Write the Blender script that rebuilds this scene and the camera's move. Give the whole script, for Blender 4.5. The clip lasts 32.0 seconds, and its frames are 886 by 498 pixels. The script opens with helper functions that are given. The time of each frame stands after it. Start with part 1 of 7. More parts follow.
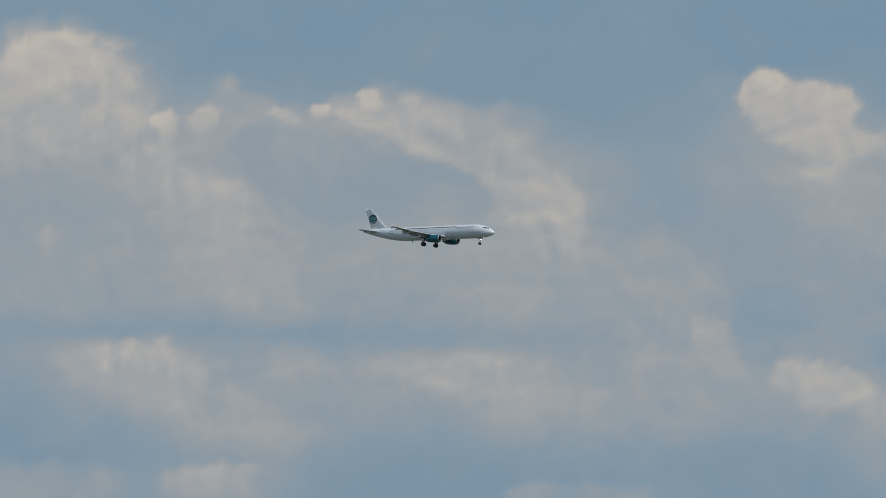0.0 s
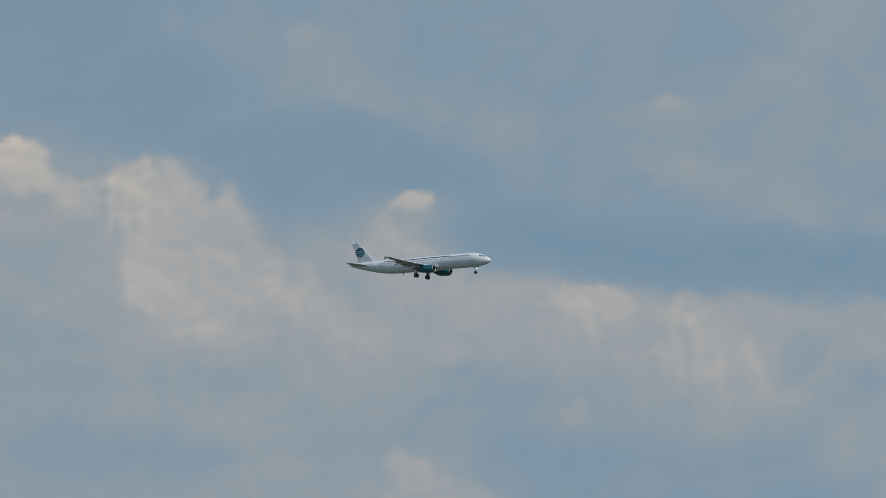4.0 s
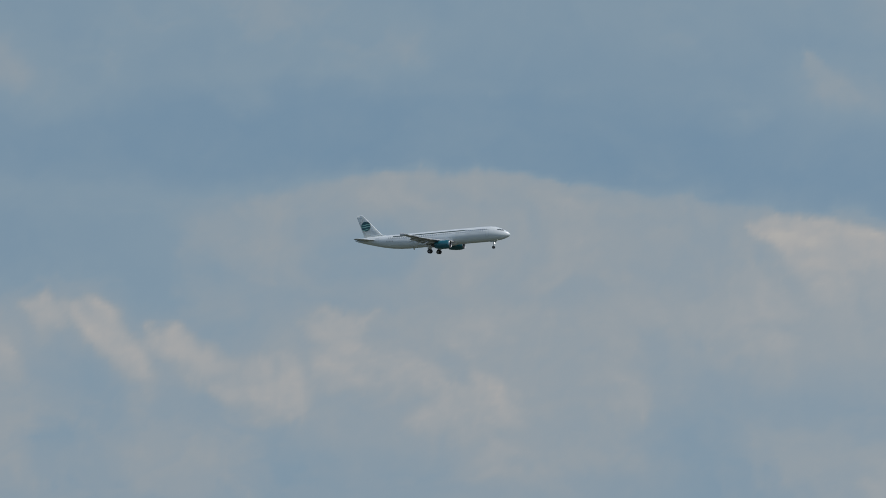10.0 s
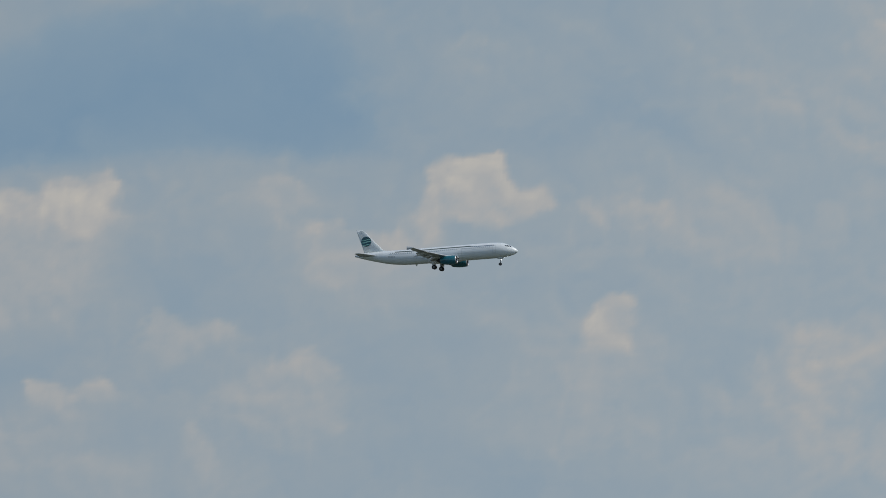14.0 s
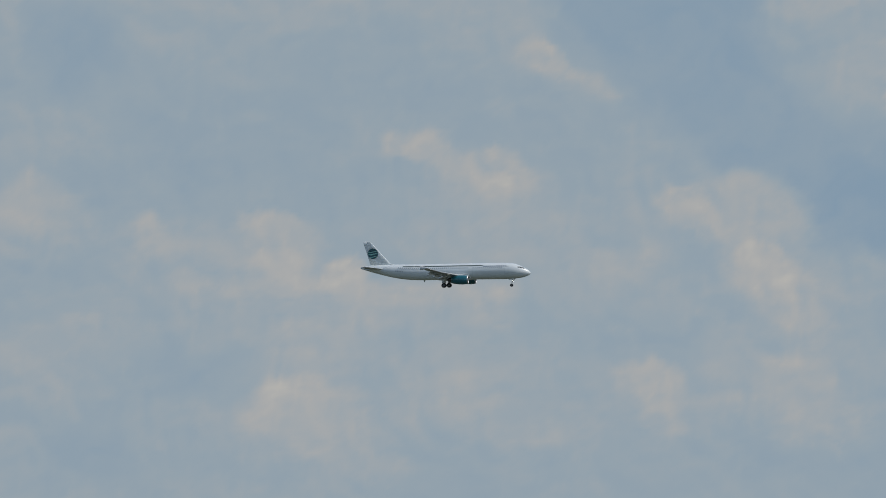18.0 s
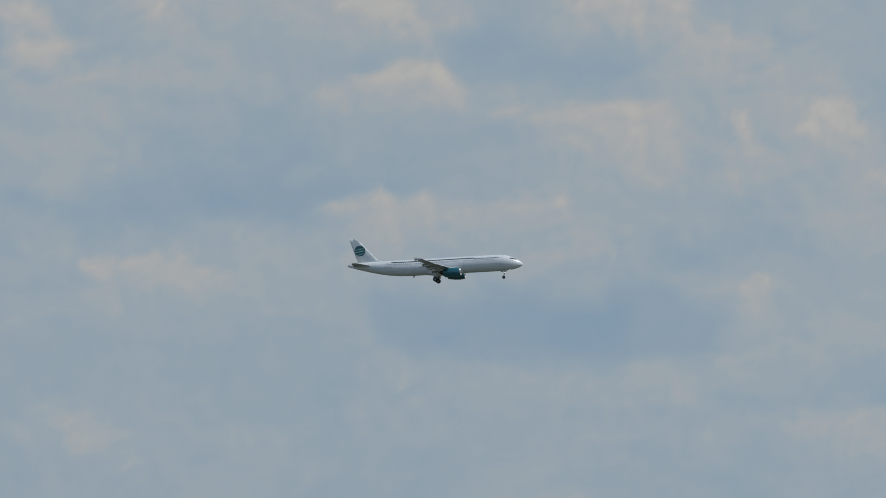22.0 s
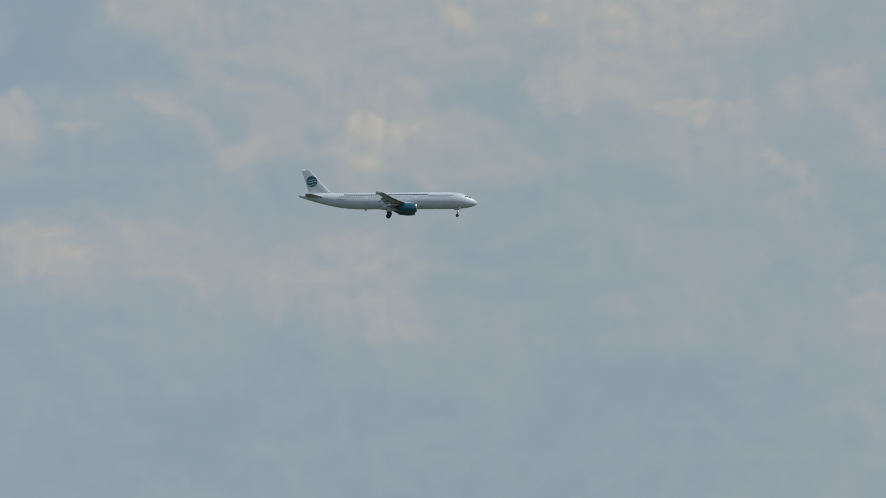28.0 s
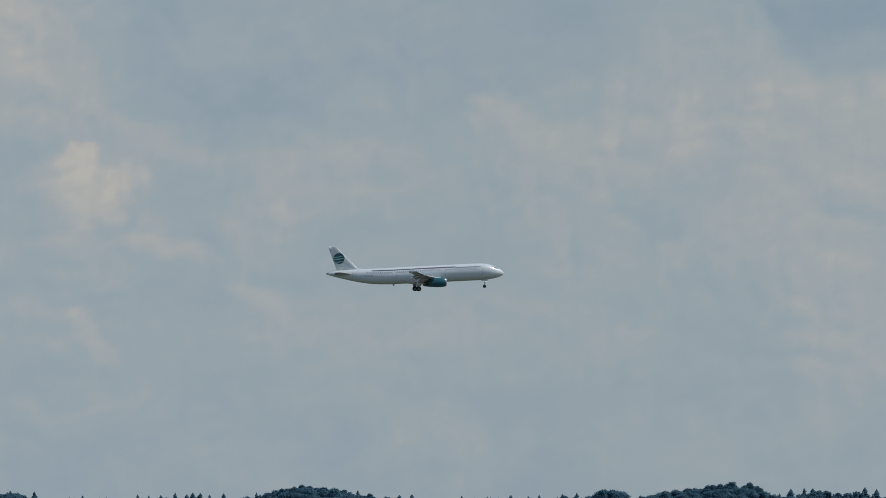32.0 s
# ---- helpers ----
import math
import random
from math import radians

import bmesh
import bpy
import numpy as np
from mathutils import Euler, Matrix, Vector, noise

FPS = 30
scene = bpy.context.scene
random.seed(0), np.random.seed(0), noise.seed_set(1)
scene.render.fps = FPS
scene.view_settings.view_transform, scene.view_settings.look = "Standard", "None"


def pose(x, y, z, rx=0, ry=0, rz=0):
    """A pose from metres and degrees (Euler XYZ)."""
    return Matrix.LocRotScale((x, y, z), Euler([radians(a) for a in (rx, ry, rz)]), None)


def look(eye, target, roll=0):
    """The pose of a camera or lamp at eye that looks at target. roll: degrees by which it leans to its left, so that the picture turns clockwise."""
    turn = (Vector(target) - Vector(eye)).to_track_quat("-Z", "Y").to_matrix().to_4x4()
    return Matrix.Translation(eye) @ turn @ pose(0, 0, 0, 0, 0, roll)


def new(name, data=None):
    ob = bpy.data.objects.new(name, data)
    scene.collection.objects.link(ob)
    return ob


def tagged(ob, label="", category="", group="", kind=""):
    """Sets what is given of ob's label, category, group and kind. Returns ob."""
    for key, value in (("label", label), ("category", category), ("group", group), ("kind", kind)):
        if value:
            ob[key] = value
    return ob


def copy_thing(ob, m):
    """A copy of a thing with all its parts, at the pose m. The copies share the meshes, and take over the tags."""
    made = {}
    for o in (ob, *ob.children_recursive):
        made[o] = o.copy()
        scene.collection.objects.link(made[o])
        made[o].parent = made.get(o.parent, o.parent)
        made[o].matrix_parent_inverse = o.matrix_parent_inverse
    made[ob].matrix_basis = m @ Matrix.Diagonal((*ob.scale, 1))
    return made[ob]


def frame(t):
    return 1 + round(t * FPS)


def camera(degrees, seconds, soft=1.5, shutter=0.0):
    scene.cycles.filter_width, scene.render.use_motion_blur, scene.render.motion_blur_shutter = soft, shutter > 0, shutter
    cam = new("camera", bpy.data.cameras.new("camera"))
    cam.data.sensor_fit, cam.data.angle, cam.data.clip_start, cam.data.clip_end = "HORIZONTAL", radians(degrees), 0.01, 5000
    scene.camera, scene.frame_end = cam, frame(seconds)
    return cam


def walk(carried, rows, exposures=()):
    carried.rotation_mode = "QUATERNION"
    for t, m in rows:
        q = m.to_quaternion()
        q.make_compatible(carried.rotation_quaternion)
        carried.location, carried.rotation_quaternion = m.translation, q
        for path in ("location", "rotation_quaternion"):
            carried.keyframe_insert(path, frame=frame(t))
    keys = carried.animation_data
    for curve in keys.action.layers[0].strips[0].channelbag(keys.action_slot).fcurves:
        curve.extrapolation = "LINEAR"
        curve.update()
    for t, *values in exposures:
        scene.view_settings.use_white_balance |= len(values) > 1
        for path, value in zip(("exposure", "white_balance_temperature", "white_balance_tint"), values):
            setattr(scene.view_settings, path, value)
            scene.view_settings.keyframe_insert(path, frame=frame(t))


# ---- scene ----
# A long-lens pan from a field: an airliner with its wheels down crosses a cloudy sky and comes down towards wooded hills.
EYE = 1.7                    # eye height over the field
SKY_R = 4880.0               # distance of the sky backdrop

cam = camera(3.4685, 32.0, soft=0.9)
walk(cam, [
    (0, pose(0, 0, EYE, 93.5794, 0, 33.2669)),
    (0.2, pose(0, 0, EYE, 93.6077, 0, 33.1019)),
    (0.5, pose(0, 0, EYE, 93.6540, 0, 32.8390)),
    (0.7, pose(0, 0, EYE, 93.6639, 0, 32.6610)),
    (1, pose(0, 0, EYE, 93.6726, 0, 32.4034)),
    (1.2, pose(0, 0, EYE, 93.6794, 0, 32.2537)),
    (1.5, pose(0, 0, EYE, 93.7122, 0, 31.9797)),
    (1.7, pose(0, 0, EYE, 93.7416, 0, 31.7637)),
    (2, pose(0, 0, EYE, 93.7208, 0, 31.4522)),
    (2.2, pose(0, 0, EYE, 93.6068, 0, 31.2625)),
    (2.5, pose(0, 0, EYE, 93.5653, 0, 30.9933)),
    (2.7, pose(0, 0, EYE, 93.5453, 0, 30.8241)),
    (3, pose(0, 0, EYE, 93.5140, 0, 30.5779)),
    (3.2, pose(0, 0, EYE, 93.5103, 0, 30.4216)),
    (3.5, pose(0, 0, EYE, 93.5396, 0, 30.1492)),
    (3.7, pose(0, 0, EYE, 93.5509, 0, 29.9297)),
    (4, pose(0, 0, EYE, 93.5707, 0, 29.6157)),
    (4.2, pose(0, 0, EYE, 93.5889, 0, 29.4670)),
    (4.5, pose(0, 0, EYE, 93.6174, 0, 29.2942)),
    (6.5, pose(0, 0, EYE, 93.5087, 0, 27.4339)),
    (6.7, pose(0, 0, EYE, 93.4868, 0, 27.2199)),
    (7, pose(0, 0, EYE, 93.4349, 0, 26.8552)),
    (7.2, pose(0, 0, EYE, 93.4195, 0, 26.6370)),
    (7.5, pose(0, 0, EYE, 93.4103, 0, 26.3162)),
    (7.7, pose(0, 0, EYE, 93.3809, 0, 26.1125)),
    (8, pose(0, 0, EYE, 93.3528, 0, 25.8300)),
    (8.2, pose(0, 0, EYE, 93.3418, 0, 25.6531)),
    (8.5, pose(0, 0, EYE, 93.3571, 0, 25.3528)),
    (8.7, pose(0, 0, EYE, 93.3739, 0, 25.1246)),
    (9, pose(0, 0, EYE, 93.3896, 0, 24.7268)),
    (9.2, pose(0, 0, EYE, 93.3853, 0, 24.4462)),
    (9.5, pose(0, 0, EYE, 93.3622, 0, 24.0771)),
    (9.7, pose(0, 0, EYE, 93.3159, 0, 23.9360)),
    (10, pose(0, 0, EYE, 93.2567, 0, 23.7179)),
    (10.2, pose(0, 0, EYE, 93.2595, 0, 23.5493)),
    (10.5, pose(0, 0, EYE, 93.2625, 0, 23.2259)),
    (10.7, pose(0, 0, EYE, 93.2786, 0, 22.9547)),
    (11, pose(0, 0, EYE, 93.2943, 0, 22.6043)),
    (11.2, pose(0, 0, EYE, 93.2571, 0, 22.3829)),
    (11.5, pose(0, 0, EYE, 93.1917, 0, 22.0384)),
    (11.7, pose(0, 0, EYE, 93.2150, 0, 21.8428)),
    (12, pose(0, 0, EYE, 93.2223, 0, 21.5818)),
    (12.2, pose(0, 0, EYE, 93.2328, 0, 21.3837)),
    (12.5, pose(0, 0, EYE, 93.2159, 0, 21.0498)),
    (12.7, pose(0, 0, EYE, 93.2255, 0, 20.8043)),
    (13, pose(0, 0, EYE, 93.2008, 0, 20.4410)),
    (13.2, pose(0, 0, EYE, 93.1821, 0, 20.2187)),
    (13.5, pose(0, 0, EYE, 93.1396, 0, 19.8951)),
    (13.7, pose(0, 0, EYE, 93.1381, 0, 19.6988)),
    (14, pose(0, 0, EYE, 93.1433, 0, 19.4295)),
    (14.2, pose(0, 0, EYE, 93.1273, 0, 19.2378)),
    (14.5, pose(0, 0, EYE, 93.0986, 0, 18.9483)),
    (16.5, pose(0, 0, EYE, 93.1302, 0, 16.6810)),
    (16.7, pose(0, 0, EYE, 93.0929, 0, 16.4688)),
    (17, pose(0, 0, EYE, 93.0253, 0, 16.1541)),
    (17.2, pose(0, 0, EYE, 93.0033, 0, 15.9396)),
    (17.5, pose(0, 0, EYE, 93.0047, 0, 15.5848)),
    (17.7, pose(0, 0, EYE, 93.0227, 0, 15.3311)),
    (18, pose(0, 0, EYE, 93.0184, 0, 14.9175)),
    (18.2, pose(0, 0, EYE, 93.0059, 0, 14.6657)),
    (18.5, pose(0, 0, EYE, 92.9833, 0, 14.3109)),
    (18.7, pose(0, 0, EYE, 92.9574, 0, 14.1023)),
    (19, pose(0, 0, EYE, 92.9015, 0, 13.7497)),
    (19.2, pose(0, 0, EYE, 92.8728, 0, 13.5226)),
    (19.5, pose(0, 0, EYE, 92.8393, 0, 13.1777)),
    (19.7, pose(0, 0, EYE, 92.8122, 0, 12.9378)),
    (20, pose(0, 0, EYE, 92.7547, 0, 12.5615)),
    (20.2, pose(0, 0, EYE, 92.7602, 0, 12.3279)),
    (20.5, pose(0, 0, EYE, 92.7878, 0, 12.0309)),
    (20.7, pose(0, 0, EYE, 92.8105, 0, 11.8295)),
    (21, pose(0, 0, EYE, 92.8037, 0, 11.4667)),
    (21.2, pose(0, 0, EYE, 92.8023, 0, 11.2100)),
    (21.5, pose(0, 0, EYE, 92.7660, 0, 10.7941)),
    (21.7, pose(0, 0, EYE, 92.7534, 0, 10.5277)),
    (22, pose(0, 0, EYE, 92.7425, 0, 10.1361)),
    (22.2, pose(0, 0, EYE, 92.7488, 0, 9.8968)),
    (22.5, pose(0, 0, EYE, 92.7338, 0, 9.5086)),
    (22.7, pose(0, 0, EYE, 92.6990, 0, 9.2011)),
    (23, pose(0, 0, EYE, 92.6267, 0, 8.7701)),
    (23.2, pose(0, 0, EYE, 92.5595, 0, 8.5325)),
    (23.5, pose(0, 0, EYE, 92.5166, 0, 8.2299)),
    (23.7, pose(0, 0, EYE, 92.5403, 0, 8.0164)),
    (24, pose(0, 0, EYE, 92.5216, 0, 7.6698)),
    (24.2, pose(0, 0, EYE, 92.5073, 0, 7.4224)),
    (24.5, pose(0, 0, EYE, 92.4990, 0, 7.0610)),
    (24.7, pose(0, 0, EYE, 92.5074, 0, 6.8403)),
    (25, pose(0, 0, EYE, 92.4557, 0, 6.5203)),
    (25.2, pose(0, 0, EYE, 92.3954, 0, 6.3148)),
    (25.5, pose(0, 0, EYE, 92.3259, 0, 5.9600)),
    (27.5, pose(0, 0, EYE, 92.1370, 0, 3.1680)),
    (27.7, pose(0, 0, EYE, 92.1094, 0, 2.9001)),
    (28, pose(0, 0, EYE, 92.1031, 0, 2.5886)),
    (28.2, pose(0, 0, EYE, 92.1317, 0, 2.4780)),
    (28.5, pose(0, 0, EYE, 92.1512, 0, 2.1466)),
    (28.7, pose(0, 0, EYE, 92.1537, 0, 1.9055)),
    (29, pose(0, 0, EYE, 92.1908, 0, 1.5399)),
    (29.2, pose(0, 0, EYE, 92.2112, 0, 1.2767)),
    (29.5, pose(0, 0, EYE, 92.1817, 0, 0.8800)),
    (29.7, pose(0, 0, EYE, 92.1746, 0, 0.5784)),
    (30, pose(0, 0, EYE, 92.1752, 0, 0.1990)),
    (30.2, pose(0, 0, EYE, 92.1712, 0, 0.0253)),
    (30.4, pose(0, 0, EYE, 92.1715, 0, -0.1751)),
    (30.5, pose(0, 0, EYE, 92.1627, 0, -0.2940)),
    (30.7, pose(0, 0, EYE, 92.1290, 0, -0.5636)),
    (30.9, pose(0, 0, EYE, 92.0806, 0, -0.8494)),
    (31, pose(0, 0, EYE, 92.0186, 0, -0.9818)),
    (31.1, pose(0, 0, EYE, 91.9952, 0, -1.0860)),
    (31.2, pose(0, 0, EYE, 91.9760, 0, -1.2209)),
    (31.4, pose(0, 0, EYE, 91.9827, 0, -1.4345)),
    (31.5, pose(0, 0, EYE, 92.0022, 0, -1.5465)),
    (31.7, pose(0, 0, EYE, 92.0624, 0, -1.7790)),
    (31.8, pose(0, 0, EYE, 92.0716, 0, -1.9049)),
    (32, pose(0, 0, EYE, 92.0790, 0, -2.2829)),
])

# ---- world and sun ----
SUN_EL, SUN_AZ = 54.0, 92.0  # degrees; azimuth from +y towards +x
world = bpy.data.worlds.new("sky_light")
scene.world = world
world.use_nodes = True
wn, wl = world.node_tree.nodes, world.node_tree.links
wn.clear()
wsky = wn.new("ShaderNodeTexSky")
wsky.sky_type, wsky.sun_disc = "NISHITA", False
wsky.sun_elevation, wsky.sun_rotation = radians(SUN_EL), radians(SUN_AZ)
wsky.dust_density = 1.0
wbg = wn.new("ShaderNodeBackground")
wbg.inputs["Strength"].default_value = 0.113
wout = wn.new("ShaderNodeOutputWorld")
wl.new(wsky.outputs[0], wbg.inputs[0])
wl.new(wbg.outputs[0], wout.inputs[0])

sun = new("sun", bpy.data.lights.new("sun", "SUN"))
sun.data.energy, sun.data.angle, sun.data.color = 2.4, radians(3), (1.0, 0.95, 0.88)
sun_from = Vector((math.sin(radians(SUN_AZ)) * math.cos(radians(SUN_EL)), math.cos(radians(SUN_AZ)) * math.cos(radians(SUN_EL)), math.sin(radians(SUN_EL))))
sun.matrix_world = look(sun_from * 3000, (0, 0, 0))


# ---- materials ----
def material(name, colour, rough=0.5, metal=0.0, vary=0.1, scale=1.0, bump=0.0, coat=0.0, spec=0.5):
    """A surface with grain and stains at two scales."""
    m = bpy.data.materials.new(name)
    m.use_nodes = True
    n, l = m.node_tree.nodes, m.node_tree.links
    b = n["Principled BSDF"]
    b.inputs["Roughness"].default_value, b.inputs["Metallic"].default_value = rough, metal
    b.inputs["Coat Weight"].default_value = coat
    b.inputs["Specular IOR Level"].default_value = spec
    co = n.new("ShaderNodeTexCoord")
    big, small, mix = n.new("ShaderNodeTexNoise"), n.new("ShaderNodeTexNoise"), n.new("ShaderNodeMath")
    big.inputs["Scale"].default_value, small.inputs["Scale"].default_value = 0.5 * scale, 7.0 * scale
    big.inputs["Detail"].default_value, small.inputs["Detail"].default_value = 5.0, 4.0
    l.new(co.outputs["Object"], big.inputs["Vector"])
    l.new(co.outputs["Object"], small.inputs["Vector"])
    mix.operation = "MULTIPLY"
    l.new(big.outputs["Fac"], mix.inputs[0])
    l.new(small.outputs["Fac"], mix.inputs[1])
    ramp = n.new("ShaderNodeValToRGB")
    ramp.color_ramp.elements[0].position, ramp.color_ramp.elements[1].position = 0.1, 0.42
    ramp.color_ramp.elements[0].color = (*[c * (1 - vary) for c in colour], 1)
    ramp.color_ramp.elements[1].color = (*[min(1, c * (1 + vary * 0.5)) for c in colour], 1)
    l.new(mix.outputs[0], ramp.inputs[0])
    l.new(ramp.outputs[0], b.inputs["Base Color"])
    if bump:
        bp = n.new("ShaderNodeBump")
        bp.inputs["Strength"].default_value, bp.inputs["Distance"].default_value = bump, 0.02
        l.new(small.outputs["Fac"], bp.inputs["Height"])
        l.new(bp.outputs[0], b.inputs["Normal"])
    return m


WHITE = material("white_aircraft_paint", (0.64, 0.69, 0.69), 0.32, vary=0.07, scale=0.5, coat=0.3)
BELLY = material("light_grey_belly_paint", (0.62, 0.64, 0.65), 0.4, vary=0.12, scale=0.6)
WING = material("grey_wing_paint", (0.50, 0.53, 0.54), 0.42, vary=0.15, scale=0.7)
FLAPM = material("pale_flap_paint", (0.36, 0.39, 0.40), 0.5, vary=0.2, scale=0.9)
TEAL = material("teal_nacelle_paint", (0.012, 0.115, 0.15), 0.3, vary=0.15, scale=0.6, coat=0.3)
TEALD = material("dark_teal_paint", (0.012, 0.075, 0.095), 0.35, vary=0.1)
MINT = material("mint_green_paint", (0.22, 0.47, 0.42), 0.4, vary=0.1)
NAVY = material("dark_blue_lettering", (0.09, 0.13, 0.18), 0.4, vary=0.1)
BARE = material("bare_polished_metal", (0.42, 0.43, 0.44), 0.42, metal=1.0, vary=0.12)
STEEL = material("gear_grey_steel", (0.16, 0.17, 0.175), 0.45, metal=0.4, vary=0.25)
RUBBER = material("black_tyre_rubber", (0.022, 0.022, 0.023), 0.85, vary=0.3, bump=0.2)
HOLE = material("sooty_dark_metal", (0.03, 0.03, 0.032), 0.6, vary=0.3)
SEAM = material("door_seam_grey", (0.42, 0.46, 0.47), 0.5, vary=0.15)
GLASS = material("dark_cockpit_glass", (0.035, 0.05, 0.06), 0.12, vary=0.1, spec=0.8)
PORT = material("tinted_cabin_window", (0.30, 0.36, 0.39), 0.25, vary=0.1)
LINE = material("charcoal_stripe_paint", (0.07, 0.10, 0.10), 0.45, vary=0.2)
TAILG = material("mid_grey_tailplane_paint", (0.50, 0.54, 0.56), 0.45, vary=0.15)
GLOW_R = material("red_beacon_lens", (0.5, 0.03, 0.02), 0.2, vary=0.1)
LAMP = material("lit_lamp_lens", (0.8, 0.8, 0.78), 0.2, vary=0.05)
LAMP.node_tree.nodes["Principled BSDF"].inputs["Emission Color"].default_value = (1.0, 0.97, 0.9, 1)
LAMP.node_tree.nodes["Principled BSDF"].inputs["Emission Strength"].default_value = 6.0
LAMP.cycles.emission_sampling = "NONE"
BIRD = material("dark_insect_shell", (0.03, 0.028, 0.026), 0.8, vary=0.2)
FIELD = material("mown_grass_field", (0.065, 0.075, 0.05), 0.95, vary=0.45, scale=0.02, bump=0.3)
BARK = material("brown_grey_bark", (0.10, 0.075, 0.055), 0.9, vary=0.3, scale=2.0, bump=0.4)


def foliage(name, dark, light):
    """Leaf colour that differs from crown to crown and from clump to clump."""
    m = bpy.data.materials.new(name)
    m.use_nodes = True
    n, l = m.node_tree.nodes, m.node_tree.links
    b = n["Principled BSDF"]
    b.inputs["Roughness"].default_value = 0.75
    b.inputs["Specular IOR Level"].default_value = 0.08
    geo, co, tx = n.new("ShaderNodeNewGeometry"), n.new("ShaderNodeTexCoord"), n.new("ShaderNodeTexNoise")
    tx.inputs["Scale"].default_value, tx.inputs["Detail"].default_value = 1.3, 5.0
    l.new(co.outputs["Object"], tx.inputs["Vector"])
    add, ramp = n.new("ShaderNodeMath"), n.new("ShaderNodeValToRGB")
    add.operation = "MULTIPLY_ADD"
    add.inputs[1].default_value = 0.6
    l.new(geo.outputs["Random Per Island"], add.inputs[0])
    sub = n.new("ShaderNodeMath")
    sub.operation = "MULTIPLY_ADD"
    sub.inputs[1].default_value, sub.inputs[2].default_value = 0.8, -0.2
    l.new(tx.outputs["Fac"], sub.inputs[0])
    l.new(sub.outputs[0], add.inputs[2])
    ramp.color_ramp.elements[0].color, ramp.color_ramp.elements[1].color = (*dark, 1), (*light, 1)
    l.new(add.outputs[0], ramp.inputs[0])
    l.new(ramp.outputs[0], b.inputs["Base Color"])
    thin, mix, out = n.new("ShaderNodeBsdfTranslucent"), n.new("ShaderNodeMixShader"), n["Material Output"]
    mix.inputs[0].default_value = 0.55
    l.new(ramp.outputs[0], thin.inputs["Color"])
    l.new(b.outputs[0], mix.inputs[1])
    l.new(thin.outputs[0], mix.inputs[2])
    l.new(mix.outputs[0], out.inputs["Surface"])
    return m


# distance haze is mixed into these base colours: bluer and paler than green leaves
HAZY_LEAF = foliage("broadleaf_foliage_hazed_blue", (0.074, 0.166, 0.232), (0.088, 0.186, 0.246))
HAZY_NEEDLE = foliage("conifer_needles_hazed_blue", (0.068, 0.152, 0.216), (0.080, 0.172, 0.232))


# ---- helpers for building ----
def part(name, bm, mat, parent, label="", smooth=True):
    """Links a bmesh as one mesh object under parent."""
    me = bpy.data.meshes.new(name)
    bmesh.ops.recalc_face_normals(bm, faces=bm.faces[:])
    bm.to_mesh(me)
    bm.free()
    me.materials.append(mat)
    if smooth:
        me.polygons.foreach_set("use_smooth", [True] * len(me.polygons))
    ob = new(name, me)
    ob.parent = parent
    return tagged(ob, label)


def loft(rings, close_a=True, close_b=True):
    """A skin through rings of equally many points."""
    bm = bmesh.new()
    vs = [[bm.verts.new(p) for p in r] for r in rings]
    k = len(vs[0])
    for a, b in zip(vs, vs[1:]):
        for i in range(k):
            bm.faces.new((a[i], a[(i + 1) % k], b[(i + 1) % k], b[i]))
    if close_a:
        bm.faces.new(vs[0])
    if close_b:
        bm.faces.new(vs[-1])
    return bm


def ring_x(x, y, z, ry, rz, k=32):
    return [(x, y + ry * math.cos(2 * math.pi * i / k), z + rz * math.sin(2 * math.pi * i / k)) for i in range(k)]


def rod(a, b, r0, r1=None, k=12):
    """A round bar from a to b."""
    a, b = Vector(a), Vector(b)
    r1 = r0 if r1 is None else r1
    q = (b - a).to_track_quat("Z", "Y")
    rings = []
    for c, r in ((a, r0 * 0.85), (a.lerp(b, 0.02), r0), (a.lerp(b, 0.98), r1), (b, r1 * 0.85)):
        rings.append([c + q @ Vector((r * math.cos(2 * math.pi * i / k), r * math.sin(2 * math.pi * i / k), 0)) for i in range(k)])
    return loft(rings)


def wheel_rings(c, r, w, k=24, hub=0.0):
    """A tyre turned about the y axis, with round shoulders."""
    rings = []
    for t, s in ((-0.5, hub or 0.55), (-0.5, 0.80), (-0.42, 0.93), (-0.22, 1.0), (0.22, 1.0), (0.42, 0.93), (0.5, 0.80), (0.5, hub or 0.55)):
        rings.append([(c[0] + r * s * math.cos(2 * math.pi * i / k), c[1] + t * w, c[2] + r * s * math.sin(2 * math.pi * i / k)) for i in range(k)])
    return loft(rings)


def foil(xle, y, z, chord, thick, twist=0.0, upright=False, k=10):
    """A wing section: leading edge at (xle, y, z), running aft."""
    pts = []
    xs = [0.5 * (1 - math.cos(math.pi * i / k)) for i in range(k + 1)]
    half = lambda u: 5 * thick * (0.2969 * math.sqrt(u) - 0.126 * u - 0.3516 * u * u + 0.2843 * u ** 3 - 0.1015 * u ** 4)
    loop = [(u, half(u) * 1.1) for u in xs] + [(u, -half(u) * 0.9) for u in reversed(xs[1:-1])]
    ct, st = math.cos(radians(twist)), math.sin(radians(twist))
    for u, h in loop:
        dx, dz = -u * chord, h * chord + (0 if upright else 0.02 * chord * math.sin(math.pi * u))
        dx, dz = dx * ct + dz * st, -dx * st * -1 + dz * ct
        pts.append((xle + dx, y + dz, z) if upright else (xle + dx, y, z + dz))
    return pts


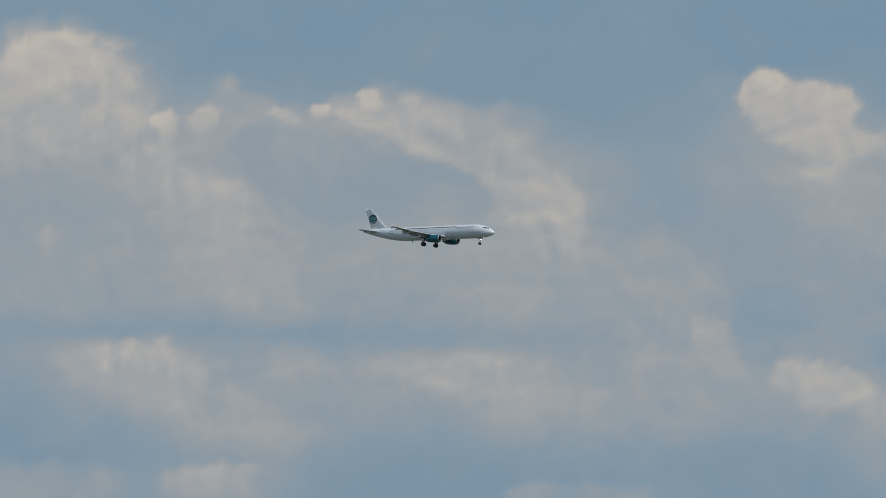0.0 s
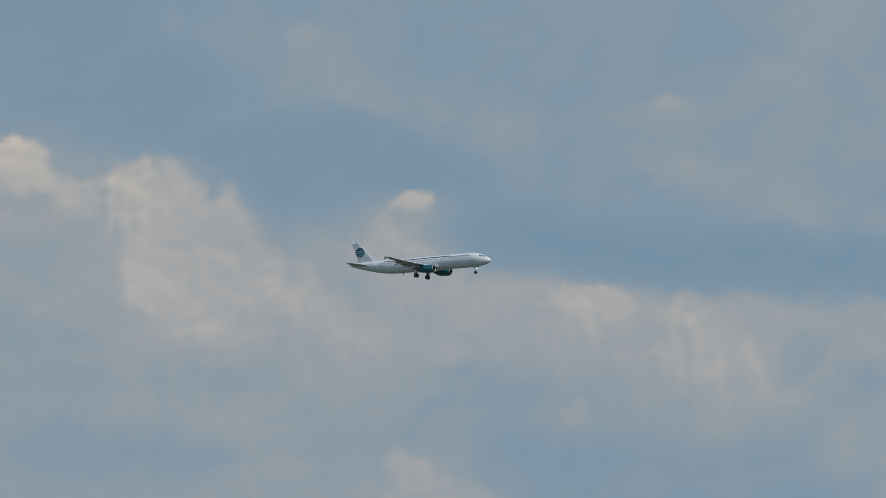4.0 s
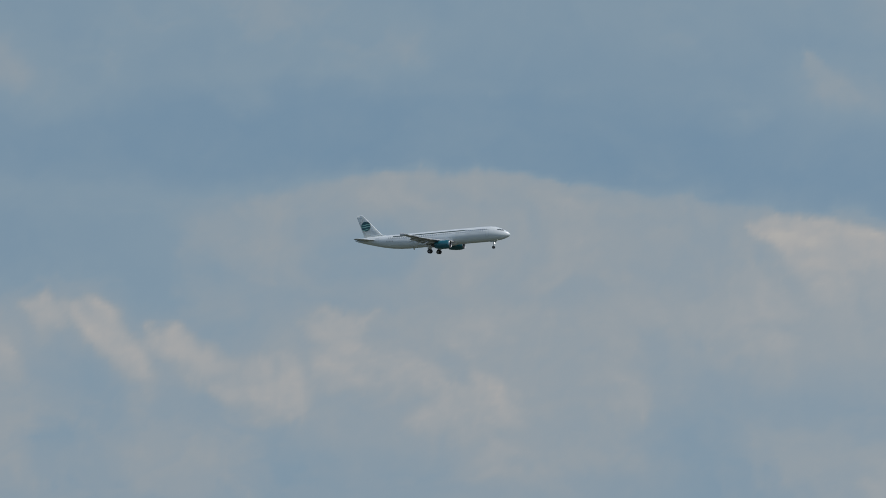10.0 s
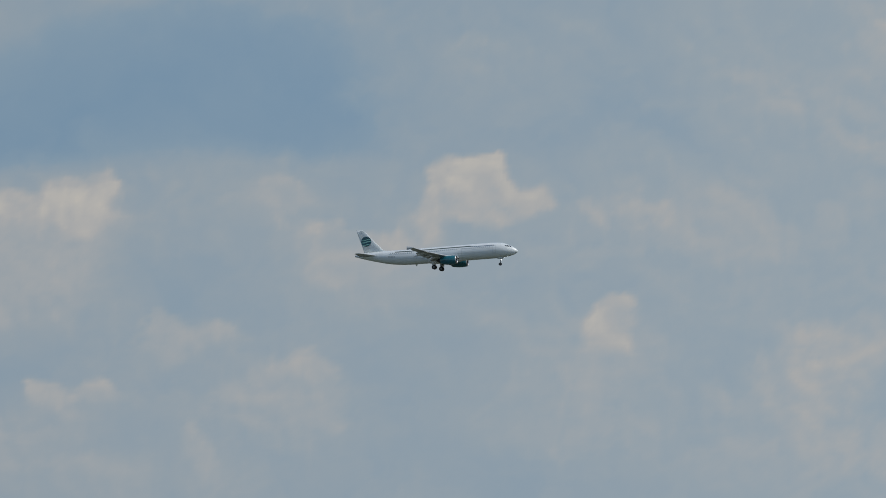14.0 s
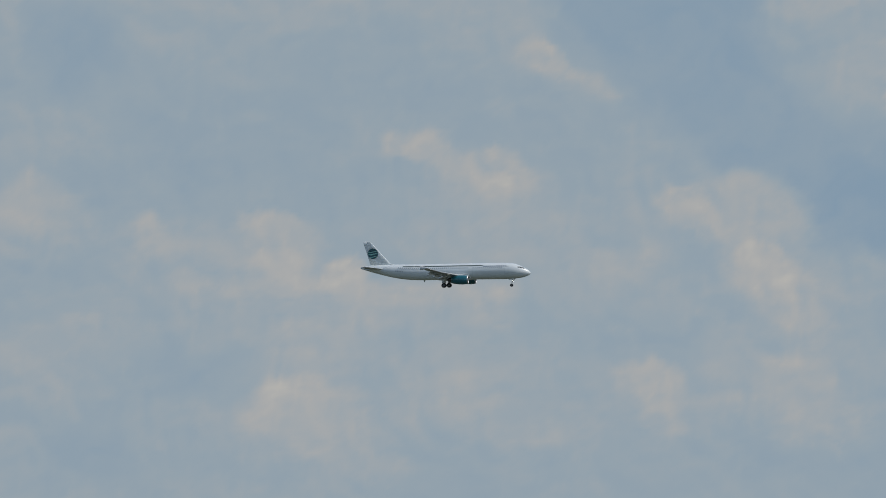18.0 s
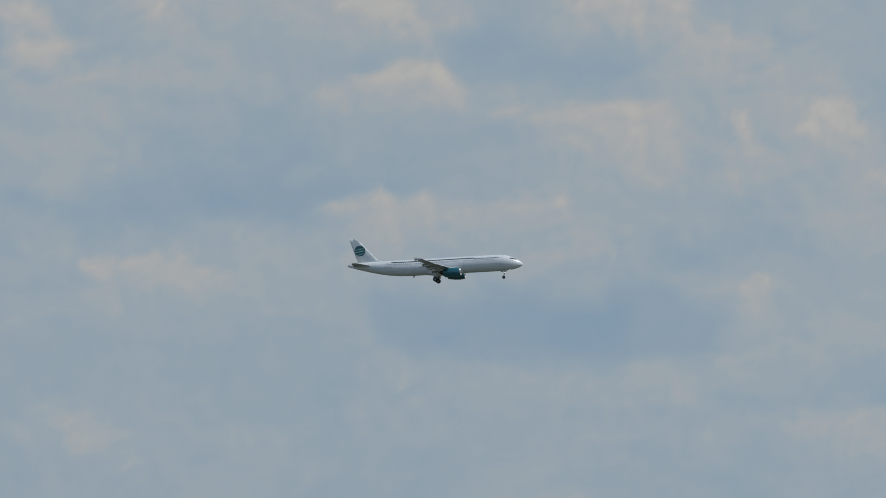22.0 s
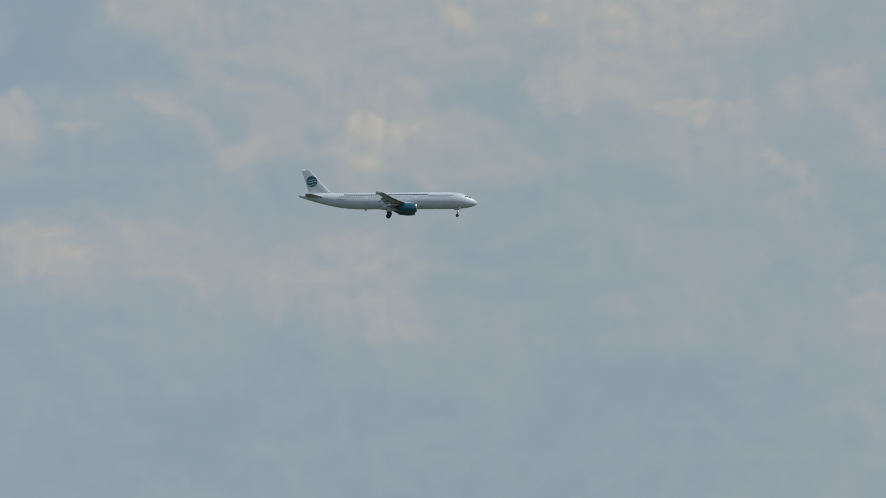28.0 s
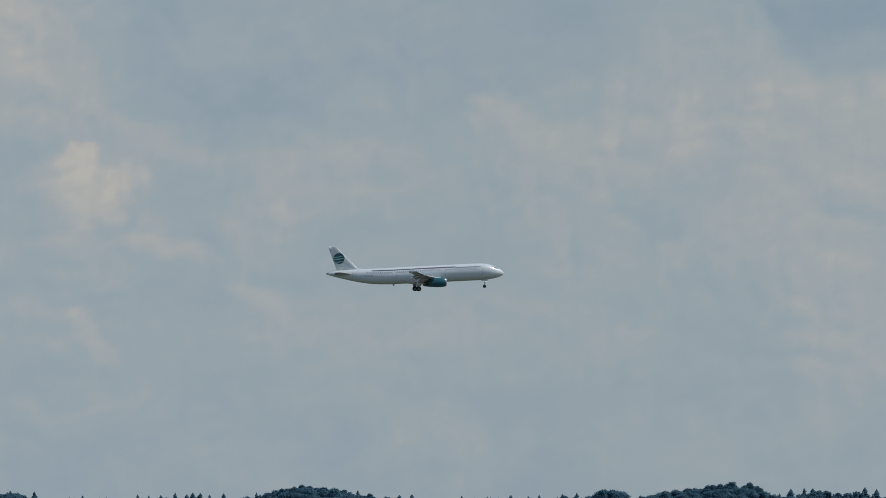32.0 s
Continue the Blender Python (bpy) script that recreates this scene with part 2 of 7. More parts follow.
# ---- sky backdrop with its clouds ----
def lattice(ix, iy, seed):
    h = (ix * 374761393 + iy * 668265263 + seed * 1442695041) & 0x7FFFFFFF
    h = ((h ^ (h >> 13)) * 1274126177) & 0x7FFFFFFF
    return ((h ^ (h >> 16)) & 0xFFFF) / 65535.0


def smooth_noise(x, y, seed):
    x0, y0 = np.floor(x).astype(np.int64), np.floor(y).astype(np.int64)
    fx, fy = x - x0, y - y0
    fx, fy = fx * fx * fx * (fx * (6 * fx - 15) + 10), fy * fy * fy * (fy * (6 * fy - 15) + 10)
    a, b = lattice(x0, y0, seed), lattice(x0 + 1, y0, seed)
    c, d = lattice(x0, y0 + 1, seed), lattice(x0 + 1, y0 + 1, seed)
    return (a + (b - a) * fx) * (1 - fy) + (c + (d - c) * fx) * fy - 0.5


def fractal(x, y, seed, octaves=4, gain=0.5, billow=False):
    total, amp = np.zeros_like(x), 1.0
    for o in range(octaves):
        v = smooth_noise(x * 2 ** o + 17.3 * o, y * 2 ** o - 9.1 * o, seed + o)
        total += amp * (0.5 - 2 * np.abs(v) if billow else 2 * v)
        amp *= gain
    return total


STEP = 0.015
AZ = np.arange(-36.0, 5.0, STEP)
EL = np.concatenate([[-0.3, 0.3, 0.7], np.arange(0.9, 4.84, STEP), [5.0, 5.4, 6.0]])
GA, GE = np.meshgrid(AZ, EL)
WARP_A = 0.085 * fractal(GA / 0.34, GE / 0.30, 11, 4, 0.52) + 0.030 * fractal(GA / 0.11, GE / 0.10, 31, 3, 0.55, True)
WARP_E = 0.065 * fractal(GA / 0.34, GE / 0.30, 51, 4, 0.52) + 0.030 * fractal(GA / 0.11, GE / 0.10, 71, 3, 0.55, True)
RAGGED = fractal((GA + WARP_A) / 0.26, (GE + WARP_E) / 0.19, 171, 5, 0.60)
COVER = np.interp(GA, [-36, -29, -26, -22, -18.5, -16.5, -4, 0, 5], [0.28, 0.26, 0.26, 0.30, 0.45, 0.48, 0.48, 0.48, 0.48])
COVER += 0.05 * fractal(GA / 1.5, GE / 0.5, 91, 5, 0.55)
HEADS = fractal((GA + 0.6 * WARP_A) / 0.16, (GE + 0.6 * WARP_E) / 0.14, 201, 4, 0.55, True)   # round cauliflower heads
HEADS -= HEADS.mean()
CURL_A, CURL_E = 0.016 * fractal(GA / 0.19, GE / 0.16, 231, 4, 0.6), 0.013 * fractal(GA / 0.19, GE / 0.16, 261, 4, 0.6)   # bends the outlines


def cloud(top, base, rim, fade, *corners):
    """One piece of cloud or one gap of sky, by its corners in degrees: its tone at the top and at the base, how wide its rim is and how far it dissolves downwards."""
    az, el = np.array(corners).T
    reach = 0.08 + 1.6 * rim + (0.35 if fade else 0)
    i0, i1 = np.searchsorted(AZ, [az.min() - reach, az.max() + reach])
    j0, j1 = np.searchsorted(EL, [el.min() - reach, el.max() + reach])
    if i1 <= i0 or j1 <= j0:
        return
    w = (slice(j0, j1), slice(i0, i1))
    k = min(1.6, 0.5 + 8 * rim)
    x, y = GA[w] + k * CURL_A[w], GE[w] + k * CURL_E[w]
    near, inside = np.full(x.shape, 1e9), np.zeros(x.shape, bool)
    for x0, y0, x1, y1 in zip(az, el, np.roll(az, -1), np.roll(el, -1)):
        dx, dy = x1 - x0, y1 - y0
        t = np.clip(((x - x0) * dx + (y - y0) * dy) / (dx * dx + dy * dy), 0, 1)
        near = np.minimum(near, np.hypot(x - x0 - t * dx, y - y0 - t * dy))
        if dy:
            inside ^= ((y0 > y) != (y1 > y)) & (x < x0 + (y - y0) / dy * dx)
    v = np.clip((y - el.min()) / max(el.max() - el.min(), 1e-3), 0, 1)
    wide = rim * (1 + (2.2 * fade + 0.6) * (1 - v) if fade else 1.7)          # crisp above, soft below; gaps soft all round
    if fade:                                  # the shaded body under the lit head runs out softly, down and to the sides
        skirt = np.exp(-np.where(inside, 0, near) / 0.11) * np.sqrt(1 - v) * (0.55 + 0.2 * HEADS[w])
        COVER[w] += np.maximum(0.3 * base + 0.35 - COVER[w], 0) * np.clip(skirt, 0, 0.7)
    edge = np.where(inside, near, -near) + 0.010 * RAGGED[w] + 0.018 * HEADS[w]
    a = np.clip(edge / wide + 0.53 + 0.16 * RAGGED[w], 0, 1)
    a = a * a * (3 - 2 * a) * (1 - fade * (1 - v)) * 0.96
    COVER[w] += (base + (top - base) * v + 0.03 * RAGGED[w] - COVER[w]) * a


def clouds():
    # broad veils and gaps
    cloud(0.45, 0.45, 0.288, 0, (-13.77, 2.35), (-10.00, 2.35), (-10.00, 1.55), (-13.77, 1.55))
    cloud(0.45, 0.45, 0.288, 0, (-8.80, 2.06), (-5.03, 2.06), (-5.03, 1.26), (-8.80, 1.26))
    cloud(0.40, 0.40, 0.288, 0, (-5.35, 1.70), (-1.14, 1.74), (-1.14, 0.90), (-5.34, 0.90))
    cloud(0.44, 0.44, 0.288, 0, (-1.49, 1.71), (2.93, 1.71), (2.93, 0.72), (-1.49, 0.72))
    cloud(0.32, 0.32, 0.265, 0, (-35.67, 3.62), (-34.78, 3.60), (-33.90, 3.32), (-33.01, 3.32), (-32.12, 3.40), (-31.24, 3.49), (-31.24, 2.45), (-35.67, 2.45))
    cloud(0.30, 0.30, 0.265, 0, (-32.25, 3.46), (-31.36, 3.57), (-30.69, 3.46), (-29.59, 3.33), (-29.59, 2.47), (-32.24, 2.47))
    cloud(0.42, 0.42, 0.265, 0, (-22.57, 3.16), (-20.57, 3.27), (-20.58, 2.17), (-22.57, 2.17))
    cloud(0.28, 0.28, 0.243, 0, (-30.37, 4.81), (-27.26, 4.81), (-27.26, 3.66), (-29.04, 3.71), (-29.59, 3.93), (-30.15, 4.15))
    cloud(0.33, 0.33, 0.243, 0, (-28.39, 4.78), (-25.07, 4.77), (-25.07, 3.96), (-26.84, 3.89), (-28.39, 3.60))
    cloud(0.22, 0.22, 0.243, 0, (-25.62, 4.69), (-22.96, 4.68), (-22.96, 3.78), (-24.73, 3.82), (-25.62, 3.78))
    cloud(0.36, 0.36, 0.221, 0, (-32.70, 4.00), (-32.12, 4.05), (-31.53, 3.82), (-31.24, 3.31), (-32.12, 3.32), (-32.68, 3.63))
    cloud(0.43, 0.43, 0.199, 0, (-35.45, 4.00), (-34.34, 4.00), (-33.68, 3.98), (-33.01, 3.82), (-32.57, 3.60), (-32.57, 3.36), (-33.67, 3.32), (-35.45, 3.31))
    cloud(0.42, 0.42, 0.199, 0, (-32.14, 4.06), (-31.36, 3.84), (-30.92, 3.84), (-30.47, 3.73), (-29.92, 3.33), (-30.03, 3.06), (-30.92, 3.11), (-31.80, 3.51))
    cloud(0.41, 0.41, 0.199, 0, (-31.03, 3.75), (-30.37, 3.71), (-29.92, 3.66), (-29.66, 3.49), (-29.48, 3.04), (-30.37, 2.87), (-31.03, 2.91))
    cloud(0.43, 0.43, 0.199, 0, (-29.79, 3.40), (-27.49, 3.35), (-27.49, 3.04), (-29.04, 3.04), (-29.79, 3.18))
    cloud(0.42, 0.40, 0.199, 0, (-28.06, 3.07), (-26.84, 3.12), (-25.07, 3.12), (-25.07, 2.76), (-26.84, 2.76), (-27.95, 2.85))
    cloud(0.15, 0.15, 0.199, 0, (-23.90, 4.05), (-22.35, 4.09), (-20.57, 4.05), (-20.57, 3.71), (-22.35, 3.78), (-23.90, 3.83))
    cloud(0.23, 0.23, 0.199, 0, (-20.18, 4.18), (-19.63, 4.00), (-19.08, 3.80), (-19.03, 3.58), (-19.63, 3.51), (-20.07, 3.51))
    cloud(0.54, 0.54, 0.199, 0, (-4.02, 3.29), (-1.14, 3.29), (-1.14, 2.45), (-2.47, 2.38), (-3.35, 2.49), (-3.80, 2.78))
    cloud(0.43, 0.43, 0.177, 0, (-34.89, 3.18), (-33.90, 3.18), (-32.79, 3.18), (-32.12, 3.23), (-31.46, 3.09), (-31.46, 2.85), (-32.57, 2.85), (-33.67, 2.87), (-34.56, 2.92))
    cloud(0.17, 0.17, 0.177, 0, (-35.67, 4.99), (-31.23, 4.99), (-31.24, 4.33), (-32.23, 4.11), (-32.68, 4.00), (-33.23, 4.20), (-33.76, 4.22), (-34.34, 4.18), (-34.50, 4.42), (-35.67, 4.46))
    cloud(0.38, 0.38, 0.177, 0, (-32.25, 3.15), (-31.36, 3.06), (-31.36, 2.80), (-31.91, 2.84), (-32.24, 2.98))
    cloud(0.19, 0.19, 0.177, 0, (-22.40, 3.98), (-21.74, 3.93), (-21.07, 4.00), (-20.85, 3.53), (-21.51, 3.45), (-22.40, 3.42))
    cloud(0.37, 0.37, 0.166, 0, (-31.57, 3.13), (-30.69, 3.11), (-29.80, 3.02), (-28.92, 2.95), (-27.59, 3.13), (-27.59, 2.44), (-31.57, 2.44))
    cloud(0.09, 0.09, 0.166, 0, (-20.94, 4.04), (-20.41, 4.09), (-20.05, 4.04), (-19.78, 3.84), (-19.61, 3.58), (-19.83, 3.55), (-20.18, 3.55), (-20.85, 3.56), (-21.51, 3.46), (-22.18, 3.43), (-22.18, 3.53), (-21.51, 3.69), (-21.07, 3.87))
    cloud(0.71, 0.46, 0.155, 0.3, (-35.45, 4.35), (-34.76, 4.42), (-34.54, 4.35), (-34.45, 4.13), (-34.27, 3.94), (-34.07, 3.89), (-34.01, 3.67), (-33.76, 3.40), (-33.94, 3.32), (-34.56, 3.36), (-35.45, 3.31))
    cloud(0.15, 0.15, 0.155, 0, (-32.69, 4.79), (-30.69, 4.79), (-30.47, 4.13), (-30.69, 3.99), (-31.36, 4.08), (-31.58, 4.17), (-32.25, 4.35))
    cloud(0.34, 0.34, 0.155, 0, (-30.58, 4.44), (-30.36, 4.52), (-30.03, 4.35), (-29.81, 4.24), (-29.43, 4.21), (-29.14, 4.01), (-29.43, 3.95), (-29.81, 4.04), (-30.14, 4.13), (-30.47, 4.30))
    cloud(0.42, 0.40, 0.155, 0, (-27.84, 2.90), (-27.28, 2.81), (-26.84, 2.68), (-27.06, 2.54), (-27.73, 2.63))
    cloud(0.40, 0.38, 0.155, 0, (-26.73, 2.63), (-25.40, 2.58), (-24.51, 2.54), (-24.51, 2.25), (-26.73, 2.25))
    cloud(0.52, 0.50, 0.155, 0, (-2.38, 3.33), (0.55, 3.33), (0.77, 3.06), (0.97, 2.73), (0.92, 2.55), (0.28, 2.53), (-0.61, 2.49), (-1.49, 2.53), (-2.38, 2.49))
    cloud(0.52, 0.50, 0.133, 0.1, (-34.07, 3.69), (-33.76, 3.65), (-33.45, 3.67), (-33.05, 3.68), (-32.66, 3.54), (-32.23, 3.47), (-32.34, 3.32), (-33.23, 3.32), (-33.76, 3.32), (-34.05, 3.47))
    cloud(0.50, 0.45, 0.133, 0.3, (-33.03, 3.67), (-32.79, 3.54), (-32.66, 3.54), (-32.70, 3.40), (-32.88, 3.36), (-33.05, 3.49))
    cloud(0.19, 0.19, 0.133, 0, (-35.45, 3.00), (-34.56, 2.96), (-34.27, 2.85), (-33.67, 2.79), (-32.57, 2.85), (-31.90, 2.83), (-31.53, 2.72), (-31.53, 2.34), (-35.44, 2.34))
    cloud(0.19, 0.19, 0.133, 0, (-30.56, 3.95), (-30.25, 4.02), (-29.81, 4.01), (-29.43, 3.90), (-29.43, 3.68), (-29.59, 3.64), (-29.72, 3.77), (-29.85, 3.73), (-30.03, 3.73), (-30.29, 3.68), (-30.41, 3.82))
    cloud(0.50, 0.46, 0.133, 0.3, (-30.69, 3.04), (-30.47, 3.04), (-30.25, 2.98), (-30.14, 2.89), (-30.36, 2.84), (-30.58, 2.89))
    cloud(0.22, 0.22, 0.133, 0, (-31.36, 2.84), (-30.92, 2.84), (-30.47, 2.80), (-30.47, 2.69), (-30.92, 2.71), (-31.31, 2.73))
    cloud(0.22, 0.22, 0.133, 0, (-29.48, 2.85), (-29.04, 2.89), (-28.59, 2.82), (-28.15, 2.87), (-28.15, 2.49), (-29.48, 2.49))
    cloud(0.28, 0.28, 0.133, 0, (-24.49, 4.22), (-24.18, 4.27), (-23.85, 4.18), (-23.80, 4.00), (-24.07, 3.96), (-24.34, 4.04))
    cloud(0.22, 0.22, 0.133, 0, (-23.23, 4.38), (-22.68, 4.38), (-22.57, 4.18), (-22.75, 4.07), (-23.01, 4.09), (-23.28, 4.18))
    cloud(0.37, 0.37, 0.133, 0, (-19.96, 4.29), (-18.70, 4.29), (-18.41, 3.51), (-19.08, 3.56), (-19.19, 3.51), (-19.70, 3.53), (-19.78, 3.84))
    cloud(0.40, 0.40, 0.133, 0, (-20.17, 2.19), (-19.36, 2.30), (-18.69, 2.26), (-17.81, 2.24), (-17.81, 1.97), (-20.17, 1.97))
    cloud(0.38, 0.38, 0.133, 0, (1.01, 3.33), (2.94, 3.32), (2.93, 2.57), (1.39, 2.49), (1.05, 2.71))
    cloud(0.52, 0.50, 0.133, 0, (2.54, 2.39), (2.98, 2.70), (3.43, 2.77), (4.09, 2.77), (4.75, 2.76), (4.75, 1.73), (3.76, 1.51), (3.65, 1.99), (3.20, 2.21), (2.76, 2.30))
    cloud(0.52, 0.49, 0.122, 0.1, (-22.40, 3.31), (-21.74, 3.29), (-21.07, 3.35), (-20.67, 3.38), (-20.80, 3.11), (-21.18, 2.85), (-21.51, 2.76), (-21.96, 2.72), (-22.40, 2.76))
    cloud(0.71, 0.60, 0.111, 0.4, (-34.34, 3.96), (-34.21, 3.91), (-34.03, 3.89), (-34.01, 3.69), (-33.87, 3.58), (-33.76, 3.43), (-33.85, 3.35), (-34.12, 3.36), (-34.34, 3.51), (-34.38, 3.71))
    cloud(0.63, 0.48, 0.111, 0.4, (-32.54, 3.60), (-32.43, 3.68), (-32.32, 3.60), (-32.26, 3.49), (-32.39, 3.45), (-32.54, 3.47))
    cloud(0.57, 0.50, 0.111, 0.3, (-32.57, 3.18), (-32.35, 3.23), (-32.26, 3.01), (-32.28, 2.90), (-32.46, 2.98))
    cloud(0.50, 0.44, 0.111, 0.3, (-31.85, 3.93), (-31.71, 3.86), (-31.56, 3.88), (-31.49, 3.68), (-31.67, 3.62), (-31.82, 3.68))
    cloud(0.57, 0.50, 0.111, 0.2, (-28.06, 3.31), (-27.82, 3.38), (-27.56, 3.35), (-27.26, 3.26), (-27.27, 3.04), (-27.71, 3.07), (-27.93, 3.13))
    cloud(0.10, 0.10, 0.111, 0, (-27.11, 3.89), (-26.62, 3.94), (-26.18, 3.94), (-25.36, 3.87), (-25.36, 3.67), (-25.95, 3.67), (-26.62, 3.65), (-26.84, 3.72))
    cloud(0.50, 0.47, 0.111, 0.1, (-28.84, 3.38), (-28.72, 3.44), (-28.57, 3.38), (-28.28, 3.36), (-28.10, 3.32), (-27.91, 3.45), (-27.59, 3.43), (-27.42, 3.36), (-27.15, 3.52), (-26.84, 3.52), (-26.66, 3.34), (-26.60, 3.21), (-26.84, 3.12), (-27.06, 3.14), (-27.28, 3.12), (-27.51, 3.14), (-27.53, 3.07), (-27.73, 3.12), (-27.88, 3.14), (-28.04, 3.16), (-28.08, 3.05), (-28.24, 3.03), (-28.52, 3.03), (-28.70, 3.12), (-28.84, 3.20))
    cloud(0.22, 0.22, 0.111, 0, (-28.83, 2.70), (-28.17, 2.67), (-27.95, 2.70), (-27.95, 2.45), (-28.83, 2.45))
    cloud(0.42, 0.40, 0.111, 0, (-26.44, 2.72), (-25.96, 2.72), (-25.51, 2.67), (-25.36, 2.63), (-25.36, 2.34), (-26.40, 2.34))
    cloud(0.06, 0.06, 0.111, 0, (-24.34, 3.87), (-23.46, 3.87), (-22.79, 3.83), (-22.13, 3.76), (-21.46, 3.69), (-20.87, 3.67), (-20.87, 3.54), (-21.24, 3.45), (-21.68, 3.43), (-22.13, 3.42), (-22.79, 3.45), (-23.23, 3.46), (-23.68, 3.53), (-24.34, 3.54))
    cloud(0.46, 0.44, 0.111, 0.1, (-23.23, 3.10), (-22.79, 3.08), (-22.35, 3.08), (-22.01, 2.94), (-21.73, 2.83), (-21.90, 2.74), (-22.35, 2.81), (-22.46, 2.81), (-22.57, 2.85), (-23.01, 2.92), (-23.34, 2.94))
    cloud(0.33, 0.33, 0.111, 0, (-23.50, 2.90), (-23.23, 2.94), (-22.90, 2.85), (-22.92, 2.74), (-23.34, 2.72), (-23.54, 2.81))
    cloud(0.34, 0.34, 0.111, 0, (-22.79, 2.72), (-22.13, 2.74), (-21.46, 2.74), (-20.87, 2.76), (-21.02, 2.59), (-21.46, 2.54), (-21.90, 2.50), (-22.35, 2.54), (-22.68, 2.50))
    cloud(0.36, 0.36, 0.111, 0, (-16.54, 4.04), (-16.18, 3.95), (-16.18, 3.71), (-16.43, 3.64), (-16.58, 3.82))
    cloud(0.42, 0.42, 0.111, 0, (-16.10, 3.69), (-15.65, 3.64), (-15.43, 3.56), (-15.65, 3.49), (-15.99, 3.56))
    cloud(0.40, 0.40, 0.111, 0, (-4.90, 2.23), (-4.46, 2.18), (-4.42, 1.87), (-4.77, 1.83), (-4.90, 1.92))
    cloud(0.15, 0.15, 0.105, 0, (-28.84, 3.62), (-28.17, 3.54), (-27.73, 3.52), (-27.42, 3.47), (-27.59, 3.43), (-28.17, 3.44), (-28.84, 3.47))
    cloud(0.14, 0.14, 0.105, 0, (-26.29, 3.40), (-25.95, 3.36), (-25.36, 3.38), (-25.36, 3.23), (-25.95, 3.25), (-26.29, 3.29))
    cloud(0.38, 0.36, 0.105, 0, (-26.73, 3.62), (-26.40, 3.65), (-26.11, 3.62), (-25.95, 3.51), (-25.75, 3.47), (-25.84, 3.38), (-26.06, 3.36), (-26.40, 3.42), (-26.73, 3.42))
    cloud(0.24, 0.24, 0.105, 0, (-24.27, 3.12), (-24.01, 3.14), (-23.72, 3.10), (-23.79, 3.03), (-24.12, 3.03))
    cloud(0.60, 0.54, 0.105, 0.2, (-17.98, 2.36), (-17.76, 2.45), (-17.43, 2.49), (-17.20, 2.41), (-17.14, 2.32), (-17.43, 2.29), (-17.69, 2.27))
    cloud(0.58, 0.55, 0.105, 0.1, (-15.65, 2.72), (-15.43, 2.76), (-15.21, 2.78), (-15.12, 2.67), (-15.32, 2.58), (-15.54, 2.63))
    cloud(0.57, 0.55, 0.105, 0.1, (-16.01, 2.94), (-15.83, 2.89), (-15.65, 2.85), (-15.70, 2.78), (-15.96, 2.83))
    cloud(0.31, 0.31, 0.105, 0, (-14.54, 4.14), (-13.61, 4.14), (-13.65, 3.83), (-13.57, 3.67), (-13.28, 3.52), (-13.17, 3.38), (-12.72, 3.34), (-12.28, 3.23), (-12.28, 3.03), (-12.72, 3.01), (-13.17, 3.01), (-13.39, 3.03), (-13.46, 3.16), (-13.57, 3.30), (-13.81, 3.32), (-13.92, 3.45), (-14.05, 3.56), (-14.28, 3.67), (-14.41, 3.83))
    cloud(0.22, 0.22, 0.105, 0, (-13.54, 3.27), (-13.39, 3.32), (-13.10, 3.29), (-13.12, 3.12), (-13.39, 3.07), (-13.48, 3.18))
    cloud(0.38, 0.38, 0.105, 0, (-13.79, 2.28), (-13.39, 2.23), (-13.17, 2.25), (-13.39, 2.12), (-13.70, 2.14))
    cloud(0.43, 0.43, 0.105, 0, (-14.67, 2.72), (-14.28, 2.76), (-13.83, 2.72), (-13.83, 2.61), (-14.32, 2.61))
    cloud(0.30, 0.30, 0.105, 0, (-11.82, 2.94), (-11.55, 2.94), (-10.89, 2.99), (-10.22, 2.99), (-10.22, 2.83), (-10.89, 2.86), (-11.55, 2.86))
    cloud(0.32, 0.32, 0.105, 0, (-10.91, 3.04), (-10.47, 3.02), (-10.58, 2.93), (-10.80, 2.91), (-11.07, 2.96))
    cloud(0.36, 0.36, 0.105, 0, (-8.40, 3.30), (-8.18, 3.34), (-7.82, 3.25), (-7.87, 2.99), (-8.13, 2.94), (-8.29, 2.97), (-8.31, 3.12))
    cloud(0.34, 0.34, 0.105, 0, (-6.91, 2.66), (-6.36, 2.66), (-5.92, 2.66), (-5.32, 2.61), (-5.33, 2.50), (-5.92, 2.50), (-6.58, 2.50))
    cloud(0.50, 0.50, 0.102, 0.1, (1.73, 2.49), (2.01, 2.51), (2.04, 2.35), (1.75, 2.33))
    cloud(0.40, 0.40, 0.102, 0, (-2.48, 2.69), (-2.33, 2.76), (-2.11, 2.60), (-2.15, 2.51), (-2.35, 2.58))
    cloud(0.45, 0.45, 0.102, 0, (-1.43, 2.95), (-1.20, 3.02), (-1.01, 3.00), (-0.89, 2.89), (-1.16, 2.86), (-1.36, 2.86))
    cloud(0.44, 0.44, 0.102, 0, (2.87, 1.82), (3.54, 1.86), (3.60, 1.64), (3.09, 1.68))
    cloud(0.50, 0.48, 0.100, 0.1, (-34.05, 3.89), (-33.96, 4.05), (-33.76, 4.08), (-33.54, 4.00), (-33.59, 3.89), (-33.76, 3.82), (-33.96, 3.80))
    cloud(0.44, 0.44, 0.100, 0, (-35.18, 3.89), (-34.87, 3.91), (-34.63, 3.85), (-34.54, 3.71), (-34.67, 3.51), (-35.00, 3.45), (-35.18, 3.49))
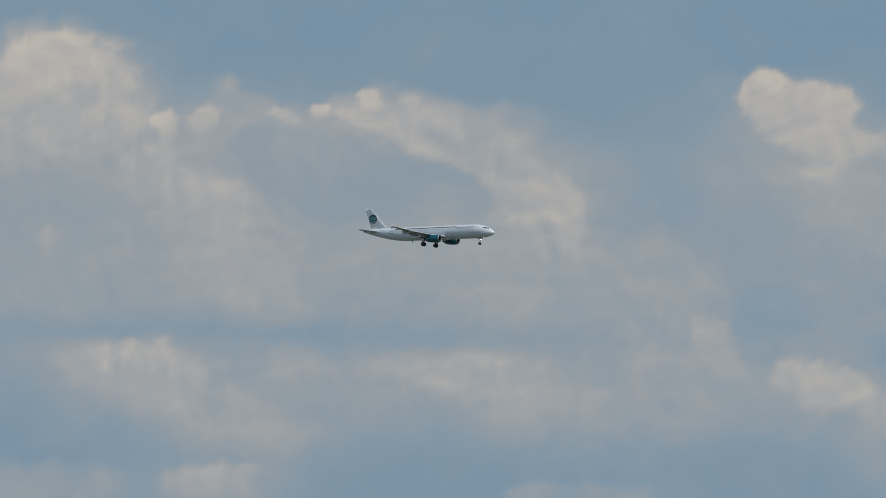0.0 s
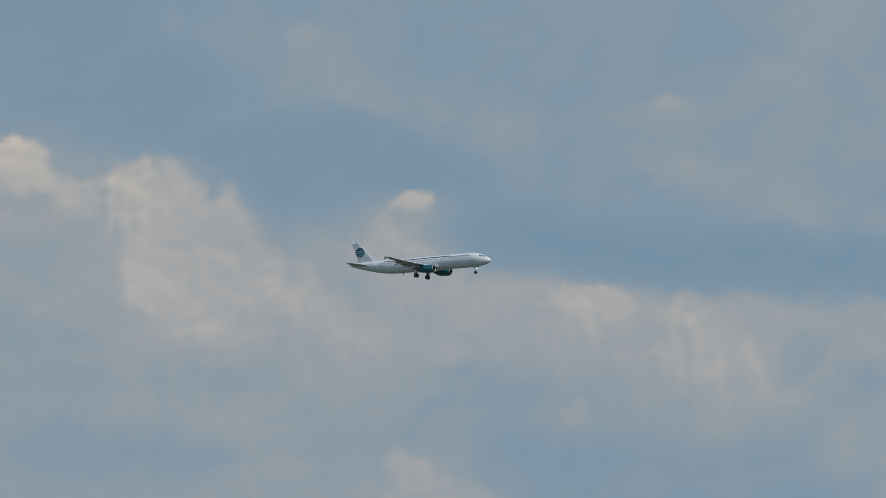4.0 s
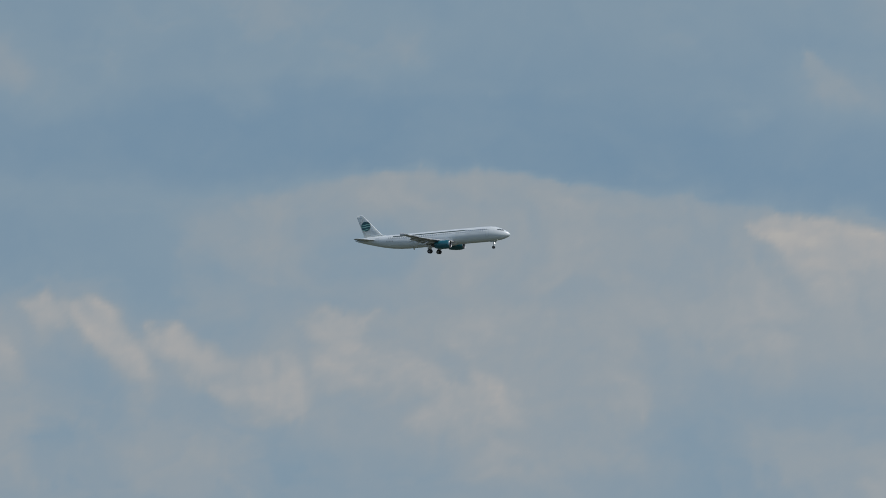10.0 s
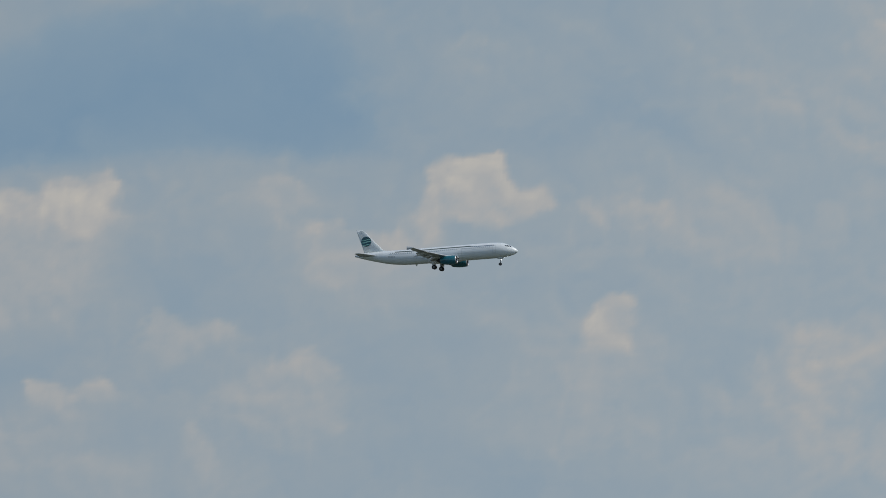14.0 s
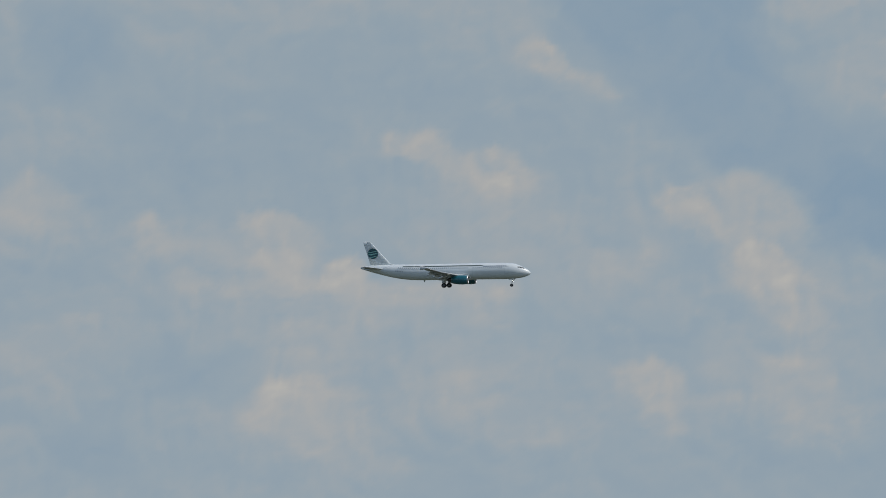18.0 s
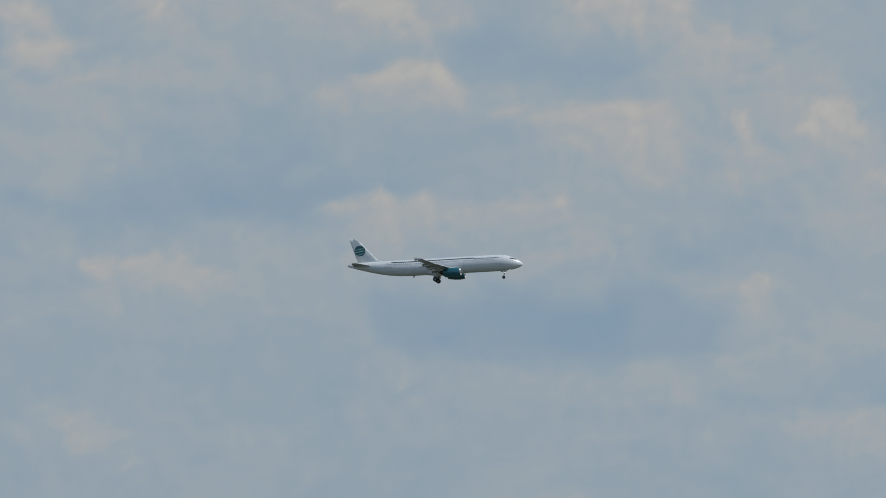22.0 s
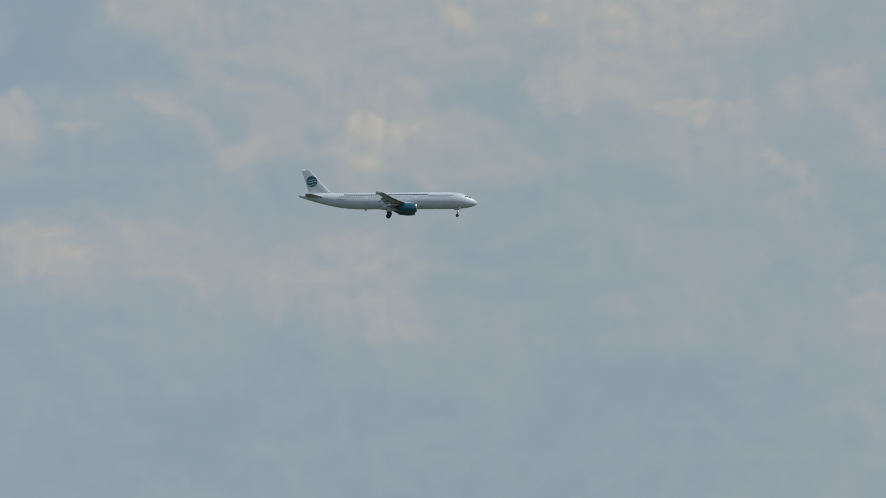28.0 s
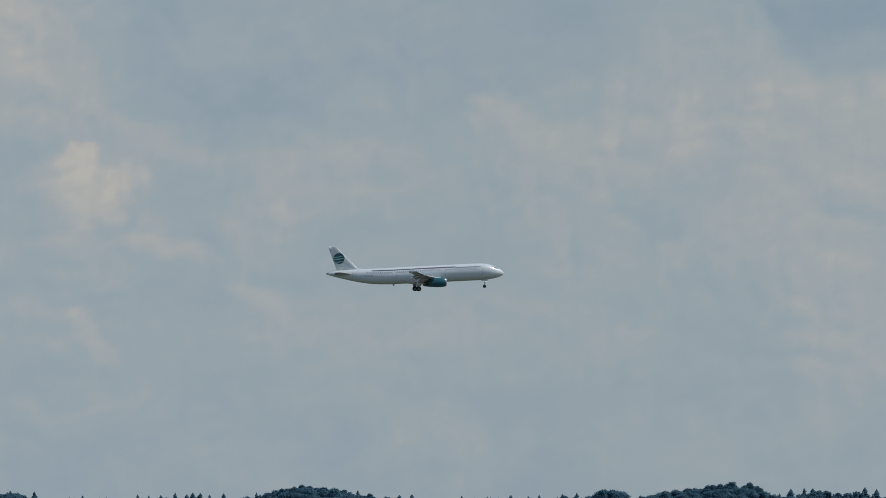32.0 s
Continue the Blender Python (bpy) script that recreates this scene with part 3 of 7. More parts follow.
    cloud(0.08, 0.08, 0.100, 0, (-25.89, 3.69), (-25.40, 3.74), (-24.73, 3.87), (-23.85, 3.85), (-23.25, 3.69), (-23.25, 3.56), (-23.74, 3.58), (-24.18, 3.57), (-24.51, 3.50), (-24.73, 3.51), (-25.18, 3.58), (-25.62, 3.56))
    cloud(0.60, 0.57, 0.100, 0, (-4.37, 2.16), (-4.24, 2.25), (-3.80, 2.26), (-3.35, 2.23), (-2.91, 2.16), (-2.69, 2.01), (-2.69, 1.79), (-3.02, 1.79), (-3.46, 1.92), (-3.97, 1.94), (-4.28, 2.05))
    cloud(0.34, 0.33, 0.090, 0, (-28.75, 3.86), (-28.59, 3.88), (-28.44, 3.83), (-28.48, 3.76), (-28.68, 3.79))
    cloud(0.37, 0.36, 0.090, 0, (-29.48, 4.08), (-29.39, 4.12), (-29.33, 4.06), (-29.35, 4.01), (-29.46, 4.02))
    cloud(0.35, 0.34, 0.090, 0, (-29.66, 4.15), (-29.57, 4.24), (-29.50, 4.19), (-29.52, 4.11))
    cloud(0.34, 0.33, 0.090, 0, (-30.30, 4.22), (-30.15, 4.28), (-30.01, 4.22), (-30.08, 4.15), (-30.28, 4.13))
    cloud(0.22, 0.22, 0.090, 0, (-26.97, 2.76), (-26.62, 2.72), (-26.49, 2.76), (-26.62, 2.68), (-26.93, 2.70))
    cloud(0.44, 0.44, 0.090, 0, (-21.40, 3.40), (-20.94, 3.49), (-20.41, 3.49), (-19.96, 3.49), (-19.56, 3.49), (-19.63, 3.29), (-19.96, 3.34), (-20.41, 3.34), (-20.74, 3.38), (-21.29, 3.38))
    cloud(0.36, 0.36, 0.090, 0, (-20.18, 4.11), (-20.07, 4.13), (-19.98, 4.07), (-20.12, 4.02))
    cloud(0.58, 0.55, 0.090, 0.2, (-16.98, 3.56), (-16.87, 3.58), (-16.78, 3.49), (-16.81, 3.36), (-16.89, 3.42))
    cloud(0.60, 0.55, 0.090, 0.2, (-17.00, 3.14), (-16.89, 3.16), (-16.78, 3.09), (-16.63, 3.20), (-16.54, 3.31), (-16.43, 3.25), (-16.32, 3.14), (-16.38, 3.05), (-16.76, 3.00), (-16.94, 3.03))
    cloud(0.68, 0.58, 0.090, 0.3, (-15.70, 2.38), (-15.57, 2.47), (-15.39, 2.49), (-15.21, 2.34), (-15.12, 2.18), (-15.26, 2.12), (-15.48, 2.23))
    cloud(0.54, 0.50, 0.090, 0.1, (-13.59, 3.76), (-13.48, 3.85), (-13.32, 3.83), (-13.17, 3.76), (-13.08, 3.83), (-13.14, 3.91), (-13.39, 4.05), (-13.61, 4.05))
    cloud(0.40, 0.40, 0.090, 0, (-13.39, 3.52), (-13.17, 3.52), (-12.72, 3.47), (-12.57, 3.45), (-12.77, 3.36), (-13.17, 3.36))
    cloud(0.55, 0.54, 0.090, 0.1, (-14.61, 2.37), (-14.32, 2.32), (-14.41, 2.26), (-14.61, 2.28))
    cloud(0.58, 0.55, 0.090, 0.1, (-14.92, 2.54), (-14.72, 2.54), (-14.63, 2.50), (-14.72, 2.45), (-14.90, 2.48))
    cloud(0.42, 0.42, 0.090, 0, (-13.23, 2.79), (-13.08, 2.72), (-13.08, 2.63), (-13.23, 2.63))
    cloud(0.50, 0.48, 0.090, 0.1, (-12.57, 3.39), (-12.39, 3.44), (-12.19, 3.43), (-12.15, 3.25), (-12.22, 3.14), (-12.39, 3.12), (-12.53, 3.23))
    cloud(0.55, 0.49, 0.090, 0.1, (-11.64, 3.45), (-11.33, 3.48), (-11.11, 3.41), (-11.15, 3.34), (-11.44, 3.37))
    cloud(0.62, 0.54, 0.090, 0.1, (-11.40, 3.90), (-10.67, 3.90), (-10.00, 3.89), (-10.00, 3.54), (-10.44, 3.52), (-10.78, 3.54), (-11.11, 3.52), (-11.33, 3.63))
    cloud(0.58, 0.54, 0.090, 0.1, (-11.77, 2.10), (-11.69, 2.17), (-11.44, 2.04), (-11.55, 1.99))
    cloud(0.55, 0.50, 0.090, 0.1, (-10.44, 2.92), (-10.22, 2.94), (-10.00, 2.81), (-10.31, 2.77))
    cloud(0.32, 0.32, 0.090, 0, (-10.14, 3.58), (-10.01, 3.62), (-9.69, 3.58), (-9.56, 3.53), (-9.34, 3.47), (-9.36, 3.38), (-9.69, 3.38), (-10.01, 3.40), (-10.12, 3.47))
    cloud(0.64, 0.57, 0.090, 0.1, (-9.25, 3.53), (-9.03, 3.62), (-8.83, 3.55), (-8.79, 3.42), (-9.03, 3.38), (-9.21, 3.44))
    cloud(0.42, 0.42, 0.090, 0, (-9.25, 2.85), (-9.03, 2.78), (-9.12, 2.65), (-9.34, 2.71))
    cloud(0.37, 0.37, 0.090, 0, (-8.73, 2.23), (-8.35, 2.24), (-8.29, 2.15), (-8.58, 2.12), (-8.75, 2.15))
    cloud(0.61, 0.54, 0.090, 0.1, (-6.38, 2.24), (-6.18, 2.30), (-6.10, 2.24), (-5.79, 2.26), (-5.76, 2.19), (-5.96, 2.15), (-6.32, 2.17))
    cloud(0.73, 0.63, 0.090, 0.2, (-5.84, 3.17), (-5.59, 3.26), (-5.26, 3.26), (-4.82, 3.17), (-4.48, 3.08), (-4.37, 2.95), (-4.60, 2.92), (-5.04, 3.01), (-5.48, 3.08))
    cloud(0.55, 0.55, 0.090, 0, (-3.93, 3.07), (-3.35, 3.20), (-2.69, 3.02), (-2.56, 2.85), (-2.60, 2.74), (-2.91, 2.67), (-3.02, 2.69), (-3.35, 2.78), (-3.62, 2.89), (-3.80, 2.98))
    cloud(0.40, 0.40, 0.090, 0, (-2.55, 2.34), (-1.99, 2.34), (-1.64, 2.36), (-1.64, 2.29), (-2.22, 2.27))
    cloud(0.44, 0.44, 0.090, 0, (-1.23, 2.31), (-0.70, 2.27), (-0.69, 2.16), (-1.16, 2.15))
    cloud(0.43, 0.43, 0.090, 0, (3.14, 1.53), (3.65, 1.64), (3.69, 1.46), (3.25, 1.42))
    cloud(0.42, 0.40, 0.088, 0.3, (-33.16, 4.13), (-33.05, 4.15), (-32.88, 4.05), (-32.77, 3.91), (-33.01, 3.94), (-33.16, 4.07))
    cloud(0.63, 0.50, 0.088, 0.4, (-34.80, 3.22), (-34.56, 3.23), (-34.34, 3.23), (-34.18, 3.09), (-34.01, 3.01), (-33.81, 2.83), (-34.05, 2.82), (-34.34, 2.92), (-34.74, 3.03))
    cloud(0.63, 0.54, 0.088, 0.3, (-33.96, 3.18), (-33.85, 3.21), (-33.72, 3.14), (-33.76, 3.05), (-33.92, 3.07))
    cloud(0.68, 0.57, 0.088, 0.4, (-33.67, 3.12), (-33.50, 3.16), (-33.28, 3.16), (-33.16, 3.21), (-33.01, 3.18), (-32.85, 3.12), (-32.74, 3.05), (-32.66, 2.94), (-32.79, 2.87), (-33.12, 2.96), (-33.28, 2.98), (-33.50, 3.03), (-33.63, 3.05))
    cloud(0.27, 0.27, 0.088, 0, (-35.45, 3.32), (-34.34, 3.30), (-33.76, 3.28), (-33.23, 3.25), (-32.79, 3.23), (-33.45, 3.20), (-34.12, 3.23), (-35.45, 3.24))
    cloud(0.46, 0.44, 0.088, 0.2, (-35.00, 2.76), (-34.78, 2.74), (-34.56, 2.67), (-34.56, 2.56), (-35.45, 2.56), (-35.45, 2.76))
    cloud(0.46, 0.44, 0.088, 0.2, (-33.01, 2.64), (-32.68, 2.66), (-32.46, 2.62), (-32.57, 2.52), (-33.01, 2.52))
    cloud(0.45, 0.42, 0.088, 0.3, (-31.67, 2.89), (-31.49, 2.86), (-31.45, 2.71), (-31.58, 2.73))
    cloud(0.45, 0.42, 0.088, 0.2, (-30.47, 2.71), (-30.14, 2.73), (-30.25, 2.62), (-30.47, 2.62))
    cloud(0.63, 0.50, 0.088, 0.3, (-29.68, 3.49), (-29.48, 3.44), (-29.30, 3.40), (-29.17, 3.43), (-29.04, 3.42), (-28.86, 3.41), (-28.82, 3.35), (-28.86, 3.27), (-29.08, 3.27), (-29.21, 3.15), (-29.39, 3.18), (-29.61, 3.22))
    cloud(0.63, 0.54, 0.088, 0.3, (-28.79, 3.35), (-28.64, 3.35), (-28.55, 3.27), (-28.42, 3.18), (-28.39, 3.07), (-28.59, 3.09), (-28.73, 3.22))
    cloud(0.10, 0.10, 0.088, 0, (-29.66, 3.64), (-29.48, 3.53), (-28.82, 3.44), (-28.15, 3.44), (-27.49, 3.49), (-27.49, 3.62), (-28.37, 3.62), (-28.82, 3.66), (-29.26, 3.71), (-29.61, 3.73))
    cloud(0.15, 0.15, 0.088, 0, (-30.63, 4.08), (-30.15, 4.11), (-29.79, 4.02), (-29.48, 3.86), (-29.79, 3.82), (-30.15, 3.75), (-30.37, 3.77), (-30.57, 3.93))
    cloud(0.50, 0.46, 0.088, 0.2, (-30.59, 3.04), (-30.39, 3.00), (-30.41, 2.87), (-30.57, 2.91))
    cloud(0.40, 0.36, 0.088, 0.2, (-26.89, 4.22), (-26.62, 4.18), (-26.40, 4.11), (-26.18, 4.05), (-25.98, 4.00), (-25.95, 4.11), (-25.89, 4.20), (-25.62, 4.18), (-25.47, 4.05), (-25.38, 3.93), (-25.56, 3.93), (-25.84, 3.97), (-26.18, 3.97), (-26.62, 3.99), (-26.84, 4.02))
    cloud(0.36, 0.34, 0.088, 0, (-28.30, 3.74), (-27.91, 3.76), (-27.51, 3.74), (-27.11, 3.67), (-27.02, 3.56), (-27.28, 3.52), (-27.51, 3.56), (-27.95, 3.63), (-28.17, 3.66))
    cloud(0.34, 0.33, 0.088, 0, (-26.77, 3.60), (-26.40, 3.64), (-26.07, 3.63), (-25.89, 3.56), (-25.91, 3.47), (-26.29, 3.45), (-26.62, 3.49))
    cloud(0.46, 0.45, 0.088, 0.1, (-24.29, 3.03), (-23.85, 3.03), (-23.26, 3.03), (-22.96, 2.98), (-22.96, 2.41), (-23.41, 2.41), (-23.78, 2.58), (-23.87, 2.72), (-23.96, 2.81), (-24.16, 2.78))
    cloud(0.62, 0.57, 0.088, 0.3, (-23.83, 2.72), (-23.63, 2.74), (-23.45, 2.72), (-23.41, 2.61), (-23.63, 2.54), (-23.78, 2.61))
    cloud(0.18, 0.18, 0.088, 0, (-25.84, 3.38), (-25.31, 3.31), (-25.49, 3.20), (-25.84, 3.23), (-26.51, 3.25), (-26.73, 3.31))
    cloud(0.60, 0.50, 0.088, 0.3, (-23.85, 2.68), (-23.61, 2.70), (-23.45, 2.59), (-23.50, 2.39), (-23.68, 2.50), (-23.81, 2.59))
    cloud(0.48, 0.46, 0.088, 0.2, (-21.07, 2.41), (-20.85, 2.43), (-20.63, 2.27), (-20.94, 2.23))
    cloud(0.57, 0.54, 0.088, 0.1, (-17.36, 4.00), (-16.98, 4.02), (-16.89, 3.95), (-17.03, 3.84), (-16.98, 3.71), (-17.16, 3.76), (-17.32, 3.87))
    cloud(0.42, 0.42, 0.088, 0, (-16.10, 2.65), (-15.76, 2.58), (-15.70, 2.47), (-15.96, 2.45), (-16.32, 2.45), (-16.36, 2.56))
    cloud(0.42, 0.42, 0.088, 0, (-16.32, 2.23), (-15.88, 2.32), (-15.74, 2.21), (-16.10, 2.12))
    cloud(0.57, 0.55, 0.088, 0.1, (-12.95, 2.54), (-12.73, 2.72), (-12.50, 2.72), (-12.28, 2.54), (-12.28, 2.36), (-12.73, 2.41), (-12.86, 2.43))
    cloud(0.32, 0.32, 0.088, 0, (-13.33, 3.54), (-12.88, 3.56), (-12.44, 3.50), (-12.66, 3.43), (-12.57, 3.32), (-12.53, 3.14), (-12.44, 3.01), (-12.70, 2.94), (-13.10, 2.97), (-13.44, 3.05), (-13.50, 3.21), (-13.41, 3.43))
    cloud(0.38, 0.38, 0.088, 0, (-11.33, 3.25), (-10.89, 3.28), (-10.22, 3.25), (-10.00, 3.12), (-10.67, 3.05), (-11.33, 3.10))
    cloud(0.38, 0.38, 0.088, 0, (-12.53, 3.72), (-12.11, 3.68), (-11.88, 3.54), (-12.00, 3.41), (-12.17, 3.52), (-12.44, 3.59))
    cloud(0.55, 0.54, 0.088, 0, (-8.81, 3.38), (-8.50, 3.44), (-8.30, 3.09), (-8.14, 2.82), (-8.19, 2.71), (-8.48, 2.71), (-8.76, 2.82), (-9.03, 2.96), (-9.07, 3.18), (-8.92, 3.31))
    cloud(0.40, 0.40, 0.088, 0, (-8.50, 3.44), (-8.14, 3.40), (-7.70, 3.35), (-7.70, 2.98), (-8.03, 2.91), (-8.19, 2.87), (-8.32, 3.13))
    cloud(0.28, 0.28, 0.088, 0, (-10.40, 2.56), (-9.92, 2.56), (-9.25, 2.58), (-9.03, 2.47), (-9.12, 2.34), (-9.69, 2.29), (-10.14, 2.32), (-10.36, 2.40))
    cloud(0.40, 0.40, 0.088, 0, (-11.25, 3.33), (-10.80, 3.31), (-10.36, 3.29), (-10.00, 3.16), (-10.47, 3.07), (-11.02, 3.13))
    cloud(0.61, 0.54, 0.088, 0.1, (-8.81, 2.12), (-8.37, 2.14), (-7.92, 2.12), (-7.59, 2.07), (-7.59, 1.94), (-8.15, 1.96), (-8.70, 2.03))
    cloud(0.52, 0.50, 0.088, 0, (-10.36, 2.25), (-9.25, 2.25), (-9.03, 2.16), (-9.69, 2.12), (-10.25, 2.16))
    cloud(0.38, 0.38, 0.088, 0, (-7.56, 3.30), (-7.14, 3.32), (-6.91, 3.23), (-7.03, 3.10), (-7.25, 3.12), (-7.47, 3.16))
    cloud(0.38, 0.38, 0.088, 0, (-6.58, 2.43), (-5.70, 2.48), (-5.14, 2.43), (-5.25, 2.35), (-5.92, 2.37))
    cloud(0.36, 0.36, 0.088, 0, (-6.80, 3.41), (-6.36, 3.43), (-6.03, 3.34), (-6.14, 3.23), (-6.58, 3.25))
    cloud(0.61, 0.54, 0.088, 0.1, (-8.58, 2.10), (-8.35, 2.12), (-8.13, 2.10), (-7.80, 2.06), (-7.80, 1.93), (-8.24, 1.88), (-8.53, 1.95))
    cloud(0.55, 0.50, 0.088, 0.1, (-6.85, 2.08), (-6.58, 2.06), (-6.25, 1.95), (-6.49, 1.95))
    cloud(0.44, 0.44, 0.088, 0, (1.43, 2.74), (1.88, 2.77), (2.14, 2.66), (1.92, 2.57), (1.48, 2.61))
    cloud(0.43, 0.43, 0.088, 0, (1.17, 2.97), (1.65, 2.99), (1.79, 2.81), (1.48, 2.72), (1.21, 2.81))
    # banks and holes
    cloud(0.61, 0.57, 0.084, 0.1, (-33.70, 4.15), (-33.54, 4.20), (-33.36, 4.18), (-33.12, 4.10), (-32.94, 4.01), (-32.78, 3.89), (-32.69, 3.67), (-32.65, 3.54), (-32.88, 3.53), (-33.05, 3.70), (-33.23, 3.88), (-33.59, 4.02))
    cloud(0.60, 0.57, 0.084, 0.2, (-17.12, 2.72), (-16.98, 2.74), (-16.89, 2.63), (-16.98, 2.54), (-17.07, 2.58))
    cloud(0.68, 0.60, 0.084, 0.3, (-18.11, 2.58), (-18.07, 2.71), (-17.98, 2.65), (-17.89, 2.56), (-17.98, 2.45), (-18.05, 2.49))
    cloud(0.64, 0.57, 0.084, 0.2, (-15.10, 3.44), (-14.99, 3.48), (-14.86, 3.40), (-14.66, 3.33), (-14.66, 3.22), (-14.90, 3.27), (-14.99, 3.38))
    cloud(0.58, 0.54, 0.084, 0.1, (-13.85, 3.30), (-13.70, 3.32), (-13.57, 3.27), (-13.48, 3.16), (-13.46, 3.07), (-13.61, 3.03), (-13.52, 2.92), (-13.41, 2.81), (-13.41, 2.65), (-13.61, 2.72), (-13.79, 2.92), (-13.88, 3.10))
    cloud(0.64, 0.58, 0.084, 0.2, (-13.66, 2.59), (-13.52, 2.63), (-13.43, 2.54), (-13.28, 2.43), (-13.23, 2.30), (-13.43, 2.26), (-13.61, 2.32), (-13.70, 2.45))
    cloud(0.64, 0.55, 0.084, 0.1, (-7.38, 1.97), (-7.20, 2.01), (-7.03, 1.99), (-7.11, 1.86), (-7.27, 1.88))
    cloud(0.43, 0.43, 0.084, 0, (-0.61, 1.85), (-0.34, 1.87), (-0.25, 1.73), (-0.52, 1.71))
    cloud(0.57, 0.54, 0.084, 0.1, (2.39, 2.66), (2.50, 2.69), (2.59, 2.60), (2.72, 2.55), (2.83, 2.42), (2.57, 2.44), (2.43, 2.57))
    cloud(0.57, 0.55, 0.084, 0.1, (3.74, 2.61), (3.93, 2.66), (4.18, 2.61), (4.09, 2.48), (3.82, 2.50))
    cloud(0.52, 0.50, 0.084, 0.1, (3.69, 1.68), (3.76, 1.73), (3.80, 1.42), (3.71, 1.46))
    cloud(0.44, 0.44, 0.084, 0, (2.96, 2.48), (3.16, 2.50), (3.18, 2.35), (3.05, 2.32))
    cloud(0.52, 0.49, 0.080, 0.1, (-20.01, 3.23), (-19.56, 3.20), (-19.59, 2.94), (-19.92, 2.94))
    cloud(0.68, 0.58, 0.078, 0.1, (-7.67, 2.90), (-7.51, 2.94), (-7.45, 3.08), (-7.38, 3.03), (-7.34, 2.90), (-7.27, 2.81), (-7.38, 2.74), (-7.56, 2.74), (-7.67, 2.83))
    cloud(0.42, 0.42, 0.078, 0, (0.52, 2.46), (0.70, 2.46), (0.76, 2.31), (0.70, 2.22), (0.57, 2.31))
    cloud(0.34, 0.34, 0.078, 0, (3.56, 3.01), (3.65, 3.19), (4.75, 3.18), (4.75, 2.82), (3.76, 2.79), (3.65, 2.88))
    cloud(0.77, 0.72, 0.077, 0.3, (-30.47, 3.48), (-30.25, 3.46), (-30.07, 3.37), (-29.94, 3.20), (-30.12, 3.24), (-30.30, 3.33))
    cloud(0.60, 0.50, 0.077, 0.3, (-30.03, 3.57), (-29.81, 3.68), (-29.72, 3.66), (-29.70, 3.57), (-29.63, 3.48), (-29.44, 3.42), (-29.14, 3.33), (-29.14, 3.19), (-29.81, 3.33), (-29.96, 3.46))
    cloud(0.68, 0.63, 0.077, 0.3, (-28.77, 3.34), (-28.68, 3.40), (-28.57, 3.29), (-28.50, 3.21), (-28.41, 3.12), (-28.55, 3.03), (-28.66, 3.07), (-28.75, 3.20))
    cloud(0.40, 0.40, 0.077, 0.1, (-23.79, 3.51), (-23.41, 3.47), (-23.15, 3.41), (-22.79, 3.43), (-22.44, 3.40), (-22.35, 3.34), (-22.57, 3.16), (-23.01, 3.12), (-23.19, 3.21), (-23.28, 3.38))
    cloud(0.54, 0.50, 0.077, 0.1, (-18.45, 3.34), (-18.34, 3.39), (-18.23, 3.32), (-18.16, 3.14), (-18.34, 3.12), (-18.45, 3.21))
    cloud(0.49, 0.48, 0.077, 0.1, (-18.78, 3.63), (-18.62, 3.59), (-18.51, 3.48), (-18.69, 3.41), (-18.78, 3.50))
    cloud(0.50, 0.48, 0.075, 0.1, (-34.45, 4.06), (-34.34, 4.10), (-34.16, 4.13), (-33.94, 4.15), (-33.70, 4.12), (-33.63, 4.05), (-33.81, 3.96), (-34.01, 4.00), (-34.05, 3.85), (-34.30, 3.89))
    cloud(0.39, 0.38, 0.075, 0, (-28.84, 3.91), (-28.61, 3.90), (-28.44, 3.85), (-28.48, 3.81), (-28.75, 3.82))
    cloud(0.26, 0.26, 0.075, 0, (-25.36, 2.92), (-25.18, 2.94), (-25.05, 2.81), (-24.91, 2.67), (-25.18, 2.67), (-25.36, 2.76))
    cloud(0.28, 0.28, 0.075, 0, (-24.09, 2.76), (-23.92, 2.78), (-23.85, 2.67), (-24.07, 2.65))
    cloud(0.30, 0.30, 0.075, 0, (-24.12, 2.72), (-23.90, 2.72), (-23.76, 2.68), (-23.90, 2.59), (-24.07, 2.61))
    cloud(0.46, 0.46, 0.075, 0, (-21.11, 3.25), (-21.03, 3.29), (-20.96, 3.20), (-20.87, 3.11), (-20.98, 3.07), (-21.09, 3.11))
    cloud(0.57, 0.54, 0.075, 0.2, (-17.67, 3.71), (-17.58, 3.71), (-17.49, 3.64), (-17.58, 3.62))
    cloud(0.58, 0.55, 0.075, 0.2, (-17.47, 3.25), (-17.32, 3.27), (-17.23, 3.18), (-17.38, 3.14))
    cloud(0.36, 0.36, 0.075, 0, (-17.36, 2.54), (-17.16, 2.52), (-17.07, 2.41), (-17.25, 2.43))
    cloud(0.40, 0.40, 0.075, 0, (-15.12, 2.71), (-15.03, 2.76), (-14.99, 2.67), (-15.06, 2.58))
    cloud(0.63, 0.58, 0.075, 0.2, (-13.06, 2.81), (-12.95, 2.85), (-12.79, 2.79), (-12.79, 2.72), (-12.73, 2.65), (-12.79, 2.54), (-12.88, 2.50), (-12.90, 2.63), (-13.04, 2.72))
    cloud(0.28, 0.28, 0.075, 0, (-13.32, 3.08), (-12.44, 3.01), (-12.00, 2.97), (-12.44, 2.92), (-13.21, 2.99))
    cloud(0.58, 0.52, 0.075, 0.1, (-13.08, 2.86), (-12.88, 2.88), (-12.79, 2.79), (-12.70, 2.66), (-12.84, 2.70), (-12.90, 2.61), (-12.86, 2.44), (-12.95, 2.57), (-13.04, 2.75))
    cloud(0.65, 0.57, 0.075, 0.2, (-12.53, 2.37), (-12.39, 2.35), (-12.31, 2.24), (-12.39, 2.19), (-12.50, 2.26))
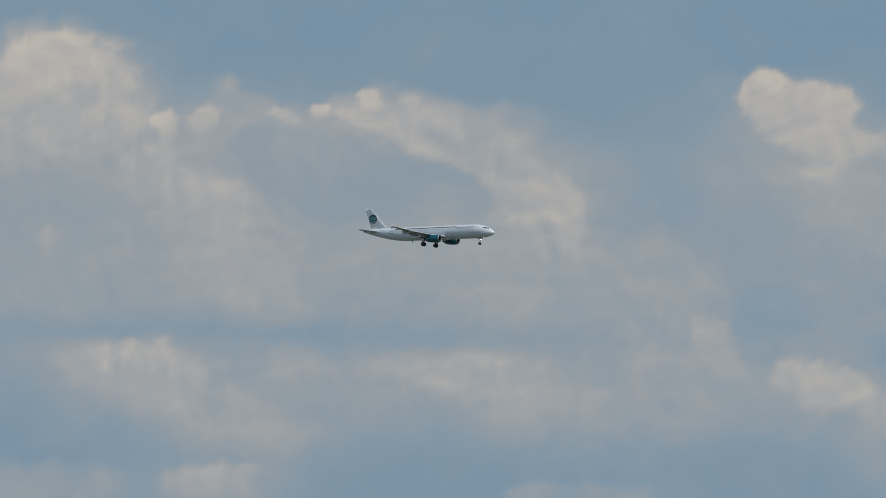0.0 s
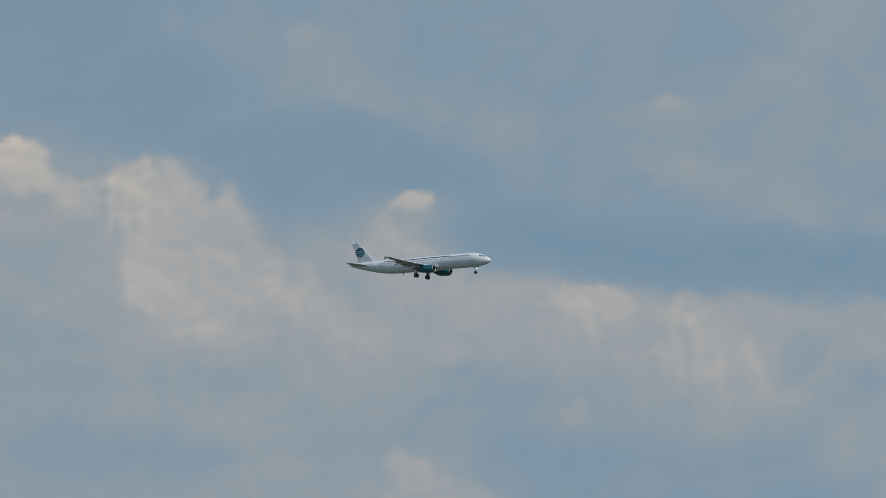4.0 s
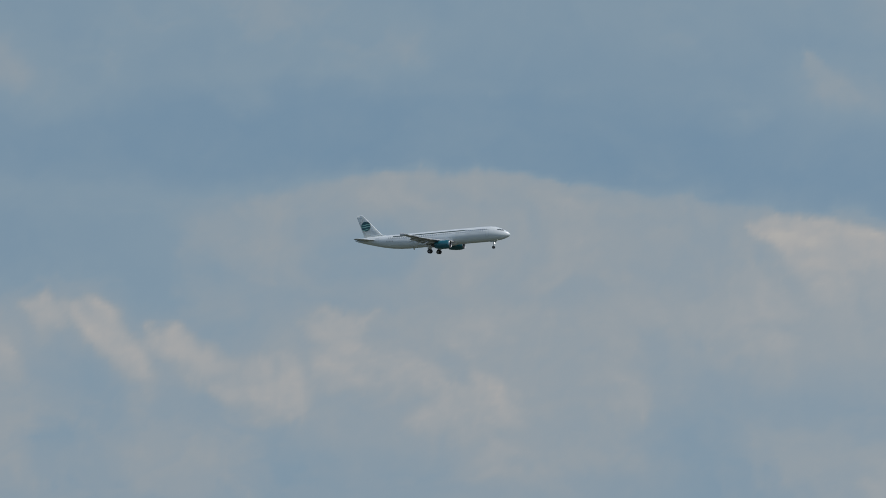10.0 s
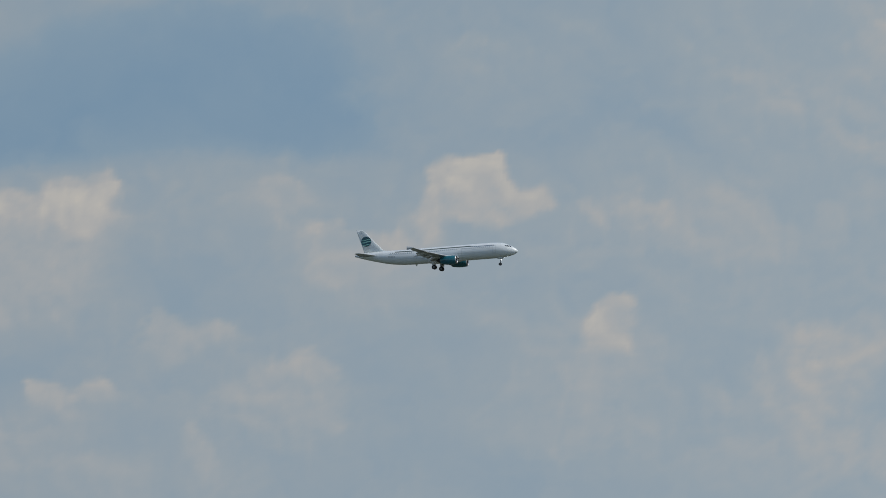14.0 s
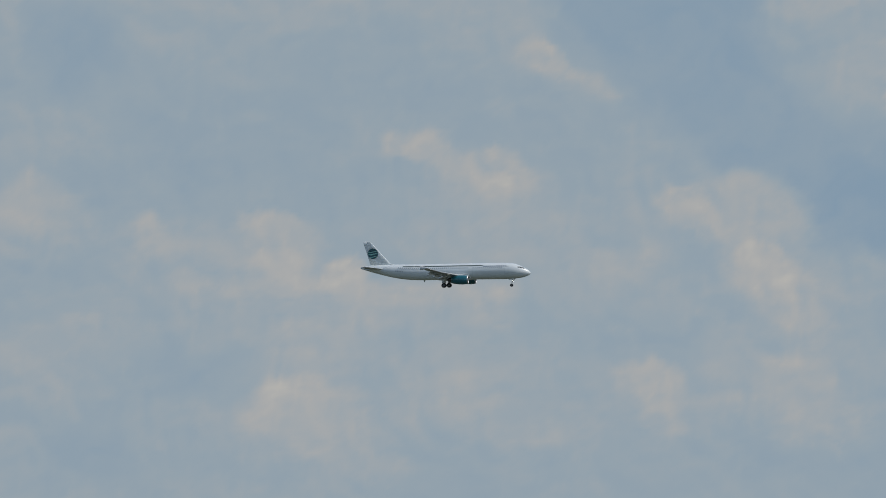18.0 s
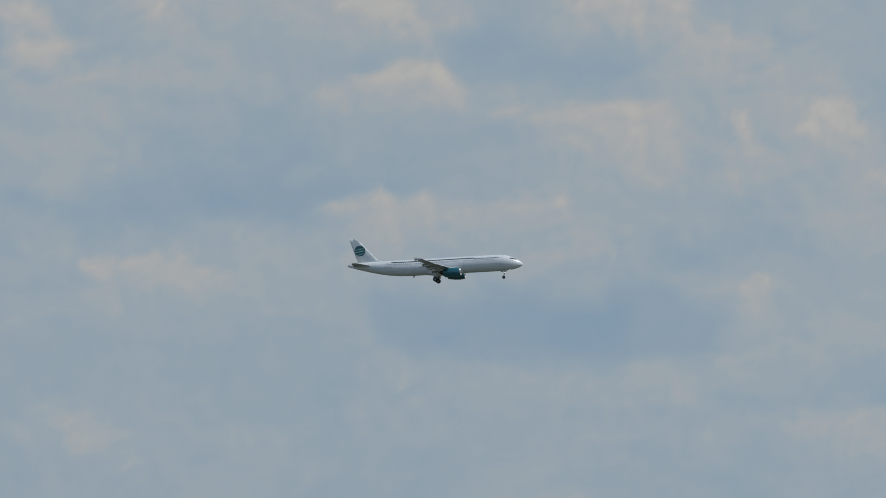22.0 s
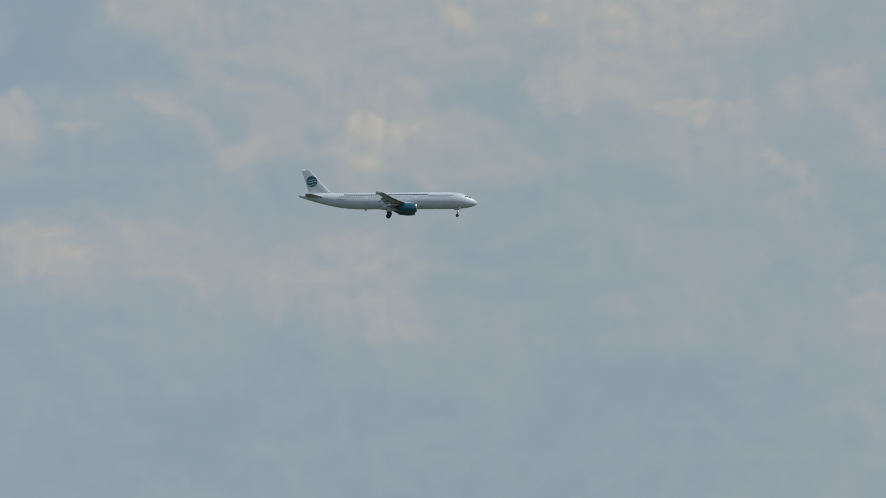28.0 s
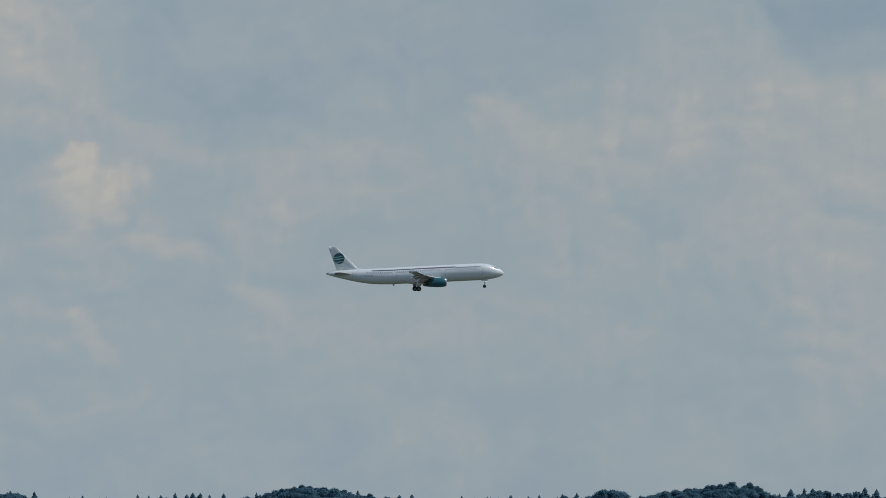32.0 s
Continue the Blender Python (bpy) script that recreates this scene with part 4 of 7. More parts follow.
    cloud(0.64, 0.54, 0.075, 0.2, (-9.92, 3.27), (-9.65, 3.31), (-9.47, 3.32), (-9.25, 3.31), (-9.16, 3.22), (-9.12, 3.11), (-9.25, 3.02), (-9.36, 3.00), (-9.52, 3.02), (-9.69, 3.18), (-9.83, 3.26))
    cloud(0.76, 0.66, 0.075, 0.1, (-5.98, 3.43), (-5.85, 3.56), (-5.03, 3.56), (-5.03, 3.16), (-5.25, 3.23), (-5.47, 3.19), (-5.65, 3.19), (-5.76, 3.27), (-5.90, 3.34))
    cloud(0.58, 0.54, 0.075, 0.1, (-7.69, 1.70), (-7.62, 1.70), (-7.56, 1.59), (-7.60, 1.51))
    cloud(0.32, 0.32, 0.075, 0, (-4.44, 3.20), (-4.02, 3.20), (-3.84, 2.98), (-3.71, 2.89), (-3.58, 2.76), (-4.02, 2.74), (-4.46, 2.75), (-4.77, 2.76), (-4.68, 2.85), (-4.37, 2.89))
    cloud(0.38, 0.38, 0.075, 0, (-4.82, 2.36), (-4.24, 2.34), (-4.11, 2.38), (-3.84, 2.36), (-3.93, 2.29), (-4.35, 2.27), (-4.77, 2.29))
    cloud(0.40, 0.40, 0.075, 0, (-3.84, 2.65), (-3.62, 2.56), (-3.58, 2.47), (-3.71, 2.40), (-3.93, 2.45), (-3.97, 2.58))
    cloud(0.44, 0.44, 0.075, 0, (-3.02, 2.36), (-2.69, 2.34), (-2.65, 2.25), (-2.91, 2.25))
    cloud(0.57, 0.55, 0.075, 0.1, (2.43, 2.61), (2.52, 2.67), (2.61, 2.60), (2.56, 2.51), (2.47, 2.56))
    cloud(0.58, 0.55, 0.075, 0.1, (2.65, 2.50), (2.81, 2.55), (2.95, 2.50), (2.89, 2.42), (2.72, 2.45))
    cloud(0.54, 0.52, 0.075, 0.1, (3.65, 1.99), (3.73, 1.95), (3.73, 1.79), (3.67, 1.84))
    cloud(0.42, 0.42, 0.072, 0, (-0.83, 2.93), (-0.65, 2.93), (-0.52, 2.80), (-0.70, 2.75), (-0.78, 2.82))
    cloud(0.43, 0.43, 0.072, 0, (2.61, 2.63), (2.85, 2.68), (2.89, 2.59), (2.72, 2.58))
    cloud(0.50, 0.47, 0.071, 0.1, (-22.09, 2.38), (-21.73, 2.43), (-21.16, 2.48), (-21.14, 2.25), (-22.04, 2.21))
    cloud(0.61, 0.56, 0.071, 0.15, (0.70, 2.40), (0.86, 2.51), (1.14, 2.40), (1.16, 2.18), (0.94, 2.11), (0.77, 2.22))
    cloud(0.60, 0.56, 0.067, 0.1, (0.01, 3.02), (0.50, 3.15), (0.70, 3.06), (0.88, 2.88), (0.97, 2.73), (0.90, 2.53), (0.50, 2.55), (0.28, 2.62), (0.01, 2.66))
    cloud(0.85, 0.74, 0.066, 0.6, (-34.87, 4.38), (-34.76, 4.42), (-34.56, 4.35), (-34.51, 4.22), (-34.58, 4.11), (-34.74, 4.22))
    cloud(0.73, 0.66, 0.066, 0.2, (-34.67, 4.16), (-34.47, 4.11), (-34.34, 3.96), (-34.25, 3.89), (-34.07, 3.82), (-34.03, 3.67), (-34.16, 3.63), (-34.34, 3.78), (-34.52, 3.89))
    cloud(0.75, 0.68, 0.066, 0.3, (-30.87, 3.51), (-30.76, 3.51), (-30.67, 3.46), (-30.56, 3.37), (-30.45, 3.24), (-30.56, 3.22), (-30.74, 3.29), (-30.83, 3.40))
    cloud(0.93, 0.76, 0.066, 0.4, (-27.00, 4.53), (-26.89, 4.40), (-26.86, 4.27), (-26.77, 4.21), (-26.62, 4.26), (-26.51, 4.31), (-26.42, 4.33), (-26.38, 4.25), (-26.24, 4.18), (-26.09, 4.11), (-25.98, 4.12), (-25.95, 4.25), (-26.04, 4.33), (-26.13, 4.40), (-26.18, 4.53))
    cloud(0.54, 0.50, 0.066, 0.3, (-27.42, 3.03), (-27.28, 3.03), (-27.20, 2.98), (-27.11, 2.94), (-26.97, 2.90), (-27.06, 2.86), (-27.24, 2.90))
    cloud(0.66, 0.60, 0.066, 0.3, (-24.29, 2.98), (-24.16, 3.03), (-23.98, 3.03), (-24.00, 2.94), (-24.09, 2.83), (-24.18, 2.83), (-24.25, 2.89))
    cloud(0.66, 0.58, 0.066, 0.3, (-24.23, 2.85), (-24.05, 2.90), (-23.79, 2.81), (-23.70, 2.74), (-23.90, 2.74), (-24.12, 2.74))
    cloud(0.57, 0.50, 0.066, 0.2, (-19.96, 3.14), (-19.83, 3.16), (-19.70, 3.03), (-19.61, 2.94), (-19.83, 2.96), (-19.94, 3.03))
    cloud(0.60, 0.54, 0.066, 0.2, (-18.25, 2.66), (-18.09, 2.79), (-17.92, 2.83), (-17.69, 2.75), (-17.81, 2.55), (-17.96, 2.48), (-18.18, 2.53))
    cloud(0.55, 0.50, 0.066, 0.1, (-17.60, 3.76), (-17.49, 3.72), (-17.36, 3.63), (-17.47, 3.63))
    cloud(0.61, 0.58, 0.066, 0.1, (-2.47, 3.07), (-2.14, 3.20), (-1.25, 3.20), (-1.25, 2.93), (-1.63, 2.91), (-1.67, 2.78), (-1.80, 2.67), (-2.14, 2.65), (-2.25, 2.78), (-2.22, 2.85), (-2.03, 2.89), (-2.25, 2.98))
    cloud(0.61, 0.57, 0.066, 0.2, (-16.14, 3.11), (-16.05, 3.14), (-16.01, 3.07), (-16.10, 3.03))
    cloud(0.67, 0.60, 0.066, 0.2, (-15.70, 3.11), (-15.59, 3.17), (-15.45, 3.09), (-15.48, 3.02), (-15.63, 3.06))
    cloud(0.67, 0.60, 0.066, 0.2, (-14.25, 2.52), (-14.10, 2.59), (-13.99, 2.54), (-14.01, 2.32), (-14.10, 2.37), (-14.19, 2.45))
    cloud(0.77, 0.66, 0.066, 0.2, (-9.69, 3.84), (-9.21, 3.84), (-9.16, 3.64), (-9.18, 3.55), (-9.30, 3.55), (-9.47, 3.60), (-9.61, 3.62))
    cloud(0.68, 0.57, 0.066, 0.2, (-10.58, 2.89), (-10.40, 2.96), (-10.20, 2.97), (-10.05, 2.91), (-9.83, 2.96), (-9.67, 2.94), (-9.69, 2.85), (-9.92, 2.86), (-10.09, 2.78), (-10.31, 2.78), (-10.45, 2.85))
    cloud(0.64, 0.57, 0.066, 0.1, (-7.76, 3.19), (-7.69, 3.23), (-7.65, 3.19), (-7.67, 3.05), (-7.73, 3.03))
    cloud(0.71, 0.61, 0.066, 0.1, (-7.27, 2.90), (-7.16, 2.97), (-7.05, 2.88), (-6.96, 2.74), (-6.98, 2.69), (-7.16, 2.74), (-7.25, 2.81))
    cloud(0.64, 0.55, 0.066, 0.1, (-6.80, 3.10), (-6.63, 3.16), (-6.49, 3.10), (-6.45, 3.03), (-6.63, 3.05), (-6.78, 3.05))
    cloud(0.65, 0.57, 0.066, 0.1, (-6.38, 3.25), (-6.25, 3.19), (-6.14, 3.12), (-6.12, 3.05), (-6.25, 3.08))
    cloud(0.42, 0.42, 0.066, 0, (-2.20, 2.16), (-2.03, 2.18), (-2.03, 2.03), (-2.16, 2.03))
    cloud(0.42, 0.42, 0.066, 0, (-2.05, 2.44), (-1.49, 2.42), (-1.34, 2.40), (-1.65, 2.35), (-2.05, 2.35))
    cloud(0.42, 0.42, 0.066, 0, (0.46, 1.98), (0.68, 2.00), (0.81, 1.94), (0.54, 1.91))
    cloud(0.57, 0.55, 0.066, 0.1, (3.47, 2.72), (3.58, 2.74), (3.60, 2.61), (3.54, 2.41), (3.49, 2.46))
    cloud(0.55, 0.52, 0.064, 0.1, (-0.54, 1.67), (-0.16, 1.69), (-0.10, 1.56), (-0.50, 1.56))
    cloud(0.68, 0.60, 0.062, 0.3, (-25.20, 3.03), (-25.09, 3.05), (-25.00, 2.98), (-24.91, 2.85), (-24.85, 2.76), (-24.89, 2.70), (-25.00, 2.81), (-25.11, 2.89))
    cloud(0.66, 0.58, 0.062, 0.3, (-24.87, 2.94), (-24.76, 2.95), (-24.67, 2.89), (-24.56, 2.85), (-24.38, 2.83), (-24.29, 2.76), (-24.25, 2.61), (-24.38, 2.63), (-24.56, 2.67), (-24.74, 2.78), (-24.82, 2.85))
    cloud(0.61, 0.48, 0.062, 0.3, (-20.34, 2.58), (-20.12, 2.69), (-19.94, 2.73), (-19.84, 2.66), (-19.81, 2.49), (-19.83, 2.34), (-20.05, 2.43), (-20.23, 2.49))
    cloud(0.57, 0.54, 0.060, 0.1, (-0.14, 1.91), (0.28, 1.93), (0.41, 1.85), (0.28, 1.73), (-0.10, 1.78))
    cloud(0.34, 0.34, 0.060, 0, (-28.04, 3.11), (-27.93, 3.13), (-27.82, 3.07), (-27.86, 3.00), (-27.97, 3.00))
    cloud(0.30, 0.30, 0.060, 0, (-28.28, 3.13), (-28.24, 3.18), (-28.17, 3.22), (-28.13, 3.15), (-28.20, 3.07), (-28.28, 3.07))
    cloud(0.34, 0.34, 0.060, 0, (-28.27, 3.18), (-28.19, 3.24), (-28.10, 3.23), (-28.17, 3.14), (-28.26, 3.14))
    cloud(0.26, 0.26, 0.060, 0, (-25.20, 4.02), (-25.09, 4.03), (-25.02, 3.98), (-25.13, 3.96))
    cloud(0.60, 0.57, 0.060, 0.2, (-17.40, 3.56), (-17.34, 3.60), (-17.25, 3.56), (-17.20, 3.49), (-17.32, 3.49))
    cloud(0.61, 0.57, 0.060, 0.2, (-16.98, 2.83), (-16.89, 2.85), (-16.81, 2.80), (-16.89, 2.76))
    cloud(0.67, 0.57, 0.060, 0.3, (-15.10, 3.43), (-14.98, 3.45), (-14.85, 3.37), (-14.67, 3.36), (-14.61, 3.27), (-14.59, 3.18), (-14.76, 3.23), (-14.90, 3.32), (-15.03, 3.38))
    cloud(0.66, 0.61, 0.060, 0.2, (-14.32, 3.01), (-14.23, 3.05), (-14.10, 3.04), (-14.08, 2.99), (-14.14, 2.94), (-14.32, 2.94))
    cloud(0.70, 0.63, 0.060, 0.2, (-13.79, 2.99), (-13.70, 3.03), (-13.59, 2.99), (-13.52, 2.87), (-13.57, 2.83), (-13.70, 2.90))
    cloud(0.68, 0.63, 0.060, 0.2, (-12.79, 3.91), (-12.72, 3.94), (-12.50, 3.87), (-12.41, 3.78), (-12.59, 3.76), (-12.72, 3.82))
    cloud(0.40, 0.40, 0.060, 0, (-15.36, 3.01), (-15.16, 3.03), (-15.07, 2.96), (-15.18, 2.92), (-15.34, 2.96))
    cloud(0.69, 0.60, 0.060, 0.2, (-12.00, 3.70), (-11.84, 3.72), (-11.73, 3.67), (-11.66, 3.59), (-11.62, 3.52), (-11.69, 3.45), (-11.77, 3.50), (-11.82, 3.61))
    cloud(0.72, 0.66, 0.060, 0.2, (-11.31, 3.70), (-11.18, 3.72), (-11.09, 3.63), (-11.15, 3.58), (-11.26, 3.63))
    cloud(0.71, 0.60, 0.060, 0.2, (-13.77, 3.01), (-13.66, 3.03), (-13.55, 2.97), (-13.46, 2.88), (-13.41, 2.74), (-13.52, 2.72), (-13.66, 2.83), (-13.77, 2.88))
    cloud(0.40, 0.40, 0.060, 0, (-9.14, 2.18), (-8.59, 2.18), (-8.32, 2.16), (-8.59, 2.11), (-9.03, 2.14))
    cloud(0.69, 0.60, 0.060, 0.1, (-6.12, 3.01), (-5.96, 3.05), (-5.83, 3.01), (-5.74, 2.90), (-5.74, 2.83), (-5.83, 2.85), (-5.87, 2.79), (-5.92, 2.88), (-6.01, 3.00))
    cloud(0.43, 0.43, 0.060, 0, (-0.39, 2.91), (-0.25, 2.97), (-0.12, 2.89), (-0.30, 2.83))
    cloud(0.44, 0.44, 0.060, 0, (-1.63, 2.55), (-1.27, 2.56), (-1.01, 2.51), (-0.70, 2.53), (-0.39, 2.49), (-0.70, 2.46), (-1.14, 2.46), (-1.49, 2.51))
    cloud(0.43, 0.43, 0.060, 0, (-0.30, 2.55), (0.06, 2.58), (0.50, 2.53), (0.63, 2.49), (0.28, 2.48), (-0.12, 2.49))
    cloud(0.57, 0.55, 0.060, 0.1, (1.55, 2.24), (1.64, 2.26), (1.70, 2.19), (1.62, 2.18))
    cloud(0.55, 0.54, 0.060, 0.1, (3.62, 2.32), (3.70, 2.35), (3.72, 2.17), (3.67, 2.19))
    cloud(0.54, 0.52, 0.060, 0.1, (3.12, 2.10), (3.23, 2.08), (3.20, 2.01))
    cloud(0.57, 0.54, 0.057, 0.1, (-1.03, 1.89), (-0.87, 1.91), (-0.65, 1.87), (-0.65, 1.73), (-0.96, 1.76))
    cloud(0.89, 0.63, 0.055, 0.5, (-35.12, 4.33), (-35.01, 4.34), (-34.87, 4.38), (-34.76, 4.42), (-34.65, 4.38), (-34.55, 4.35), (-34.50, 4.27), (-34.46, 4.13), (-34.42, 4.05), (-34.34, 3.96), (-34.43, 3.89), (-34.56, 3.96), (-34.74, 3.93), (-35.01, 3.89), (-35.14, 3.89))
    cloud(0.63, 0.54, 0.055, 0.3, (-34.32, 2.67), (-34.25, 2.73), (-34.12, 2.74), (-34.02, 2.70), (-34.05, 2.63), (-34.23, 2.62))
    cloud(0.75, 0.63, 0.055, 0.4, (-31.99, 3.06), (-31.94, 3.13), (-31.80, 3.12), (-31.67, 3.10), (-31.58, 3.04), (-31.49, 3.00), (-31.46, 2.92), (-31.58, 2.84), (-31.69, 2.93), (-31.85, 2.99))
    cloud(0.75, 0.60, 0.055, 0.35, (-30.94, 3.84), (-30.92, 3.89), (-30.83, 3.90), (-30.78, 3.94), (-30.72, 3.95), (-30.65, 3.92), (-30.58, 3.84), (-30.53, 3.77), (-30.47, 3.83), (-30.42, 3.81), (-30.36, 3.71), (-30.32, 3.62), (-30.23, 3.48), (-30.10, 3.44), (-30.01, 3.33), (-29.90, 3.24), (-29.87, 3.13), (-29.96, 3.11), (-30.10, 3.22), (-30.25, 3.26), (-30.43, 3.24), (-30.56, 3.26), (-30.72, 3.26), (-30.78, 3.37), (-30.87, 3.51), (-30.92, 3.68))
    cloud(0.66, 0.58, 0.055, 0.3, (-29.81, 2.80), (-29.70, 2.73), (-29.52, 2.64), (-29.37, 2.58), (-29.81, 2.58))
    cloud(0.50, 0.50, 0.055, 0.2, (-27.82, 3.00), (-27.71, 2.95), (-27.71, 2.82), (-27.80, 2.87))
    cloud(0.66, 0.60, 0.055, 0.3, (-25.38, 3.03), (-25.29, 3.07), (-25.18, 2.98), (-25.29, 2.89))
    cloud(0.43, 0.40, 0.055, 0.1, (-24.73, 3.34), (-24.60, 3.43), (-24.40, 3.47), (-24.25, 3.52), (-24.07, 3.55), (-23.74, 3.56), (-23.52, 3.54), (-23.18, 3.51), (-22.74, 3.47), (-22.74, 3.11), (-23.41, 3.05), (-24.07, 3.07), (-24.51, 3.20), (-24.73, 3.25))
    cloud(0.42, 0.38, 0.055, 0.2, (-22.13, 4.45), (-20.57, 4.44), (-20.57, 4.13), (-21.02, 4.08), (-21.24, 4.04), (-21.57, 4.04), (-21.79, 4.09), (-21.95, 4.18))
    cloud(0.75, 0.68, 0.055, 0.3, (-21.68, 3.32), (-21.42, 3.37), (-21.11, 3.36), (-21.15, 3.27), (-21.24, 3.16), (-21.35, 3.14), (-21.64, 3.21))
    cloud(0.66, 0.63, 0.055, 0.3, (-21.38, 3.07), (-21.25, 2.98), (-21.20, 2.89), (-21.34, 2.94))
    # lit heads and crisp edges
    cloud(0.60, 0.57, 0.054, 0.2, (-17.87, 2.74), (-17.76, 2.75), (-17.74, 2.69), (-17.85, 2.68))
    cloud(0.63, 0.57, 0.054, 0.2, (-14.61, 3.78), (-14.56, 3.84), (-14.45, 3.76), (-14.32, 3.69), (-14.28, 3.61), (-14.39, 3.65), (-14.50, 3.72))
    cloud(0.66, 0.60, 0.054, 0.2, (-14.10, 3.20), (-14.03, 3.25), (-13.90, 3.24), (-13.87, 3.16), (-13.97, 3.14))
    cloud(0.66, 0.61, 0.054, 0.2, (-13.59, 2.76), (-13.43, 2.79), (-13.39, 2.72), (-13.48, 2.63))
    cloud(0.64, 0.58, 0.054, 0.2, (-15.69, 3.14), (-15.54, 3.15), (-15.43, 3.08), (-15.47, 3.04), (-15.63, 3.07))
    cloud(0.64, 0.58, 0.054, 0.2, (-15.65, 2.98), (-15.56, 3.01), (-15.47, 2.92), (-15.45, 2.85), (-15.54, 2.87))
    cloud(0.77, 0.68, 0.054, 0.2, (-10.58, 3.70), (-10.44, 3.67), (-10.29, 3.58), (-10.22, 3.63), (-10.22, 3.76), (-10.49, 3.78))
    cloud(0.55, 0.50, 0.054, 0.2, (-11.60, 3.25), (-11.51, 3.31), (-11.40, 3.25), (-11.46, 3.22), (-11.57, 3.23))
    cloud(0.69, 0.57, 0.054, 0.3, (-11.55, 2.68), (-11.44, 2.71), (-11.22, 2.71), (-11.07, 2.66), (-10.95, 2.59), (-11.09, 2.55), (-11.29, 2.61), (-11.46, 2.63))
    cloud(0.61, 0.55, 0.054, 0.1, (-12.48, 2.06), (-12.31, 2.07), (-12.26, 2.03), (-12.44, 2.02))
    cloud(0.61, 0.55, 0.054, 0.1, (-12.13, 2.04), (-12.06, 1.99), (-12.07, 1.88), (-12.12, 1.90))
    cloud(0.74, 0.63, 0.054, 0.2, (-9.03, 3.27), (-8.94, 3.29), (-8.87, 3.18), (-8.79, 3.11), (-8.79, 3.05), (-8.94, 3.05), (-9.01, 3.13))
    cloud(0.74, 0.63, 0.054, 0.2, (-8.74, 3.22), (-8.68, 3.33), (-8.56, 3.32), (-8.49, 3.27), (-8.46, 3.18), (-8.45, 3.06), (-8.52, 3.09), (-8.63, 3.16))
    cloud(0.59, 0.55, 0.054, 0.1, (-8.29, 2.38), (-8.19, 2.41), (-8.14, 2.37), (-8.23, 2.34))
    cloud(0.72, 0.61, 0.054, 0.2, (-6.54, 2.79), (-6.45, 2.86), (-6.34, 2.88), (-6.27, 2.79), (-6.14, 2.72), (-6.36, 2.74), (-6.49, 2.74))
    cloud(0.40, 0.40, 0.054, 0, (-2.62, 2.71), (-2.29, 2.76), (-2.25, 2.65), (-2.47, 2.65), (-2.60, 2.67))
    cloud(0.55, 0.54, 0.054, 0.1, (1.44, 1.93), (1.59, 1.91), (1.70, 1.84), (1.57, 1.83))
    cloud(0.61, 0.57, 0.054, 0.1, (3.18, 2.61), (3.25, 2.70), (3.31, 2.68), (3.30, 2.48), (3.25, 2.39), (3.20, 2.46))
    cloud(0.61, 0.56, 0.050, 0.1, (-0.96, 2.64), (-0.74, 2.71), (-0.70, 2.55), (-0.87, 2.53))
    cloud(0.68, 0.60, 0.049, 0.3, (-32.32, 3.14), (-32.28, 3.28), (-32.15, 3.30), (-32.10, 3.18), (-32.07, 3.07), (-32.21, 3.07))
    cloud(0.70, 0.63, 0.049, 0.3, (-26.62, 3.07), (-26.53, 3.11), (-26.45, 3.07), (-26.42, 2.94), (-26.41, 2.86), (-26.53, 2.87), (-26.62, 2.94))
    cloud(0.70, 0.60, 0.049, 0.35, (-26.14, 2.85), (-26.11, 2.98), (-26.02, 3.04), (-25.91, 3.02), (-25.80, 3.12), (-25.73, 3.11), (-25.65, 3.03), (-25.53, 2.96), (-25.45, 2.92), (-25.42, 2.85), (-25.40, 2.76), (-25.51, 2.78), (-25.67, 2.85), (-25.89, 2.86), (-26.02, 2.79), (-26.11, 2.79))
    cloud(0.71, 0.54, 0.049, 0.35, (-22.52, 3.34), (-22.39, 3.38), (-22.21, 3.39), (-22.08, 3.36), (-21.98, 3.31), (-21.94, 3.24), (-21.99, 3.19), (-21.90, 3.12), (-21.99, 2.99), (-22.21, 3.03), (-22.35, 3.16), (-22.44, 3.27))
    cloud(0.67, 0.54, 0.049, 0.3, (-21.90, 3.16), (-21.84, 3.27), (-21.73, 3.25), (-21.62, 3.34), (-21.46, 3.38), (-21.24, 3.38), (-21.06, 3.37), (-20.88, 3.43), (-20.71, 3.45), (-20.69, 3.34), (-20.80, 3.12), (-20.89, 2.85), (-21.13, 2.94), (-21.28, 3.07), (-21.46, 3.03), (-21.55, 2.85), (-21.68, 2.94), (-21.77, 2.99), (-21.86, 3.07))
    cloud(0.54, 0.48, 0.049, 0.2, (-22.57, 2.92), (-22.41, 2.94), (-22.35, 2.90), (-22.39, 2.80), (-22.52, 2.83))
    cloud(0.41, 0.37, 0.049, 0.2, (-21.85, 4.35), (-20.63, 4.35), (-20.80, 4.11), (-21.07, 4.02), (-21.29, 3.99), (-21.63, 4.01), (-21.78, 4.11))
    cloud(0.60, 0.50, 0.049, 0.3, (-20.65, 2.65), (-20.60, 2.85), (-20.52, 2.89), (-20.45, 2.83), (-20.47, 2.74), (-20.56, 2.63))
    cloud(0.50, 0.50, 0.049, 0.2, (-19.41, 3.95), (-19.30, 3.99), (-19.19, 3.93), (-19.34, 3.91))
    cloud(0.43, 0.42, 0.049, 0.1, (-19.36, 3.92), (-19.25, 3.94), (-19.18, 3.90), (-19.27, 3.86))
    cloud(0.68, 0.61, 0.049, 0.1, (-4.90, 3.20), (-4.46, 3.20), (-4.43, 3.00), (-4.37, 2.91), (-4.46, 2.87), (-4.57, 2.86), (-4.68, 2.91), (-4.82, 2.98), (-4.90, 3.02))
